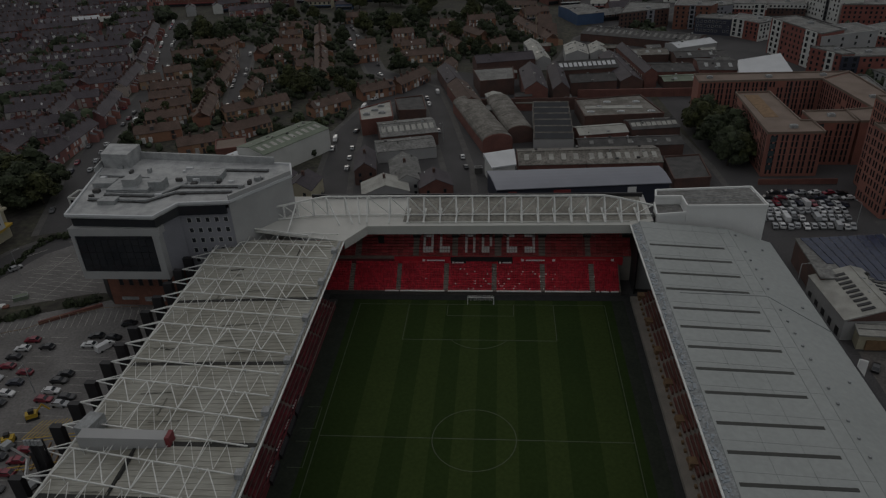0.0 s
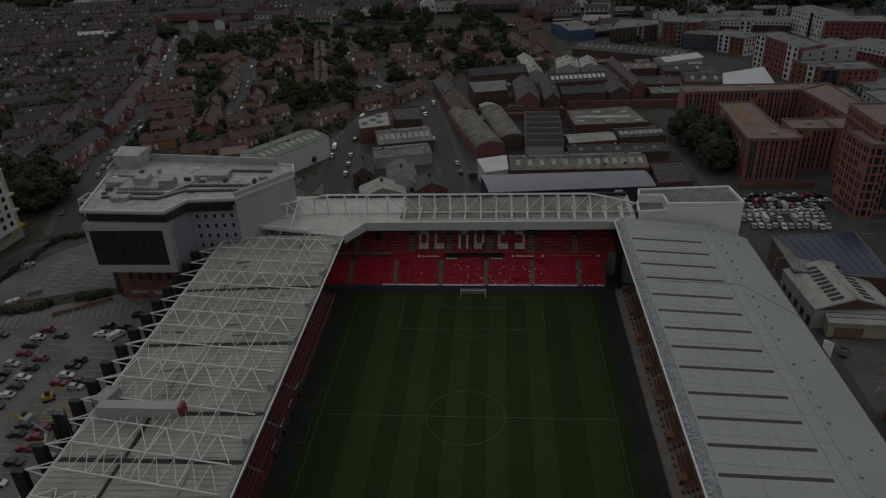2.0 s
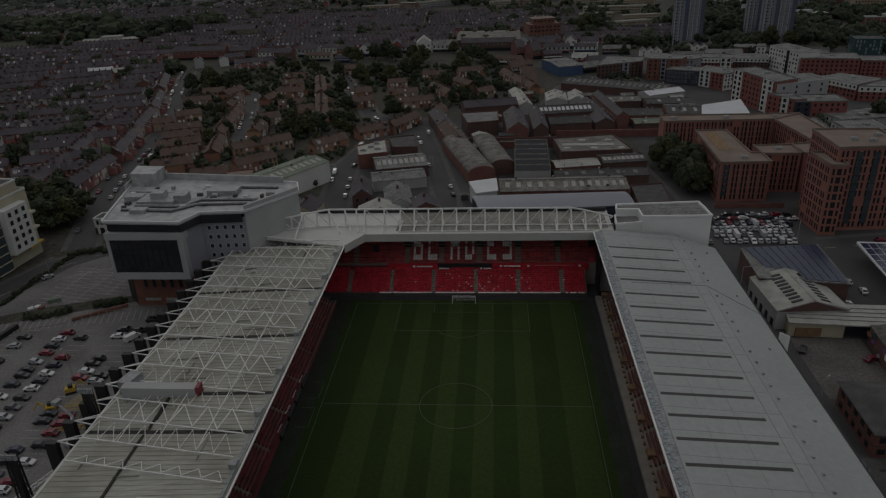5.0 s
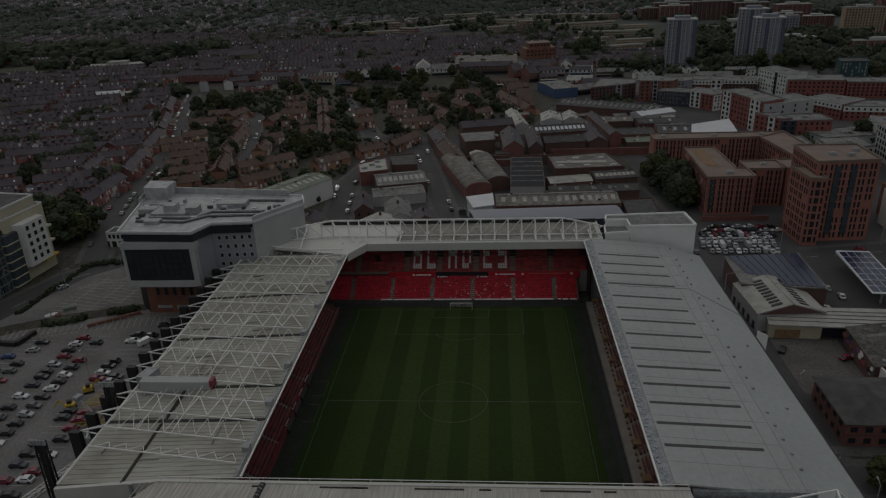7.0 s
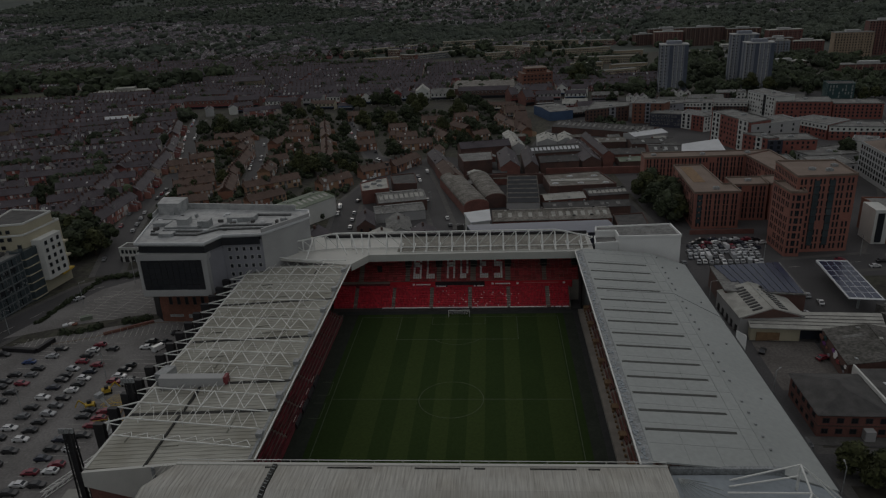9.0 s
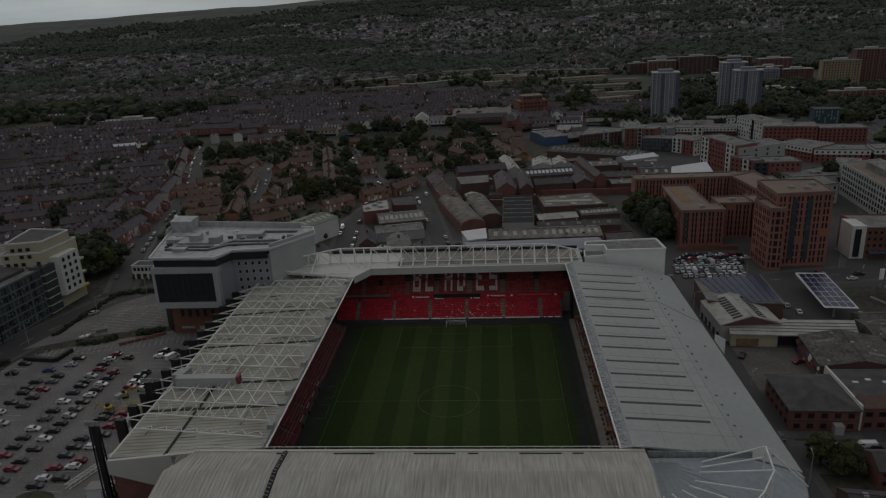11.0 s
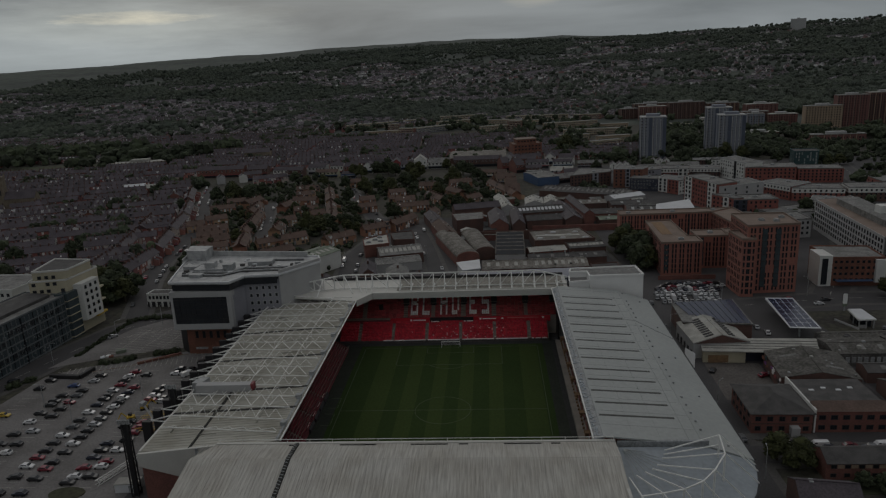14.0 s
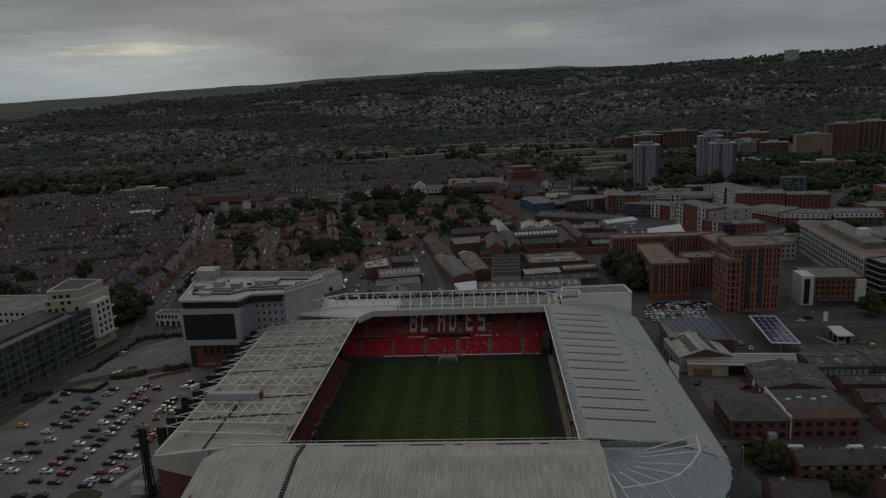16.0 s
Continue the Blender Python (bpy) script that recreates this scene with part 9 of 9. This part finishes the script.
def make_car(letter, van=False):
    nm = PAINT[letter][0]
    c = thing("van" if van else "car", "%s parked %s" % (nm, "van with a high body" if van else "hatchback car with dark windows"), "van" if van else "car", 0, 0, -400, group="parked vehicles")
    if van:
        hull = [(-2.5, 0.35), (2.5, 0.35), (2.5, 1.0), (1.9, 1.15), (1.35, 1.95), (-2.45, 2.05), (-2.5, 0.9)]
        glass_out = [(0.75, 1.2), (1.78, 1.2), (1.32, 1.85), (0.75, 1.85)]
        wide, long_ = 1.9, 1.6
    else:
        hull = [(-2.05, 0.3), (2.1, 0.3), (2.15, 0.62), (1.95, 0.80), (1.0, 0.95), (0.35, 1.42), (-1.15, 1.46), (-1.85, 1.0), (-2.12, 0.92)]
        glass_out = [(-1.72, 0.99), (0.9, 0.98), (0.3, 1.36), (-1.12, 1.40)]
        wide, long_ = 1.75, 1.3
    bm = profile(bmesh.new(), hull, "y", -wide / 2, wide / 2)
    for v in bm.verts:
        if v.co.z > 1.2:
            v.co.y *= 0.82
        if abs(v.co.x) > 1.9 and v.co.z < 1.2:
            v.co.y *= 0.9
    body = part("body", bm, M["car_" + letter], c)
    bm = profile(bmesh.new(), glass_out, "y", -wide / 2 * 0.93, wide / 2 * 0.93)
    part("side_window", bm, M["glass"], c)
    if not van:
        bm = bmesh.new()
        v = [bm.verts.new(p) for p in ((1.02, -0.74, 0.97), (1.02, 0.74, 0.97), (0.40, 0.64, 1.41), (0.40, -0.64, 1.41))]
        bm.faces.new(v)
        bmesh.ops.translate(bm, verts=bm.verts, vec=(0.03, 0, 0.03))
        part("windscreen", bm, M["glass"], c)
        bm = bmesh.new()
        w = [bm.verts.new(p) for p in ((-1.86, 0.74, 1.03), (-1.86, -0.74, 1.03), (-1.2, -0.64, 1.46), (-1.2, 0.64, 1.46))]
        bm.faces.new(w)
        part("rear_window", bm, M["glass"], c)
    for x in (-long_, long_):
        for y in (-wide / 2 + 0.08, wide / 2 - 0.08):
            bm = bmesh.new()
            bmesh.ops.create_cone(bm, cap_ends=True, segments=12, radius1=0.33, radius2=0.33, depth=0.22, matrix=Matrix.Translation((x, y, 0.33)) @ Matrix.Rotation(math.pi / 2, 4, "X"))
            part("wheel", bm, M["tyre"], c)
    return c


CARS = {k: make_car(k) for k in PAINT}
VANS = {k: make_car(k, True) for k in "wsy"}


def park(x, y, turn, letter, van=False, z=0.09):
    return copy_thing(VANS.get(letter, VANS["w"]) if van else CARS[letter], pose(x, y, z + land(x, y), 0, 0, turn))


# car park rows: colour letter and place along the row
ROWS = {
    -151.0: "k19 y-1 k26 s-22", -138.6: "k0 k13 k-20 w-26 w-6 k-14 k6 b21 k9 s-30 k-41 k-52 w-60", -133.2: "w-25 k3 r8 k17 k-20 w-32 k-2 g13 s24.8 k29.7 s-12 k-44 r-55 k-66",
    -121.3: "g-9.5 k12.6 r-28 w-15 k-19.5 w-32.5 k-38 k-24 k10 s16.7 r21.2 k25 w28.6 r32.4 w0.3 k-5 d5.7 k-46 w-57 k-63", -114.8: "k0 s-8 k-16 w-20 k7.5 d15 r19 k-39 r-34 k-30.6 k-25 w11 k29.5 g-4 w4 k-12 d-46 k-52 r-66",
    -103.7: "w30.6 k34.6 k18.6 k16 w12.2 r9.2 k-6.4 k-9.4 d-20 k-24 d-28 r-33.5 w-38 k-41", -98.6: "k34 k10.1 s7.7 r-7 r-10.2 r-13.7 k-18.1 w-24 r-30.3 w-32.9 k-38",
}
for x, cars in ROWS.items():
    for k, code in enumerate(cars.split()):
        rng = random.Random(int(x * 10) + k * 17)
        park(x + rng.uniform(-0.35, 0.35), float(code[1:]), rng.choice((0, 180)) + rng.uniform(-4, 4), code[0])
bm = bmesh.new()
for x in ROWS:
    for k in range(40):
        y = 34.4 - 2.75 * k
        box(bm, x - 2.4, x + 2.4, y - 0.06, y + 0.06, 0.05, 0.1)
tagged(link("bay_marking", bm, M["faded_line"]), "faded white parking bay lines", "road marking", kind="structure")
bm = bmesh.new()
for k in range(34):
    a = (-150 + 1.9 * k, 37.5 + 0.42 * k)
    beam(bm, (a[0], a[1], 0.085), (a[0] + 1.6, a[1] - 6.0, 0.085), 0.14, 0.03)
for k in range(16):
    a = (-146 + 2.4 * k, 68 + 1.3 * k)
    beam(bm, (a[0], a[1], 0.085), (a[0] + 4.2, a[1] + 5.2, 0.085), 0.14, 0.03)
tagged(link("bay_marking", bm, M["faded_line"]), "faded hatched markings by the kerb", "road marking", kind="structure")
park(-99.0, 29.8, 60, "w", True), park(-97.5, 40.5, 10, "k")

# yard packed with cars
rng = random.Random(12)
for j, (y, x0, n, turn) in enumerate(((98.6, 95, 11, 80), (104.4, 93, 12, 84), (110.0, 94, 12, 100), (115.4, 96, 12, 98), (120.0, 99, 9, 4), (124.4, 103, 8, 6))):
    for k in range(n):
        if rng.random() < 0.93:
            step = 2.45 if turn > 20 else 4.6
            if x0 + step * k < 127:
                park(x0 + step * k + rng.uniform(-0.25, 0.25), y + rng.uniform(-0.6, 0.6), turn + rng.choice((0, 180)) + rng.uniform(-5, 5), rng.choice("wwwwwwwssssssskg") if j < 3 else rng.choice("wwskkkggddrb"), rng.random() < 0.06, 0.1)
# cars along the streets
for key, gaps in (("side_street", 8.5), ("works_street", 9.5), ("yard_street", 11), ("estate_road", 12), ("stand_lane", 21), ("north_street", 16), ("lower_street", 12)):
    pts, width = ROADS[key]
    for p, q in zip(spread(pts, gaps), spread(pts, gaps)[1:]):
        a = math.atan2(q[1] - p[1], q[0] - p[0])
        for side in (-1, 1):
            if rng.random() < 0.42:
                o = side * (width / 2 - 1.1)
                park(p[0] - math.sin(a) * o, p[1] + math.cos(a) * o, math.degrees(a) + (0 if side < 0 else 180), rng.choice("kkggsswwrbd"), rng.random() < 0.1, 0.12)
for x, y, turn, letter in ((-118, 96, 20, "w"), (-150, 70, 60, "s"), (-166, 26, 62, "k"), (-104, 110, 8, "w"), (-64, 112, 0, "k"), (-20, 108, 0, "w"), (10, 104, 0, "r"), (120, 90, 5, "r"), (150, 99, 5, "r"), (165, 97, 5, "k"),
                           (126, 60, 80, "w"), (124, 66, 80, "s"), (125, 47, 10, "s"), (110.4, 21.5, 25, "r"), (94.5, 26, 60, "k"), (117, 52, 8, "w"), (116, 56, 8, "s"), (112.5, 60, 8, "k"), (119, 72, 30, "r"), (113, 80, 0, "k"), (172, 62, 60, "k"), (175, 60, 60, "w"), (160, 92, 5, "w")):
    park(x, y, turn, letter)
park(108.5, -24.5, 178, "w", True), park(125.5, -25, 180, "w", True), park(117, -24.8, 0, "m"), park(133, -24.6, 0, "r"), park(-34, 222, 100, "w", True), park(-30, 200, 98, "w", True), park(-178, 214, 98, "w", True)
for t in [*CARS.values(), *VANS.values()]:
    for o in [*t.children_recursive, t]:
        bpy.data.objects.remove(o)

# site compound behind the stand: timber panels, a boom lift
site = thing("site_compound", "fenced building compound with pale timber panels", "compound", -92.0, -8.0, 0.09, 12)
for k in range(9):
    part("timber_panel", one(box, -6 + 1.5 * k, -5.7 + 1.5 * k, -4, 4, 0, 0.35), M["rust"], site)
for y in (-4.2, 4.2):
    part("fence", bars(((-7, y, 1.0), (7.4, y, 1.0)), ((-7, y, 1.9), (7.4, y, 1.9)), w=0.12), M["yellow"], site)
lift = thing("boom_lift", "parked boom lift with a folded white arm", "boom lift", -91.0, -17.0, 0.09, 70)
part("chassis", one(box, -1.6, 1.6, -1.0, 1.0, 0.3, 1.2), M["plant"], lift)
part("arm", bars(((-1.2, 0, 1.2), (1.8, 0, 7.0)), ((1.8, 0, 7.0), (-0.6, 0.3, 12.5)), w=0.5), M["white_clad"], lift)
part("basket", one(box, -1.6, 0.2, -0.6, 0.9, 12.2, 13.3), M["plant"], lift)
for k, (x, y) in enumerate(((-1.1, -1.0), (1.1, -1.0), (-1.1, 1.0), (1.1, 1.0))):
    part("wheel", one(box, x - 0.4, x + 0.4, y - 0.2, y + 0.2, 0, 0.8), M["tyre"], lift)
dig = thing("yellow_digger", "small yellow digger by the compound", "digger", -103.1, 3.3, 0.09, 30)
part("body", one(box, -1.3, 1.1, -0.9, 0.9, 0.6, 1.7), M["yellow"], dig)
part("cab", one(box, -0.5, 0.6, -0.7, 0.3, 1.6, 2.6), M["dark"], dig)
part("arm", bars(((1.0, 0, 1.4), (2.6, 0, 3.2)), ((2.6, 0, 3.2), (3.8, 0, 1.2)), w=0.3), M["yellow"], dig)
for y in (-0.8, 0.8):
    part("track", one(box, -1.4, 1.4, y - 0.25, y + 0.25, 0, 0.65), M["tyre"], dig)

copy_thing(dig, pose(-103.9, -4.6, 0.09, 0, 0, 200))
bm = bmesh.new()
for k in range(9):
    beam(bm, (-101.8 + 0.9 * k, -3.4 + 0.15 * k, 0.115), (-100.2 + 0.9 * k, 2.6 + 0.15 * k, 0.115), 0.16, 0.03)
tagged(link("bay_marking", bm, M["yellow"]), "yellow hatched markings by the compound", "road marking", kind="structure")
boom = thing("crane_boom", "white lattice crane boom lying on the car park", "crane boom", -91.5, -33.5, 0.09, 68)
for sy in (-0.6, 0.6):
    for z in (0.2, 1.4):
        part("chord", bars(((-9, sy, z), (9, sy, z)), w=0.16), M["steel_white"], boom)
for k in range(12):
    x = -9 + 1.5 * k
    part("lacing", bars(((x, -0.6, 0.2), (x + 1.5, -0.6, 1.4)), ((x, 0.6, 1.4), (x + 1.5, -0.6, 1.4)), w=0.10), M["steel_white"], boom)
cabin = thing("site_cabin", "white flat-roofed site cabin behind the stand", "cabin", -84.5, -43.5, 0.09, 4)
part("body", one(box, -3.2, 3.2, -1.6, 1.6, 0, 2.6), M["roof_white"], cabin)
part("roof", one(box, -3.35, 3.35, -1.75, 1.75, 2.55, 2.75), M["roof_lt"], cabin)
part("door", one(box, 0.6, 1.5, -1.66, -1.55, 0.1, 2.1), M["plant"], cabin)


# street lamps
def street_lamp(x, y, turn, h=9):
    s = thing("street_lamp", "slim grey street lamp with a short arm", "street lamp", x, y, 0.05, turn, group="street lamps")
    part("pole", bars(((0, 0, 0), (0, 0, h)), w=0.16), M["plant"], s)
    part("arm", bars(((0, 0, h), (1.8, 0, h + 0.25)), w=0.1), M["plant"], s)
    part("lamp_head", one(box, 1.6, 2.3, -0.15, 0.15, h + 0.15, h + 0.32), M["plant"], s)


for k, (x, y) in enumerate(((-160, 42), (-146, 66), (-135, 86), (-112, 102), (-170, 0), (-140, 5), (-122, -8), (-108, 12), (-143, -30), (88, 60), (88, 0), (88, -40), (120, 98), (160, 104), (-66, 170), (-20, 180))):
    street_lamp(x, y, 40 * k)


# bays, railings and loose things in the hotel's car park
bm = bmesh.new()
for x0, y0, x1, y1, n in ((-140, 52, -137, 80, 11), (-131, 53, -127, 79, 11), (-122, 58, -119, 80, 9)):
    for k in range(n):
        x, y = x0 + (x1 - x0) * k / n, y0 + (y1 - y0) * k / n
        beam(bm, (x - 4.4, y + 0.6, 0.115), (x + 4.4, y - 0.6, 0.115), 0.14, 0.03)
    beam(bm, (x0, y0, 0.115), (x1, y1, 0.115), 0.14, 0.03)
tagged(link("bay_marking", bm, M["faded_line"]), "faded parking bays beside the hotel", "road marking", kind="structure")
RAIL = [(-138, 32), (-125.3, 37), (-119.3, 43), (-108.3, 47.5), (-98.4, 48.3)]
rail = thing("railing", "curved pale railing round the car park", "railing", kind="structure")
for a, b in zip(RAIL, RAIL[1:]):
    part("top_rail", bars(((*a, 1.15), (*b, 1.15)), w=0.10), M["rust"], rail)
    n = max(2, int(math.dist(a, b) / 2.2))
    for k in range(n):
        x, y = a[0] + (b[0] - a[0]) * k / n, a[1] + (b[1] - a[1]) * k / n
        part("rail_post", one(box, x - 0.06, x + 0.06, y - 0.06, y + 0.06, 0.05, 1.2), M["faded_line"], rail)
planter = structure("planter_wall", one(prism, [(-124, 40), (-110, 49.5), (-110.4, 50), (-124.4, 40.6)], -0.05, 1.1), M["brick_red"], "low red brick planter wall", "wall")
skip = thing("waste_skip", "green steel waste skip in the car park", "skip", -137.5, 53.0, 0.09, 30)
part("body", one(prism, [(-2, -1), (2, -1), (2, 1), (-2, 1)], 0, 1.3), M["green_roof"], skip)
part("rim", bars(((-2, -1, 1.3), (2, -1, 1.3)), ((2, -1, 1.3), (2, 1, 1.3)), ((2, 1, 1.3), (-2, 1, 1.3)), ((-2, 1, 1.3), (-2, -1, 1.3)), w=0.14), M["plant"], skip)
for k, (x, y, mt) in enumerate(((-141, 49, "white_clad"), (-139.4, 48.4, "brick_or"), (-142.6, 47.6, "roof_white"))):
    pile = thing("rubbish_pile", "heap of bags and boards by the planter", "rubbish", x, y, 0.09, 25 * k, group="rubbish piles")
    part("boards", one(prism, [(-0.9, -0.5), (0.8, -0.6), (1.0, 0.5), (-0.7, 0.6)], 0, (0.5, 0.3, 0.8, 0.6)), M[mt], pile)
# skips, pallets and containers about the works yards
rng = random.Random(909)
made = 0
while made < 34:
    x, y = (rng.uniform(88, 150), rng.uniform(-20, 92)) if made < 16 else (rng.uniform(-60, 80), rng.uniform(108, 178))
    if road_gap(x, y) < 2 or any(a0 - 3 < x < a1 + 3 and b0 - 3 < y < b1 + 3 for a0, a1, b0, b1 in ((89, 122, 28, 82), (86, 112, 4, 30), (110, 140, 4, 31), (90, 135, -20, 6), (129, 148, 48, 88), (136, 204, 12, 64), (8, 82, 128, 170), (-70, -18, 150, 178), (-60, 82, 108, 128), (-8, 42, 150, 178))):
        made += 0.2
        continue
    box_thing = thing("storage_box", "steel storage box standing in the yard", "container", x, y, 0.07, rng.choice((0, 90, 8)), group="storage boxes")
    w, d, h = rng.choice(((3.0, 2.4, 2.5), (6.0, 2.4, 2.6), (1.8, 1.2, 1.0)))
    part("body", one(box, -w / 2, w / 2, -d / 2, d / 2, 0, h), M[rng.choice(("roof_dk", "rust", "plant", "green_roof", "brick_dk", "roof_dk"))], box_thing)
    part("rim", bars(((-w / 2, -d / 2, h), (w / 2, -d / 2, h)), ((w / 2, -d / 2, h), (w / 2, d / 2, h)), ((-w / 2, d / 2, h), (w / 2, d / 2, h)), ((-w / 2, -d / 2, h), (-w / 2, d / 2, h)), w=0.12), M["plant"], box_thing)
    made += 1
